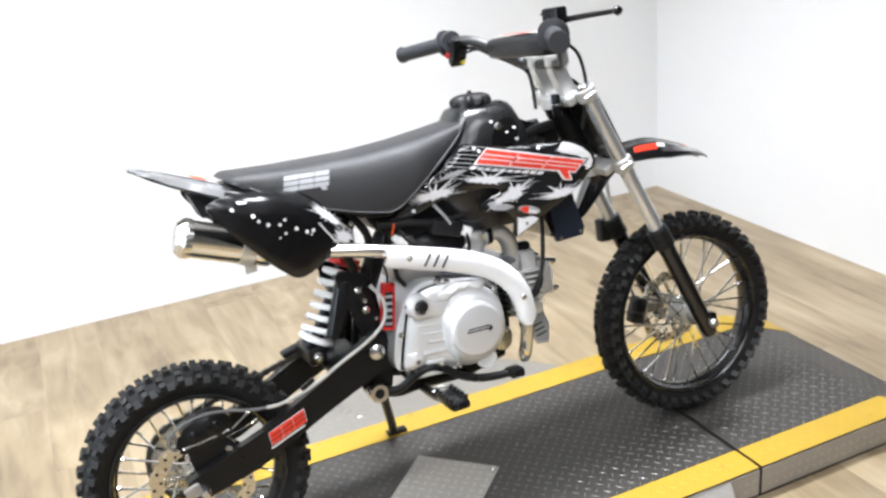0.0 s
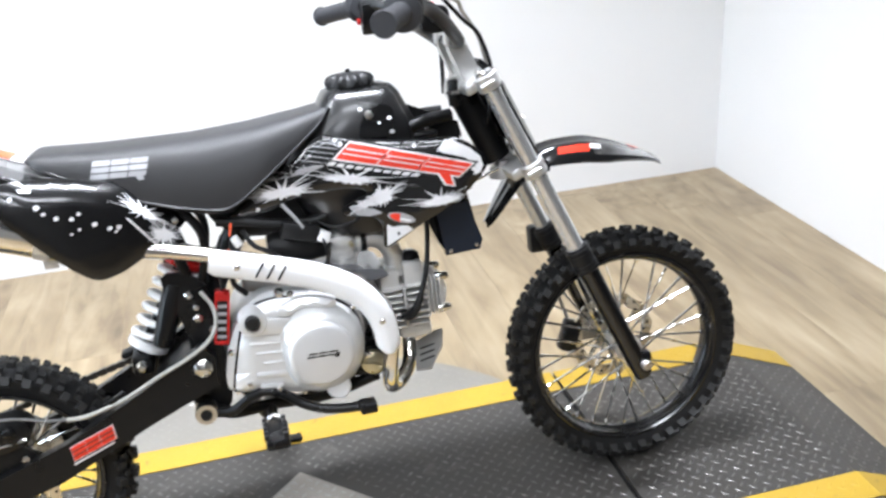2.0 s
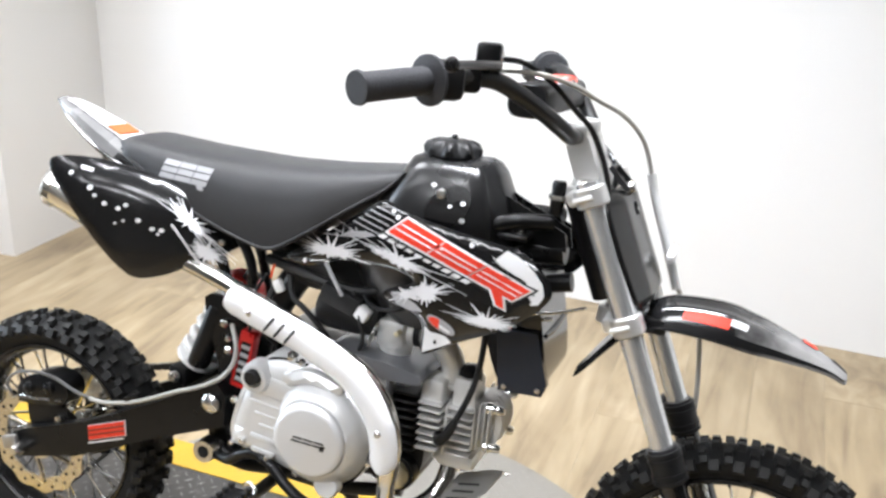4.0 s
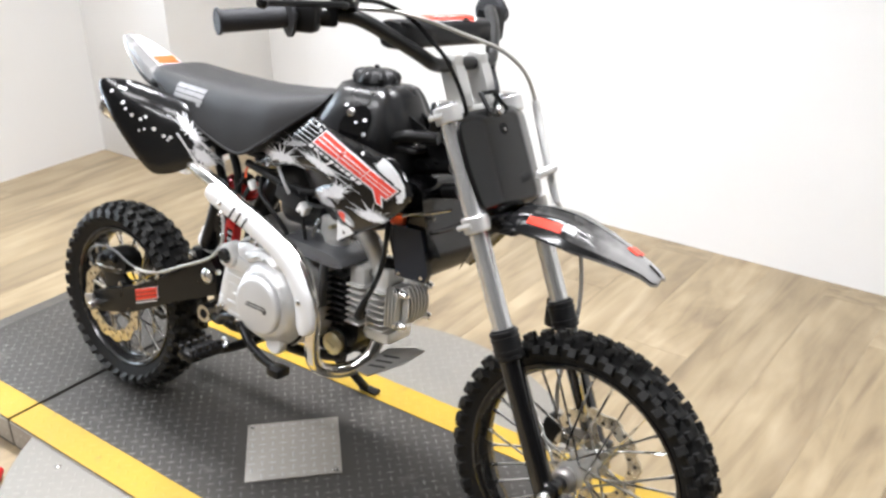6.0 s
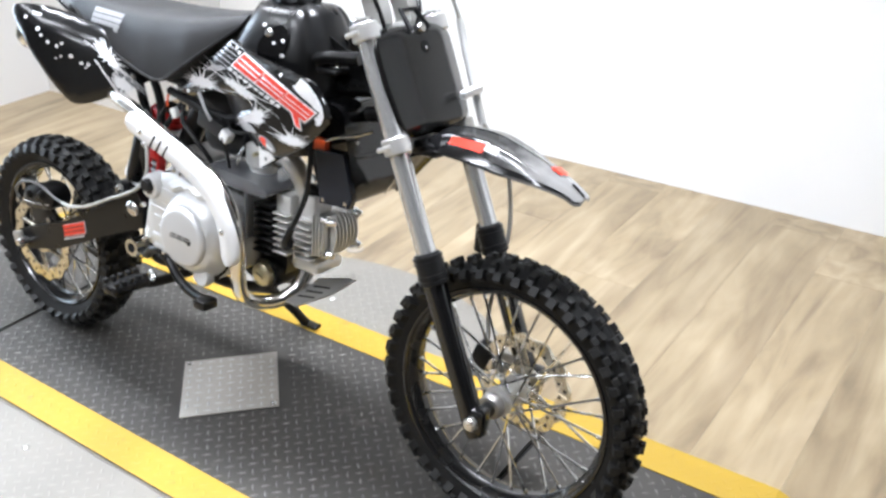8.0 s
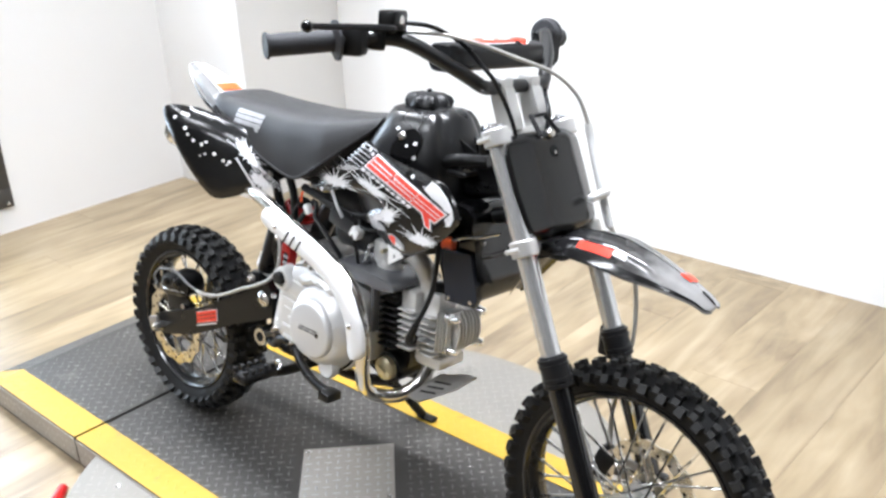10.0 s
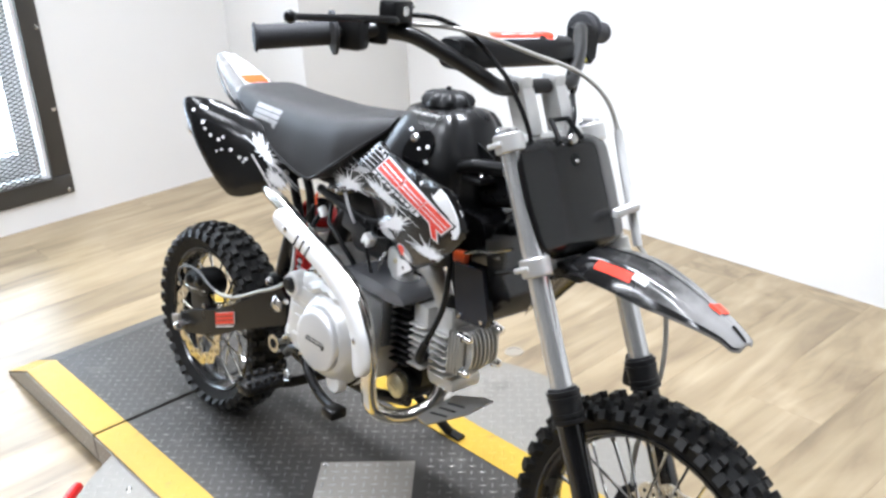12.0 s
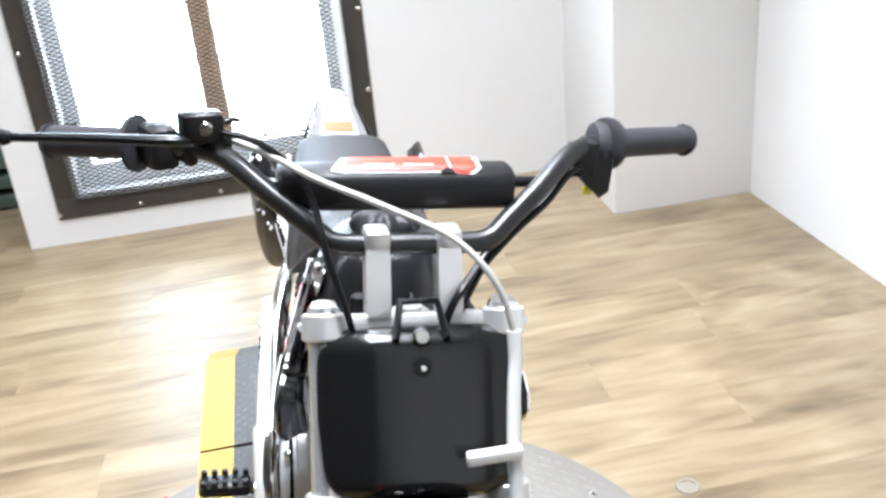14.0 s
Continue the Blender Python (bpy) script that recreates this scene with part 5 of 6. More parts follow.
        H_("print_slot", quad(u0 + 0.012, u1 - 0.012, 0.31, 0.38), DECALW, 0.0032)
    H_("print_leg", [(0.228, 0.664), (0.254, 0.657), (0.258, 0.636), (0.240, 0.640)], DECALW, 0.0021)
    H_("print_leg", [(0.232, 0.664), (0.250, 0.659), (0.254, 0.639), (0.243, 0.642)], DECALR, 0.0028)
    for k in range(10):
        u = -0.02 + 0.075 * k
        H_("small_bar", [at(u, -0.46), at(u + 0.052, -0.46), at(u + 0.060, -0.22), at(u + 0.008, -0.22)], DECALW, 0.0018)
    for u, v in ((0.078, 0.746), (0.086, 0.738), (-0.058, 0.654), (0.200, 0.716)):
        F_("dot", [(u + 0.0035 * math.cos(t), v + 0.0035 * math.sin(t)) for t in (2 * math.pi * k / 10 for k in range(10))], DECALW)

# side number panels over the rear
SIDE = [(-0.468, 0.726), (-0.458, 0.742), (-0.415, 0.744), (-0.345, 0.734), (-0.275, 0.714), (-0.225, 0.682), (-0.186, 0.640), (-0.192, 0.628), (-0.220, 0.610), (-0.252, 0.595), (-0.290, 0.578), (-0.325, 0.572), (-0.350, 0.586), (-0.395, 0.632), (-0.438, 0.684)]
def side_w(x, z):
    shoulder = max(0.0, z - float(np.interp(x, [-0.47, -0.415, -0.345, -0.275, -0.225, -0.186], [0.738, 0.744, 0.734, 0.714, 0.682, 0.640])) + 0.042) * float(np.interp(x, [-0.46, -0.40], [0.35, 1.0]))
    return float(np.interp(x, [-0.47, -0.42, -0.36, -0.31, -0.27, -0.23, -0.18], [0.160, 0.157, 0.147, 0.133, 0.117, 0.099, 0.076])) - 0.06 * max(0, 0.62 - z) - 0.05 * max(0, z - 0.67) - 0.027 * min(1.0, shoulder / 0.042) ** 1.8
for s in (-1, 1):
    sp = part("side_panel", panel(SIDE, side_w, s, 0.005, 0.010, 0.004, 0.010), PANELM, bike, "gloss black side panel with white splash print")
    G_ = lambda nm, o, m_, l=0.0012, n=1: part(nm, flat_on(o, side_w, s, l, n), m_, sp)
    G_("splash", burst(-0.248, 0.667, 0.044, 0.009, -0.72, 23, 24, 1.3), DECALW)
    G_("splash", burst(-0.222, 0.622, 0.026, 0.015, -0.5, 21, 22, 0.8), DECALW)
    G_("scratch", [(-0.273, 0.662), (-0.269, 0.661), (-0.231, 0.603), (-0.236, 0.606)], DECALW)
    G_("dash", [(-0.416, 0.734), (-0.398, 0.730), (-0.398, 0.726), (-0.414, 0.729)], DECALW)
    for u, v, r in ((-0.427, 0.722, 0.0045), (-0.393, 0.704, 0.0055), (-0.385, 0.693, 0.004), (-0.369, 0.683, 0.005), (-0.348, 0.678, 0.0045), (-0.337, 0.684, 0.004), (-0.318, 0.663, 0.005), (-0.298, 0.652, 0.0045), (-0.285, 0.651, 0.0048), (-0.290, 0.645, 0.003), (-0.340, 0.660, 0.003), (-0.352, 0.655, 0.0025)):
        G_("dot", [(u + r * 0.8 * math.cos(t), v + r * 0.7 * math.sin(t)) for t in (2 * math.pi * k / 10 for k in range(10))], DECALW)
    part("panel_bolt", lathe([(0, s * 0.005), (0.005, s * 0.004), (0.006, 0)], (-0.203, s * 0.086, 0.640), "y", 12), STEEL, sp)

# rear fender: a narrow upswept tail
secs = []
tl = [(-0.30, 0.715, 0.070, 0.020), (-0.38, 0.738, 0.068, 0.026), (-0.42, 0.752, 0.060, 0.028), (-0.46, 0.769, 0.052, 0.024), (-0.52, 0.793, 0.038, 0.012), (-0.555, 0.804, 0.026, 0.006), (-0.570, 0.808, 0.016, 0.003)]
for x, z, hw, d in tl:
    secs.append([(x, -hw, z - d), (x, -hw * 0.9, z - d * 0.2), (x, -hw * 0.6, z + 0.002), (x, 0, z + 0.004), (x, hw * 0.6, z + 0.002), (x, hw * 0.9, z - d * 0.2), (x, hw, z - d), (x, hw * 0.9, z - d * 0.6), (x, 0, z - 0.006), (x, -hw * 0.9, z - d * 0.6)])
tf = part("rear_fender", loft(secs), FLANKM, bike, "pale silver-white upswept rear fender with orange print")
part("tail_white", loft([[(x, -w_, z + 0.0035), (x, w_, z + 0.0035), (x, w_, z + 0.0046), (x, -w_, z + 0.0046)] for x, z, w_ in ((-0.42, 0.7525, 0.034), (-0.46, 0.7695, 0.030), (-0.52, 0.7935, 0.021), (-0.555, 0.8045, 0.013))]), TAIL, tf)
part("tail_print", loft([[(x, -0.025, z + 0.0042), (x, 0.025, z + 0.0042), (x, 0.025, z + 0.0062), (x, -0.025, z + 0.0062)] for x, z in ((-0.440, 0.7612), (-0.464, 0.7714))]), ORANGE, tf)
for s in (-1, 1):
    part("tail_edge", tube([(-0.36, s * 0.066, 0.712), (-0.42, s * 0.064, 0.730), (-0.47, s * 0.057, 0.752), (-0.53, s * 0.038, 0.782), (-0.570, s * 0.016, 0.807)], lambda q: 0.0045 - 0.0032 * q, 8), GLOSS, tf)
part("tail_bracket", panel([(-0.476, 0.742), (-0.462, 0.700), (-0.445, 0.696), (-0.380, 0.712), (-0.36, 0.725), (-0.42, 0.748)], lambda x, z: 0.030, -1, 0.06, 0.03, smooth_n=1), MATTE, bike)

# ---- frame ----
def bar_of(name, pts, r, material=None, parent=None, n=12, label=""):
    return part(name, tube(pts, r, n), material or BLACK, parent or bike, label)


def head(p, r=0.007, t=0.006, side=-1, material=None, parent=None, name="bolt"):
    """A domed bolt head facing sideways."""
    return part(name, lathe([(0, side * t), (r * 0.6, side * t * 0.9), (r, side * t * 0.4), (r, 0)], p, "y", 14), material or STEEL, parent or bike)


spine = bar_of("frame_spine", [(0.30, 0, 0.700), (0.22, 0, 0.690), (0.10, 0, 0.675), (-0.03, 0, 0.650), (-0.10, 0, 0.60), (-0.17, 0, 0.48), (-0.205, 0, 0.34)], 0.021, n=16)
bar_of("gusset_tube", [(0.315, 0, 0.655), (0.24, 0, 0.640), (0.16, 0, 0.645)], 0.014)
bar_of("head_gusset", [(0.285, -0.03, 0.742), (0.22, -0.045, 0.735), (0.14, -0.05, 0.70)], 0.011)
bar_of("head_gusset", [(0.285, 0.03, 0.742), (0.22, 0.045, 0.735), (0.14, 0.05, 0.70)], 0.011)
part("head_plate", panel([(0.205, 0.770), (0.300, 0.727), (0.305, 0.700), (0.21, 0.715)], lambda x, z: 0.020, -1, 0.004, 0.03, smooth_n=1), BLACK, bike)
part("head_plate", panel([(0.205, 0.770), (0.300, 0.727), (0.305, 0.700), (0.21, 0.715)], lambda x, z: 0.020, 1, 0.004, 0.03, smooth_n=1), BLACK, bike)
for s in (-1, 1):
    bar_of("subframe_rail", [(-0.06, s * 0.03, 0.640), (-0.15, s * 0.055, 0.645), (-0.28, s * 0.060, 0.685), (-0.42, s * 0.055, 0.735)], 0.009)
    bar_of("subframe_strut", [(-0.185, s * 0.045, 0.43), (-0.205, s * 0.055, 0.55), (-0.245, s * 0.058, 0.672)], 0.009)
    bar_of("subframe_strut", [(-0.178, s * 0.05, 0.52), (-0.165, s * 0.06, 0.60), (-0.20, s * 0.058, 0.662)], 0.008)
    fp = part("pivot_plate", panel([(-0.245, 0.540), (-0.180, 0.525), (-0.165, 0.44), (-0.160, 0.33), (-0.175, 0.285), (-0.215, 0.280), (-0.230, 0.33), (-0.215, 0.42)], lambda x, z: 0.066, s, 0.010, 0.03, 0.003, 0.01), BLACK, bike, "black frame pivot plate")
    for x, z, r in ((-0.205, 0.505, 0.007), (-0.196, 0.482, 0.006), (-0.196, 0.462, 0.0075), (-0.178, 0.44, 0.005)):
        head((x, s * 0.067, z), r, 0.006, s, parent=fp)
# lower cradle
bar_of("cradle_tube", [(-0.205, -0.075, 0.300), (-0.16, -0.075, 0.283), (-0.10, -0.05, 0.275), (0.0, -0.04, 0.268), (0.10, -0.03, 0.285)], 0.011)
bar_of("cradle_tube", [(-0.205, 0.075, 0.300), (-0.16, 0.075, 0.283), (-0.10, 0.05, 0.275), (0.0, 0.04, 0.268), (0.10, 0.03, 0.285)], 0.011)
part("peg_mount", lathe([(0.006, -0.016), (0.018, -0.016), (0.019, -0.012), (0.019, 0.016)], (-0.209, -0.092, 0.302), "y", 20), STEEL, bike)
part("peg_mount", lathe([(0, -0.0165), (0.010, -0.0165)], (-0.209, -0.0922, 0.302), "y", 16), GAP, bike)
bar_of("peg_bar", [(-0.10, -0.19, 0.286), (-0.10, -0.11, 0.270), (-0.10, 0.11, 0.270), (-0.10, 0.19, 0.286)], 0.010)

# foot pegs
for s in (-1, 1):
    pg = part("foot_peg", box((-0.098, s * 0.206, 0.288), (0.040, 0.080, 0.020), 0.007), BLACK, bike, "black foot peg with toothed rubber")
    for i in range(5):
        for dx in (-0.015, 0.015):
            part("peg_tooth", box((-0.100 + dx, s * (0.174 + 0.016 * i), 0.3015), (0.008, 0.009, 0.009), 0.0015), MATTE, pg)
    part("peg_spring", tube([(-0.112, s * 0.145, 0.288), (-0.098, s * 0.150, 0.298), (-0.085, s * 0.155, 0.288), (-0.1, s * 0.160, 0.280)], 0.003, 6), STEEL, pg)

# side stand, let down on the left
stand = bar_of("side_stand", [(-0.150, 0.085, 0.270), (-0.125, 0.150, 0.190), (-0.095, 0.225, 0.098), (-0.082, 0.262, 0.050)], 0.0105, label="black side stand, folded down")
part("stand_foot", box((-0.072, 0.268, 0.0455), (0.05, 0.022, 0.008), 0.003, Matrix.Rotation(0.15, 4, "X")), BLACK, stand)
part("stand_spring", tube([(-0.16, 0.08, 0.29), (-0.135, 0.135, 0.215)], 0.0055, 8, curve=False), STEEL, stand)

# ---- engine ----
CASE = [(-0.118, 0.470), (-0.104, 0.486), (-0.080, 0.497), (-0.035, 0.490), (0.045, 0.474), (0.072, 0.440), (0.078, 0.400), (0.070, 0.350), (0.040, 0.312), (0.0, 0.302), (-0.050, 0.308), (-0.090, 0.322), (-0.150, 0.330), (-0.166, 0.350), (-0.156, 0.40), (-0.136, 0.448)]
engine = part("engine_case", panel(CASE, lambda x, z: 0.108, -1, 0.200, 0.03, 0.008, 0.012), ALLOY, bike, "silver engine crankcase with round clutch cover")
BLOCK = [(-0.128, 0.440), (-0.110, 0.472), (-0.085, 0.486), (-0.045, 0.486), (-0.030, 0.470), (-0.030, 0.330), (-0.045, 0.318), (-0.090, 0.330), (-0.145, 0.338), (-0.152, 0.350)]
part("gear_cover", panel(BLOCK, lambda x, z: 0.128 - 0.03 * max(0, z - 0.46), -1, 0.03, 0.014, 0.010, 0.012), ALLOY, engine)
COVER = [(-0.075, 0.470), (-0.02, 0.482), (0.035, 0.468), (0.066, 0.435), (0.074, 0.39), (0.064, 0.345), (0.038, 0.315), (0.0, 0.304), (-0.035, 0.312), (-0.058, 0.335), (-0.066, 0.38), (-0.068, 0.43)]
part("clutch_cover", panel(COVER, lambda x, z: 0.150 - 1.1 * max(0, math.hypot(x + 0.004, z - 0.393) - 0.060) - 0.10 * max(0, z - 0.43), -1, 0.05, 0.010, 0.014, 0.016), ALLOY, engine)
disc_m = (-0.004, 0, 0.393)
cv = part("cover_disc", lathe([(0, -0.161), (0.046, -0.161), (0.0525, -0.1595), (0.0555, -0.156), (0.0565, -0.150), (0.0572, -0.146)], disc_m, "y", 64), ALLOYD, engine, "smooth round silver cover")
for k in range(3):
    part("print_bar", flat_on(slanted(-0.030 + 0.017 * k, 0.391 - 0.0005 * k, 0.0150, 0.0026, 0.002, -0.08), lambda x, z: 0.161, -1, 0.0008, grid=0), DECALK, cv)
    part("print_bar", flat_on(slanted(-0.027 + 0.017 * k, 0.3965 - 0.0005 * k, 0.0145, 0.0024, 0.002, -0.08), lambda x, z: 0.161, -1, 0.0008, grid=0), DECALK, cv)
part("print_bar", flat_on(slanted(0.016, 0.385, 0.007, 0.008, 0.003), lambda x, z: 0.161, -1, 0.0008, grid=0), DECALK, cv)
part("raised_panel", box((-0.070, -0.129, 0.446), (0.060, 0.006, 0.030), 0.004, Matrix.Rotation(0.14, 4, "Y")), ALLOY, engine)
part("raised_rib", box((-0.090, -0.129, 0.362), (0.050, 0.005, 0.010), 0.003, Matrix.Rotation(0.1, 4, "Y")), ALLOY, engine)
part("raised_rib", box((-0.092, -0.129, 0.342), (0.040, 0.005, 0.008), 0.003, Matrix.Rotation(0.1, 4, "Y")), ALLOY, engine)
part("filler_plug", lathe([(0, -0.150), (0.010, -0.150), (0.0125, -0.146), (0.0125, -0.12)], (-0.108, 0, 0.463), "y", 18), MATTE, engine)
part("left_cover", lathe([(0, 0.118), (0.055, 0.117), (0.066, 0.108), (0.068, 0.09)], (0.0, 0, 0.39), "y", 48), ALLOY, engine)
for x, z in ((-0.128, 0.462), (-0.040, 0.494), (0.062, 0.452), (0.076, 0.36), (0.030, 0.312), (-0.040, 0.316), (-0.150, 0.340), (-0.150, 0.41), (-0.030, 0.478)):
    head((x, -0.118 if x < 0.05 else -0.112, z), 0.0058, 0.008, -1, CHROME, engine)
part("gasket", panel([(x * 1.018 - 0.0012, 0.39 + (z - 0.39) * 1.022) for x, z in BLOCK], lambda x, z: 0.1105, -1, 0.004, 0.01, 0.0, 0.01), GAP, engine)
part("gasket", panel([(x * 1.02, 0.39 + (z - 0.39) * 1.02) for x, z in COVER], lambda x, z: 0.112, -1, 0.005, 0.01, 0.0, 0.01), GAP, engine)
part("plug_boss", lathe([(0.014, -0.140), (0.021, -0.139), (0.024, -0.132), (0.025, -0.11)], (-0.108, 0, 0.459), "y", 24), ALLOY, engine)
head((-0.058, -0.112, 0.498), 0.0085, 0.012, -1, CHROME, engine)
head((-0.128, -0.125, 0.352), 0.006, 0.010, -1, CHROME, engine)
head((-0.082, -0.128, 0.335), 0.006, 0.008, -1, CHROME, engine)
for k in range(4):
    part("case_rib", box((-0.098 + 0.006 * k, -0.1275, 0.436 - 0.018 * k), (0.060 - 0.006 * k, 0.005, 0.005), 0.002, Matrix.Rotation(0.10, 4, "Y")), ALLOY, engine)
part("cover_step", panel([(-0.062, 0.476), (-0.02, 0.488), (0.030, 0.476), (0.024, 0.462), (-0.02, 0.470), (-0.055, 0.460)], lambda x, z: 0.138, -1, 0.03, 0.01, 0.006, 0.008), ALLOY, engine)
part("sight_window", lathe([(0, -0.136), (0.018, -0.136), (0.021, -0.132), (0.021, -0.12)], (0.018, 0, 0.318), "y", 24), WHITE, engine)
part("oil_cap", lathe([(0, -0.128), (0.016, -0.128), (0.022, -0.124), (0.023, -0.110)], (0.092, 0.068, 0.318), "y", 24), BRASS, engine, "pale brass round oil filter cap")
part("cap_wing", box((0.092, -0.0615, 0.318), (0.020, 0.004, 0.006), 0.001, Matrix.Rotation(0.4, 4, "Y")), BRASS, engine)
part("filter_housing", lathe([(0.0, -0.045), (0.029, -0.045), (0.031, -0.040), (0.031, 0.05), (0.0, 0.05)], (0.092, 0, 0.318), "y", 24), BLACK, engine)
part("front_case", panel([(0.05, 0.40), (0.115, 0.385), (0.128, 0.345), (0.115, 0.302), (0.085, 0.288), (0.04, 0.30)], lambda x, z: 0.030, -1, 0.08, 0.03, 0.006, 0.01), BLACK, engine)
part("gearbox_top", box((-0.04, 0.0, 0.497), (0.15, 0.12, 0.03), 0.008, Matrix.Rotation(0.12, 4, "Y")), CAST, engine)
part("starter_cover", panel([(-0.02, 0.512), (0.05, 0.509), (0.105, 0.503), (0.128, 0.496), (0.128, 0.484), (0.06, 0.482), (-0.02, 0.492)], lambda x, z: 0.088, -1, 0.13, 0.02, 0.004, 0.008), GREYP, engine, "mid-grey plastic cover over the barrel")
part("cover_side", box((0.082, -0.074, 0.440), (0.006, 0.020, 0.09), 0.002), GREYP, engine)

# barrel and head: finned blocks that lie forward from the crankcase
barrel = part("barrel", box((0.096, 0, 0.412), (0.052, 0.080, 0.084), 0.010), BLACK, bike, "black finned engine barrel")
for k in range(8):
    part("barrel_fin", box((0.097, 0, 0.366 + 0.0128 * k), (0.046, 0.118, 0.0036), 0.0012, seg=1), BLACK, barrel)
# Core darker than its fins: shade between them is put into the colour.
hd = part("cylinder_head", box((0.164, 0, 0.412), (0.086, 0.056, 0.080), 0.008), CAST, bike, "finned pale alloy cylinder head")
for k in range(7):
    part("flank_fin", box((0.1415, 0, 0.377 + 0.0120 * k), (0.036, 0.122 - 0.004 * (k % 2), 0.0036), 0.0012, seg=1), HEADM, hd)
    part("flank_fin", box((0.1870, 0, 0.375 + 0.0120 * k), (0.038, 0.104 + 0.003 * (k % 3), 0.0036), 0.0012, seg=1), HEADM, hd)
part("head_web", box((0.1645, 0, 0.408), (0.004, 0.096, 0.080), 0.0015), HEADM, hd)
part("square_boss", box((0.1395, -0.026, 0.462), (0.035, 0.046, 0.042), 0.005), HEADM, hd)
part("square_boss", box((0.1395, 0.030, 0.462), (0.035, 0.040, 0.042), 0.005), HEADM, hd)
part("valve_tower", box((0.186, -0.014, 0.466), (0.038, 0.050, 0.050), 0.008), HEADM, hd)
part("valve_cap", lathe([(0, 0.016), (0.012, 0.015), (0.0175, 0.010), (0.0185, 0.0), (0.0185, -0.006)], (0.186, -0.014, 0.490), "z", 20), BLACK, hd)
part("head_foot", box((0.180, 0, 0.356), (0.062, 0.072, 0.026), 0.009), HEADM, hd)
# Here too the darker core paints the shade between pale fins.
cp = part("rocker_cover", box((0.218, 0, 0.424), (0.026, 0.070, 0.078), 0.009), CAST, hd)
for k in range(7):
    yk, hk = -0.0285 + 0.0095 * k, 0.040 - 0.0022 * abs(k - 3)
    bow = [(0.222, -1.0), (0.232, -0.94), (0.240, -0.72), (0.2445, -0.38), (0.246, 0.0)]
    part("cover_fin", panel([(x, 0.424 + hk * q) for x, q in bow] + [(x, 0.424 - hk * q) for x, q in bow[-2::-1]], lambda x, z: -yk, -1, 0.0032, 0.03, 0.0, 0.004, smooth_n=1), HEADM, cp)
for dy in (-0.037, 0.037):
    for dz in (0.394, 0.454):
        part("head_nut", lathe([(0.0, 0.022), (0.0045, 0.021), (0.0068, 0.017), (0.0072, 0.006), (0.0095, 0.005), (0.0095, -0.004)], (0.228, dy, dz), "x", 10), CHROME, cp)
for k in range(4):
    for sy in (-1, 1):
        part("edge_rib", box((0.2075 + 0.0075 * k, sy * 0.0405, 0.424), (0.0030, 0.015, 0.076 - 0.003 * k), 0.0012, seg=1), HEADM, cp)
part("plug_cap", tube([(0.158, -0.052, 0.398), (0.166, -0.070, 0.402), (0.178, -0.080, 0.418), (0.188, -0.080, 0.440)], lambda s: 0.0100 - 0.0035 * s, 12), MATTE, bike, "black rubber spark plug cap")
bar_of("plug_lead", [(0.186, -0.080, 0.436), (0.200, -0.074, 0.470), (0.210, -0.066, 0.51), (0.215, -0.064, 0.568), (0.208, -0.055, 0.62), (0.19, -0.04, 0.66)], 0.0046, MATTE)
part("exhaust_flange", box((0.166, -0.004, 0.352), (0.050, 0.046, 0.010), 0.004), HEADM, hd)
for dy in (-0.018, 0.018):
    part("flange_nut", lathe([(0, -0.010), (0.006, -0.009), (0.006, 0)], (0.186, dy - 0.004, 0.348), "z", 6), CHROME, hd)

# carburettor and intake
carb = part("carburettor", box((0.064, -0.022, 0.538), (0.046, 0.050, 0.042), 0.008), HEADM, bike, "cast alloy carburettor with round bowl")
part("float_bowl", lathe([(0, -0.072), (0.018, -0.070), (0.024, -0.062), (0.025, -0.030), (0.028, -0.028), (0.028, -0.020)], (0.066, -0.022, 0.545), "z", 24), HEADM, carb)
part("drain_screw", lathe([(0, -0.008), (0.005, -0.007), (0.006, 0)], (0.066, -0.045, 0.495), "y", 10), BRASS, carb)
part("slide_body", lathe([(0.015, -0.01), (0.015, 0.024), (0.0185, 0.025), (0.0185, 0.040), (0.008, 0.046), (0, 0.046)], (0.064, -0.022, 0.556), "z", 20), HEADM, carb)
part("carb_mouth", lathe([(0.015, 0.034), (0.021, 0.034), (0.021, 0.026), (0.018, 0.024), (0.018, -0.034), (0.014, -0.034)], (0.064, -0.022, 0.540), "x", 20), HEADM, carb)
part("idle_screw", lathe([(0, -0.016), (0.004, -0.015), (0.004, 0)], (0.080, -0.046, 0.545), "y", 10), BRASS, carb)
part("choke_lever", tube([(0.046, -0.050, 0.552), (0.040, -0.056, 0.535), (0.036, -0.058, 0.515)], 0.0032, 8), STEEL, carb)
bar_of("intake_pipe", [(0.096, -0.022, 0.540), (0.122, -0.024, 0.544), (0.145, -0.022, 0.528), (0.157, -0.014, 0.500), (0.160, -0.008, 0.466)], 0.0182, HEADM, n=20)
part("intake_clamp", lathe([(0.017, -0.005), (0.0215, -0.005), (0.0215, 0.005), (0.017, 0.005)], (0.104, -0.0225, 0.541), "x", 20), BLACK, bike)
part("intake_flange", box((0.160, -0.010, 0.470), (0.050, 0.040, 0.009), 0.003), HEADM, bike)
part("air_filter", lathe([(0.018, 0.05), (0.030, 0.042), (0.034, 0.0), (0.033, -0.05), (0.026, -0.062), (0, -0.064)], (0.0, -0.018, 0.552), "x", 24), MATTE, bike, "black foam air filter")
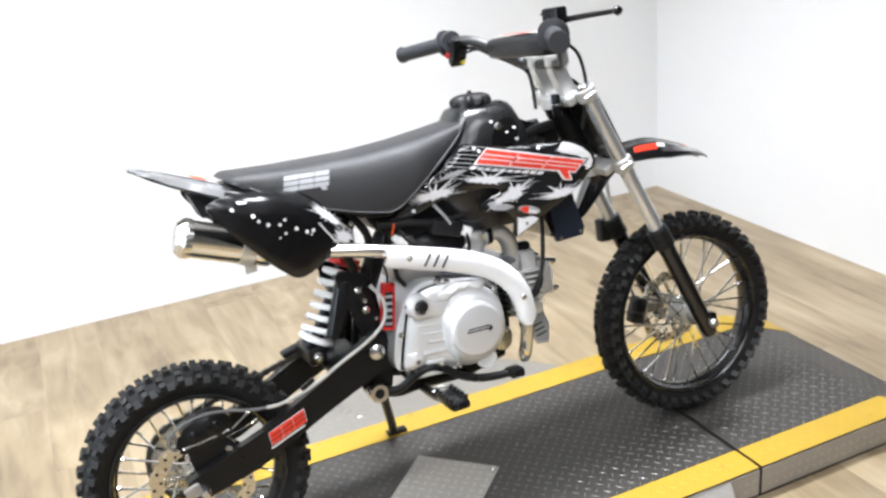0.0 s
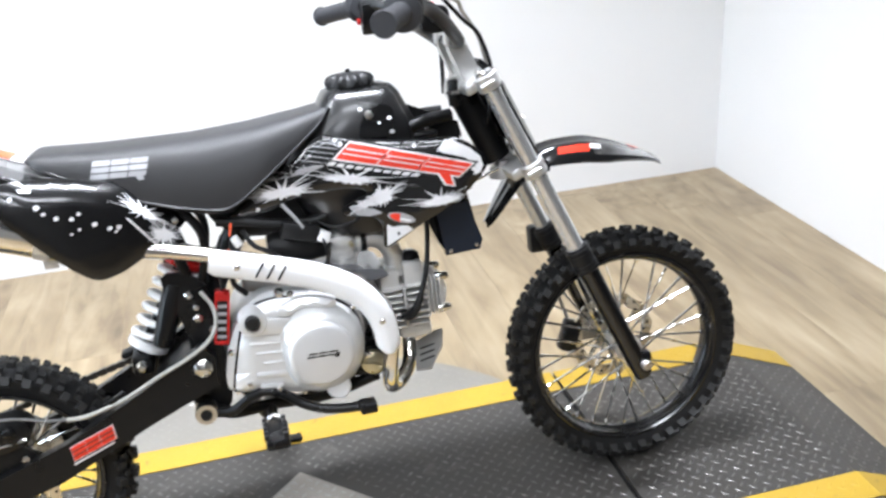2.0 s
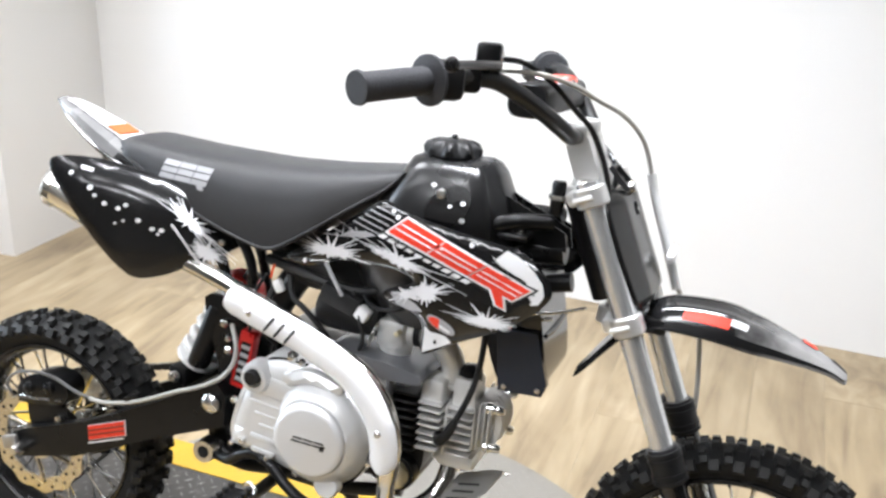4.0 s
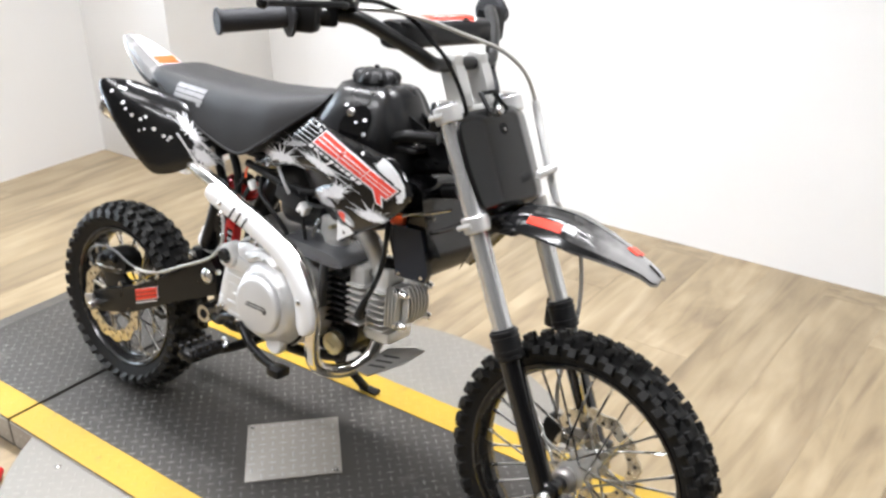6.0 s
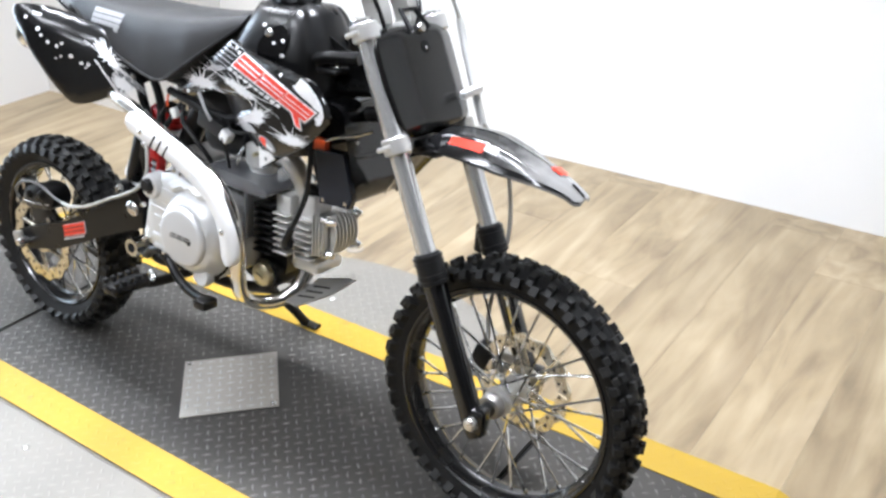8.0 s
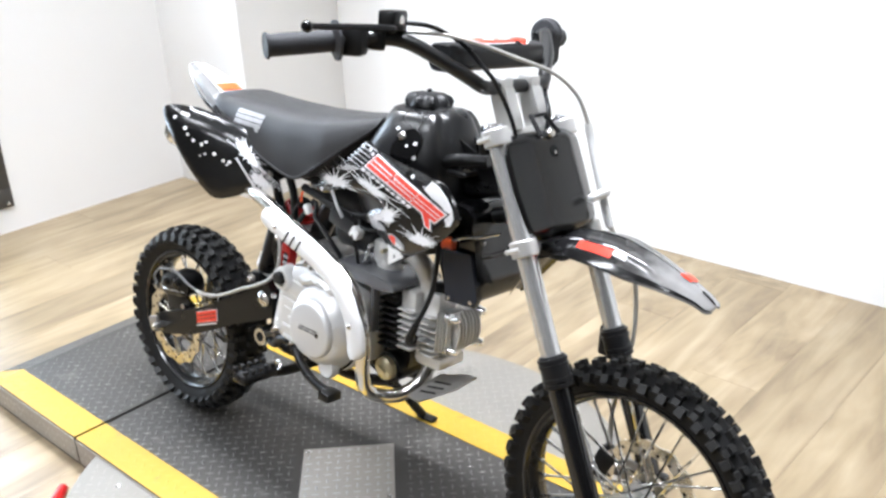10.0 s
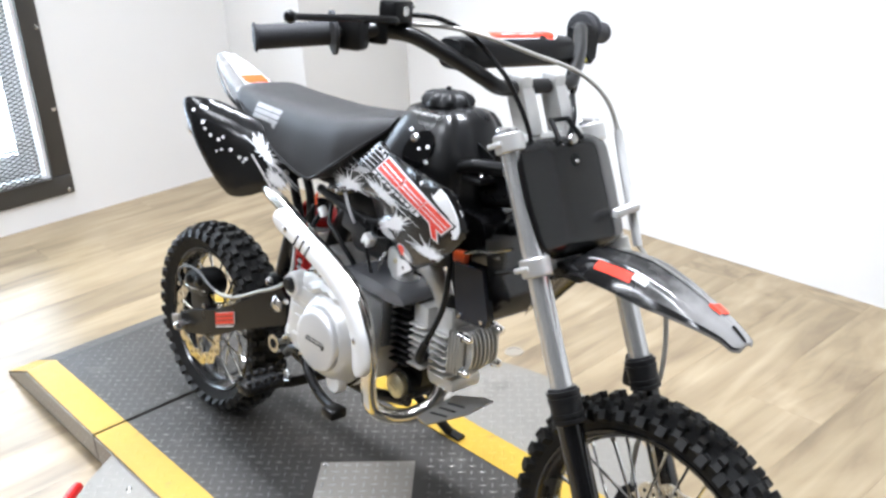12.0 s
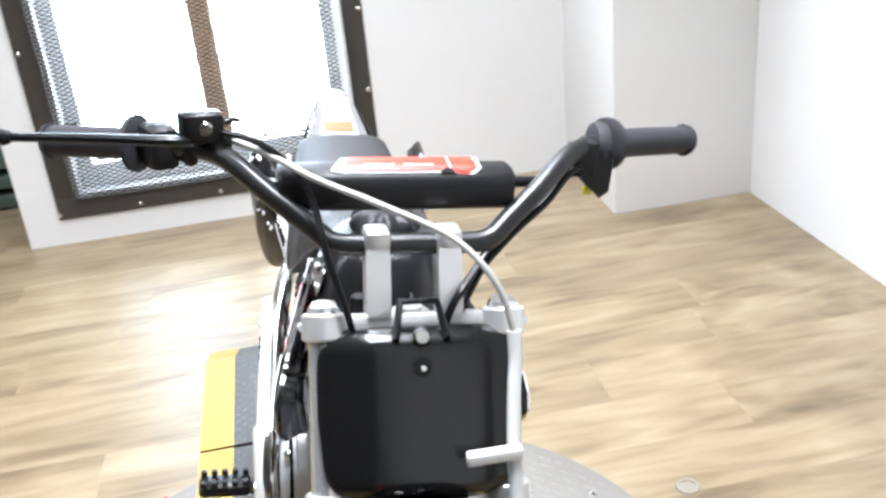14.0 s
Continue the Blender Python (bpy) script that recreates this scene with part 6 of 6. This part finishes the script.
part("battery_box", panel([(-0.150, 0.648), (0.0, 0.655), (0.085, 0.650), (0.095, 0.606), (0.020, 0.590), (-0.050, 0.578), (-0.118, 0.592)], lambda x, z: 0.036, -1, 0.072, 0.03, 0.004, 0.01), MATTE, bike, "black battery box under the seat")
bar_of("loom_branch", [(-0.10, -0.060, 0.60), (-0.085, -0.075, 0.575), (-0.06, -0.080, 0.56), (-0.03, -0.075, 0.53), (-0.02, -0.06, 0.50)], 0.0045, MATTE)
bar_of("loom_branch", [(0.01, -0.070, 0.60), (0.03, -0.086, 0.57), (0.035, -0.080, 0.535), (0.02, -0.06, 0.50)], 0.0035, MATTE)
bar_of("vent_hose", [(-0.115, -0.05, 0.60), (-0.125, -0.08, 0.56), (-0.128, -0.085, 0.52), (-0.11, -0.07, 0.492)], 0.005, MATTE)
bar_of("brake_light_wire", [(-0.135, -0.068, 0.60), (-0.15, -0.082, 0.56), (-0.148, -0.086, 0.52), (-0.155, -0.08, 0.49)], 0.0026, MATTE)
part("coil_box", box((-0.005, -0.070, 0.586), (0.066, 0.030, 0.030), 0.005, Matrix.Rotation(0.28, 4, "Y")), MATTE, bike, "black ignition module")
part("connector", box((0.033, -0.080, 0.573), (0.020, 0.018, 0.020), 0.003, Matrix.Rotation(0.5, 4, "Y")), WHITE, bike, "white plug connector")
part("connector", box((-0.112, -0.070, 0.585), (0.014, 0.012, 0.020), 0.003, Matrix.Rotation(-0.5, 4, "Y")), WHITE, bike, "white plug connector")
part("cable_tie", tube([(-0.122, -0.078, 0.598), (-0.118, -0.081, 0.612), (-0.116, -0.080, 0.620)], 0.002, 6), ORANGE, bike)
bar_of("loom", [(-0.14, -0.055, 0.62), (-0.09, -0.065, 0.615), (-0.03, -0.065, 0.602), (0.03, -0.06, 0.600), (0.08, -0.055, 0.622), (0.15, -0.05, 0.63)], 0.008, MATTE)
bar_of("wire", [(-0.03, -0.085, 0.640), (-0.01, -0.088, 0.612), (0.0, -0.085, 0.595)], 0.003, DECALG)
bar_of("wire", [(0.02, -0.06, 0.60), (0.05, -0.085, 0.588), (0.09, -0.085, 0.592), (0.115, -0.06, 0.61)], 0.003, MATTE)
bar_of("fuel_hose", [(0.075, -0.03, 0.62), (0.095, -0.055, 0.60), (0.098, -0.05, 0.575), (0.085, -0.035, 0.56)], 0.004, MATTE)
part("fuel_tap", box((0.236, -0.058, 0.597), (0.028, 0.020, 0.020), 0.005), ORANGE, bike, "orange plastic fuel tap")
bar_of("fuel_line", [(0.246, -0.064, 0.606), (0.275, -0.066, 0.618), (0.312, -0.070, 0.628), (0.352, -0.076, 0.644)], 0.0026, STEEL, n=8, label="thin bright line from the fuel tap")
bar_of("tap_rod", [(0.245, -0.054, 0.599), (0.272, -0.052, 0.606), (0.305, -0.052, 0.612)], 0.003, STEEL)
part("clip", box((0.20, -0.062, 0.648), (0.03, 0.004, 0.006), 0.001, Matrix.Rotation(0.3, 4, "Y")), STEEL, bike)
# boxes in front of the engine
bx = part("front_box", panel([(0.243, 0.500), (0.306, 0.503), (0.312, 0.520), (0.291, 0.592), (0.232, 0.590)], lambda x, z: 0.072, -1, 0.013, 0.05, 0.001, 0.003, smooth_n=1), NAVY, bike, "flat blue-black side plate under the tank")
for dx, dz in ((0.252, 0.508), (0.300, 0.512)):
    part("box_screw", lathe([(0, -0.003), (0.004, -0.002), (0.004, 0)], (dx, -0.0722, dz), "y", 8), STEEL, bx)
part("lower_tank_shell", panel([(0.195, 0.66), (0.272, 0.665), (0.290, 0.62), (0.306, 0.530), (0.296, 0.506), (0.262, 0.502), (0.240, 0.512), (0.215, 0.575)], lambda x, z: 0.088, 1, 0.146, 0.03, 0.006, 0.012), GLOSS, bike, "black plastic lower tank shell")
part("shell_rib", tube([(0.297, -0.050, 0.585), (0.299, 0.0, 0.583), (0.297, 0.080, 0.585)], 0.004, 8), GLOSS, bike)

# red regulator between shock and engine
RM = Matrix.Translation((-0.156, -0.080, 0.463)) @ Matrix.Rotation(0.17, 4, "Y")
rg = part("regulator", box(None, (0.022, 0.014, 0.086), 0.002, RM), MATTE, bike, "red framed voltage regulator with grey slots")
for sx in (-1, 1):
    part("side_bar", box(None, (0.0042, 0.020, 0.090), 0.0015, RM @ Matrix.Translation((sx * 0.0105, -0.002, 0))), RED, rg)
part("end_bar", box(None, (0.0245, 0.020, 0.017), 0.002, RM @ Matrix.Translation((0, -0.0025, 0.0385))), RED, rg)
part("end_bar", box(None, (0.0245, 0.020, 0.006), 0.002, RM @ Matrix.Translation((0, -0.0025, -0.0440))), RED, rg)
for k in range(5):
    part("regulator_fin", box(None, (0.0150, 0.018, 0.0052), 0.001, RM @ Matrix.Translation((0, -0.0020, -0.034 + 0.0135 * k))), DECALG, rg)

# ---- exhaust ----
pipe = bar_of("exhaust_pipe", [(0.166, -0.004, 0.395), (0.168, -0.012, 0.345), (0.162, -0.032, 0.306), (0.142, -0.060, 0.285), (0.120, -0.090, 0.284), (0.110, -0.118, 0.303), (0.112, -0.132, 0.345), (0.118, -0.137, 0.40), (0.108, -0.140, 0.455), (0.070, -0.136, 0.502), (0.0, -0.130, 0.532),
                               (-0.10, -0.122, 0.565), (-0.20, -0.106, 0.590), (-0.28, -0.090, 0.604), (-0.36, -0.084, 0.626)], 0.0135, PIPE, n=18, label="chromed exhaust pipe that loops under the head")
mf = bmesh.new()
ma, mb = Vector((-0.335, -0.084, 0.618)), Vector((-0.522, -0.086, 0.686))
prof = [(0, 0.015), (0.08, 0.022), (0.14, 0.0325), (0.18, 0.034), (0.86, 0.034), (0.88, 0.0355), (0.93, 0.0355), (1.0, 0.024), (1.0, 0.018), (0.9, 0.016)]
sweep(mf, [ma.lerp(mb, t) for t, _ in prof], lambda q: ring(prof[round(q * (len(prof) - 1))][1], 28))
mu = part("muffler", mf, PIPE, bike, "short polished round muffler")
part("end_cap", sweep(bmesh.new(), [ma.lerp(mb, t) for t in (0.87, 0.875, 0.94, 1.004)], lambda q: ring((0.034, 0.0368, 0.0368, 0.026)[round(q * 3)], 10)), STEEL, mu, "faceted steel end cap", sharp=20)
part("muffler_strap", sweep(bmesh.new(), [ma.lerp(mb, t) for t in (0.30, 0.42)], ring(0.0358, 28)), CLAMPM, mu)
part("strap_tab", box(ma.lerp(mb, 0.36) + Vector((0, 0, -0.040)), (0.022, 0.004, 0.022), 0.0015), CLAMPM, mu)
part("tail_hole", sweep(bmesh.new(), [ma.lerp(mb, t) for t in (0.985, 0.998)], ring(0.017, 20)), GAP, mu)
# white heat shield: a curved channel over the pipe
sh_path = spline([(-0.160, -0.127, 0.573), (-0.10, -0.130, 0.556), (-0.03, -0.134, 0.536), (0.03, -0.138, 0.512), (0.074, -0.141, 0.482), (0.099, -0.143, 0.446), (0.109, -0.143, 0.408), (0.111, -0.143, 0.372)], 6)
def shield_loop(q):
    hw = 0.0215 + 0.0015 * math.sin(math.pi * min(1, q * 1.2))
    if q == 0:
        hw *= 0.75
    if q > 0.93:
        hw *= 1 - 0.5 * ((q - 0.93) / 0.07) ** 2
    outer = [(hw * math.sin(t), -0.0135 * math.cos(t) - 0.003) for t in np.linspace(-1.75, 1.75, 15)]
    inner = [((hw - 0.003) * math.sin(t), -0.0108 * math.cos(t) - 0.003) for t in np.linspace(1.75, -1.75, 15)]
    return outer + inner
shield = part("heat_shield", sweep(bmesh.new(), sh_path, shield_loop), WHITE, bike, "white curved exhaust heat shield with slots", sharp=50)
for k in range(3):
    x = -0.083 + 0.0175 * k
    z = 0.556 - 0.0053 * k
    part("shield_slot", box((x, -0.1472 - 0.0008 * k, z - 0.005), (0.0035, 0.003, 0.027), 0.0008, Matrix.Rotation(0.62, 4, "Y")), GAP, shield)
head((-0.118, -0.1450, 0.561), 0.0055, 0.004, -1, CHROME, shield)
head((0.103, -0.1590, 0.432), 0.0055, 0.004, -1, CHROME, shield)

# ---- rear shock ----
S0, S1 = Vector((-0.192, -0.008, 0.575)), Vector((-0.302, -0.008, 0.392))
shock = part("shock", rod(S0, S1, 0.013, 16), BLACK, bike, "rear shock with white coil spring and red collar")
ax = (S1 - S0)
u_ = ax.normalized()
v_ = Vector((0, 1, 0))
w_ = u_.cross(v_)
hel = []
for k in range(121):
    q = k / 120
    a = 2 * math.pi * 6.2 * q
    hel.append(S0 + ax * (0.16 + 0.70 * q) + v_ * 0.031 * math.cos(a) + w_ * 0.031 * math.sin(a))
part("spring", sweep(bmesh.new(), hel, ring(0.0062, 8)), SPRING, shock, "white coil spring")
for q, r, m_ in ((0.135, 0.036, RED), (0.09, 0.030, RED), (0.885, 0.036, SPRING), (0.93, 0.026, BLACK)):
    p = S0 + ax * q
    part("spring_seat", sweep(bmesh.new(), [p - u_ * 0.006, p - u_ * 0.004, p + u_ * 0.004, p + u_ * 0.006], lambda t: ring(r if 0.2 < t < 0.8 else r - 0.003, 24)), m_, shock)
part("shock_reservoir", sweep(bmesh.new(), [Vector((-0.225, -0.050, 0.525)).lerp(Vector((-0.262, -0.050, 0.420)), t) for t in (0, 0.06, 0.94, 1)], lambda t: ring(0.018 if 0.03 < t < 0.97 and 0.2 < t < 0.8 else 0.0165, 20)), BLACK, shock)
head((-0.302, -0.055, 0.390), 0.010, 0.010, -1, STEEL, shock)
part("lower_mount", box((-0.302, 0, 0.388), (0.035, 0.10, 0.036), 0.008), BLACK, shock)

# ---- swingarm, chain, rear brake ----
swing = part("swingarm", box((-0.245, 0, 0.355), (0.07, 0.19, 0.05), 0.010, Matrix.Rotation(-0.38, 4, "Y")), BLACK, bike, "black box-section swingarm with red and white print")
for s in (-1, 1):
    a = panel([(-0.198, 0.424), (-0.178, 0.400), (-0.178, 0.350), (-0.30, 0.300), (-0.46, 0.226), (-0.575, 0.196), (-0.594, 0.206), (-0.594, 0.238), (-0.572, 0.248), (-0.44, 0.294), (-0.30, 0.364)], lambda x, z: 0.103, s, 0.022, 0.05, 0.002, 0.006, smooth_n=1)
    arm = part("arm", a, BLACK, swing)
    SW = lambda x, z: 0.103
    tn = 0.355
    def sb(u, v, w2_, h2, sl):
        c, q = math.cos(tn), math.sin(tn)
        return [(-0.431 + c * (u + i) - q * (v + j), 0.2645 + q * (u + i) + c * (v + j)) for i, j in ((0, 0), (w2_, 0), (w2_ + sl, h2), (sl, h2))]
    part("print_edge", flat_on(sb(-0.001, -0.001, 0.0785, 0.0252, 0.0065), SW, s, 0.0008, grid=0), DECALW, arm)
    for k in range(3):
        part("print_red", flat_on(sb(0.0257 * k, 0.0, 0.0250, 0.0235, 0.006), SW, s, 0.0016, grid=0), DECALR, arm)
        part("print_slot", flat_on(sb(0.0257 * k + 0.0040, 0.0150, 0.0250, 0.0017, 0.0), SW, s, 0.0024, grid=0), DECALK, arm)
        part("print_slot", flat_on(sb(0.0257 * k + 0.0020, 0.0070, 0.0250, 0.0017, 0.0), SW, s, 0.0024, grid=0), DECALK, arm)
    part("small_bar", flat_on(sb(-0.004, -0.0065, 0.074, 0.0022, 0.0), SW, s, 0.0012, grid=0), DECALW, arm)
    head((-0.200, s * 0.104, 0.386), 0.0155, 0.010, s, STEEL, swing, "pivot_bolt")
    part("axle_nut", lathe([(0, s * 0.128), (0.007, s * 0.128), (0.011, s * 0.120), (0.011, s * 0.103)], (RA[0] - 0.004, 0, RA[1]), "y", 6), STEEL, swing)
    part("chain_adjuster", box((-0.588, s * 0.112, 0.225), (0.030, 0.010, 0.024), 0.003, Matrix.Rotation(-0.3, 4, "Y")), CAST, swing)
# rear brake
rc = part("rear_caliper", panel([(-0.598, 0.312), (-0.580, 0.336), (-0.540, 0.350), (-0.502, 0.344), (-0.492, 0.322), (-0.506, 0.300), (-0.548, 0.292), (-0.590, 0.290)], lambda x, z: 0.092, -1, 0.044, 0.02, 0.007, 0.010), BLACK, bike, "black rear brake caliper with alloy bracket")
for dx, dz in ((-0.566, 0.322), (-0.524, 0.330)):
    part("piston_boss", lathe([(0, -0.007), (0.007, -0.006), (0.0095, -0.004), (0.0105, 0.004)], (dx, -0.092, dz), "y", 20), BLACK, rc)
part("caliper_carrier", panel([(-0.578, 0.300), (-0.520, 0.304), (-0.492, 0.272), (-0.516, 0.240), (-0.566, 0.232)], lambda x, z: 0.082, -1, 0.008, 0.03, 0.002, 0.008), BLACK, rc)
part("pad_pin", rod((-0.588, -0.088, 0.300), (-0.500, -0.088, 0.312), 0.0032, 8), STEEL, rc)
part("carrier_bolt", lathe([(0, -0.010), (0.006, -0.009), (0.007, 0)], (-0.508, -0.082, 0.276), "y", 10), STEEL, rc)
part("bleed_nipple", tube([(-0.590, -0.086, 0.328), (-0.592, -0.088, 0.352)], 0.0042, 8, curve=False), STEEL, rc)
part("banjo_bolt", lathe([(0, -0.010), (0.006, -0.009), (0.007, 0)], (-0.600, -0.090, 0.303), "y", 6), STEEL, rc)
bar_of("caliper_hose", [(-0.602, -0.092, 0.303), (-0.612, -0.093, 0.322), (-0.590, -0.095, 0.345), (-0.548, -0.097, 0.357), (-0.505, -0.099, 0.355), (-0.462, -0.104, 0.345), (-0.425, -0.106, 0.340)], 0.0027, HOSED, n=8, label="dark grey hose end at the rear caliper")
bar_of("rear_brake_hose", [(-0.428, -0.106, 0.340), (-0.400, -0.107, 0.340), (-0.361, -0.108, 0.349), (-0.320, -0.109, 0.364), (-0.266, -0.109, 0.390), (-0.224, -0.108, 0.408),
                           (-0.186, -0.104, 0.430), (-0.168, -0.098, 0.456), (-0.168, -0.092, 0.486), (-0.184, -0.080, 0.512)], 0.0036, HOSE, n=10, label="grey braided rear brake hose")
part("hose_bracket", box((-0.345, -0.106, 0.362), (0.030, 0.010, 0.008), 0.002, Matrix.Rotation(-0.5, 4, "Y")), BLACK, swing)
# chain: two runs and the turn round the sprockets, links as one string
vs, fs = [], []
run = []
for k in range(50):
    run.append(Vector((-0.135 - 0.427 * k / 50, 0.07, 0.412 - 0.109 * k / 50)))
for k in range(22):
    t = math.pi / 2 + math.pi * k / 22
    run.append(Vector((RA[0] + 0.083 * math.cos(t), 0.07, RA[1] + 0.083 * math.sin(t))))
for k in range(50):
    run.append(Vector((RA[0] + 0.427 * k / 50, 0.07, RA[1] - 0.083 + 0.225 * k / 50)))
for k, (p, q) in enumerate(zip(run, run[1:])):
    d = (q - p).normalized()
    n_ = Vector((-d.z, 0, d.x))
    hw2, b0 = (0.0055, len(vs)) if k % 2 else (0.0042, len(vs))
    y2 = 0.0055 if k % 2 else 0.0035
    for e in (p - d * 0.002, q + d * 0.002):
        for i, j in ((-1, -1), (1, -1), (1, 1), (-1, 1)):
            vs.append(e + n_ * hw2 * i + Vector((0, y2 * j, 0)))
    fs += [(b0 + i, b0 + (i + 1) % 4, b0 + 4 + (i + 1) % 4, b0 + 4 + i) for i in range(4)] + [(b0, b0 + 1, b0 + 2, b0 + 3), (b0 + 4, b0 + 5, b0 + 6, b0 + 7)]
part("chain", (vs, [], fs), CHAINM, bike, "dark steel drive chain", smooth=False)
part("chain_guide", box((-0.30, 0.07, 0.385), (0.10, 0.03, 0.012), 0.004, Matrix.Rotation(-0.25, 4, "Y")), MATTE, swing)

# brake pedal: S-shaped arm on the right
pedal = bar_of("brake_pedal", [(-0.205, -0.090, 0.298), (-0.165, -0.105, 0.300), (-0.135, -0.118, 0.322), (-0.105, -0.124, 0.332), (-0.075, -0.128, 0.322), (-0.048, -0.134, 0.302), (-0.015, -0.142, 0.289), (0.025, -0.150, 0.285), (0.052, -0.155, 0.286)], 0.0085, label="black S-shaped rear brake pedal")
part("pedal_pad", box((0.060, -0.162, 0.287), (0.030, 0.034, 0.018), 0.004), BLACK, pedal)
bar_of("gear_lever", [(-0.09, 0.120, 0.325), (-0.02, 0.128, 0.315), (0.06, 0.130, 0.312), (0.085, 0.150, 0.312)], 0.0065)
# skid plate: a thin folded sheet under the front of the engine
def plate_z(x, y):
    return 0.324 - 0.0697 * (x - 0.241) + 0.3562 * (y - 0.029)


def sheet(name, outline, t, material, parent, lift_=0.0):
    bm = bmesh.new()
    up = [bm.verts.new((x, y, plate_z(x, y) + lift_)) for x, y in outline]
    dn = [bm.verts.new((x, y, plate_z(x, y) + lift_ - t)) for x, y in outline]
    bm.faces.new(up)
    bm.faces.new(dn[::-1])
    for k in range(len(up)):
        j = (k + 1) % len(up)
        bm.faces.new((up[k], dn[k], dn[j], up[j]))
    return part(name, bm, material, parent, smooth=False)


skid = sheet("skid_plate", [(0.166, -0.068), (0.193, -0.069), (0.230, -0.012), (0.243, 0.034), (0.224, 0.030), (0.180, 0.004)], 0.003, SKIDM, bike)
tagged(skid, "thin grey sheet skid plate with slots under the engine")
for k in range(3):
    x, y = 0.178 + 0.004 * k, -0.050 + 0.016 * k
    sheet("plate_slot", [(x, y), (x + 0.030, y + 0.010), (x + 0.030, y + 0.0135), (x, y + 0.0035)], 0.0008, GAP, skid, 0.0008)

# ---- floor planks ----
rnd = random.Random(5)
PW, PL = 0.182, 1.22
plank_mesh = bpy.data.meshes.new("plank")
pb = bmesh.new()
w2, l2, cf = PW / 2 - 0.00015, PL / 2 - 0.00015, 0.0007
ring0 = [pb.verts.new((sx * w2, sy * l2, -0.0045)) for sx, sy in ((-1, -1), (1, -1), (1, 1), (-1, 1))]
ring1 = [pb.verts.new((sx * w2, sy * l2, -cf * 0.6)) for sx, sy in ((-1, -1), (1, -1), (1, 1), (-1, 1))]
ring2 = [pb.verts.new((sx * (w2 - cf), sy * (l2 - cf), 0)) for sx, sy in ((-1, -1), (1, -1), (1, 1), (-1, 1))]
for ra, rb in ((ring0, ring1), (ring1, ring2)):
    for i in range(4):
        pb.faces.new((ra[i], ra[(i + 1) % 4], rb[(i + 1) % 4], rb[i]))
pb.faces.new(ring2)
pb.to_mesh(plank_mesh)
pb.free()
plank_mesh.materials.append(PLANK)
for i in range(int((X1 + 4.6) / PW)):
    x = X1 - PW * (i + 0.5)
    head_y = Y1 if x > X0 - TH else -1.02
    y = head_y + rnd.uniform(0, PL)
    while y > Y0 + 0.2:
        yc = y - PL / 2
        top, low = min(y, head_y), max(y - PL, Y0)
        ob = new("plank", plank_mesh)
        ob.parent = floor
        ob.matrix_basis = pose(x, (top + low) / 2, 0) @ Matrix.Diagonal((1, (top - low) / PL, 1, 1))
        y -= PL
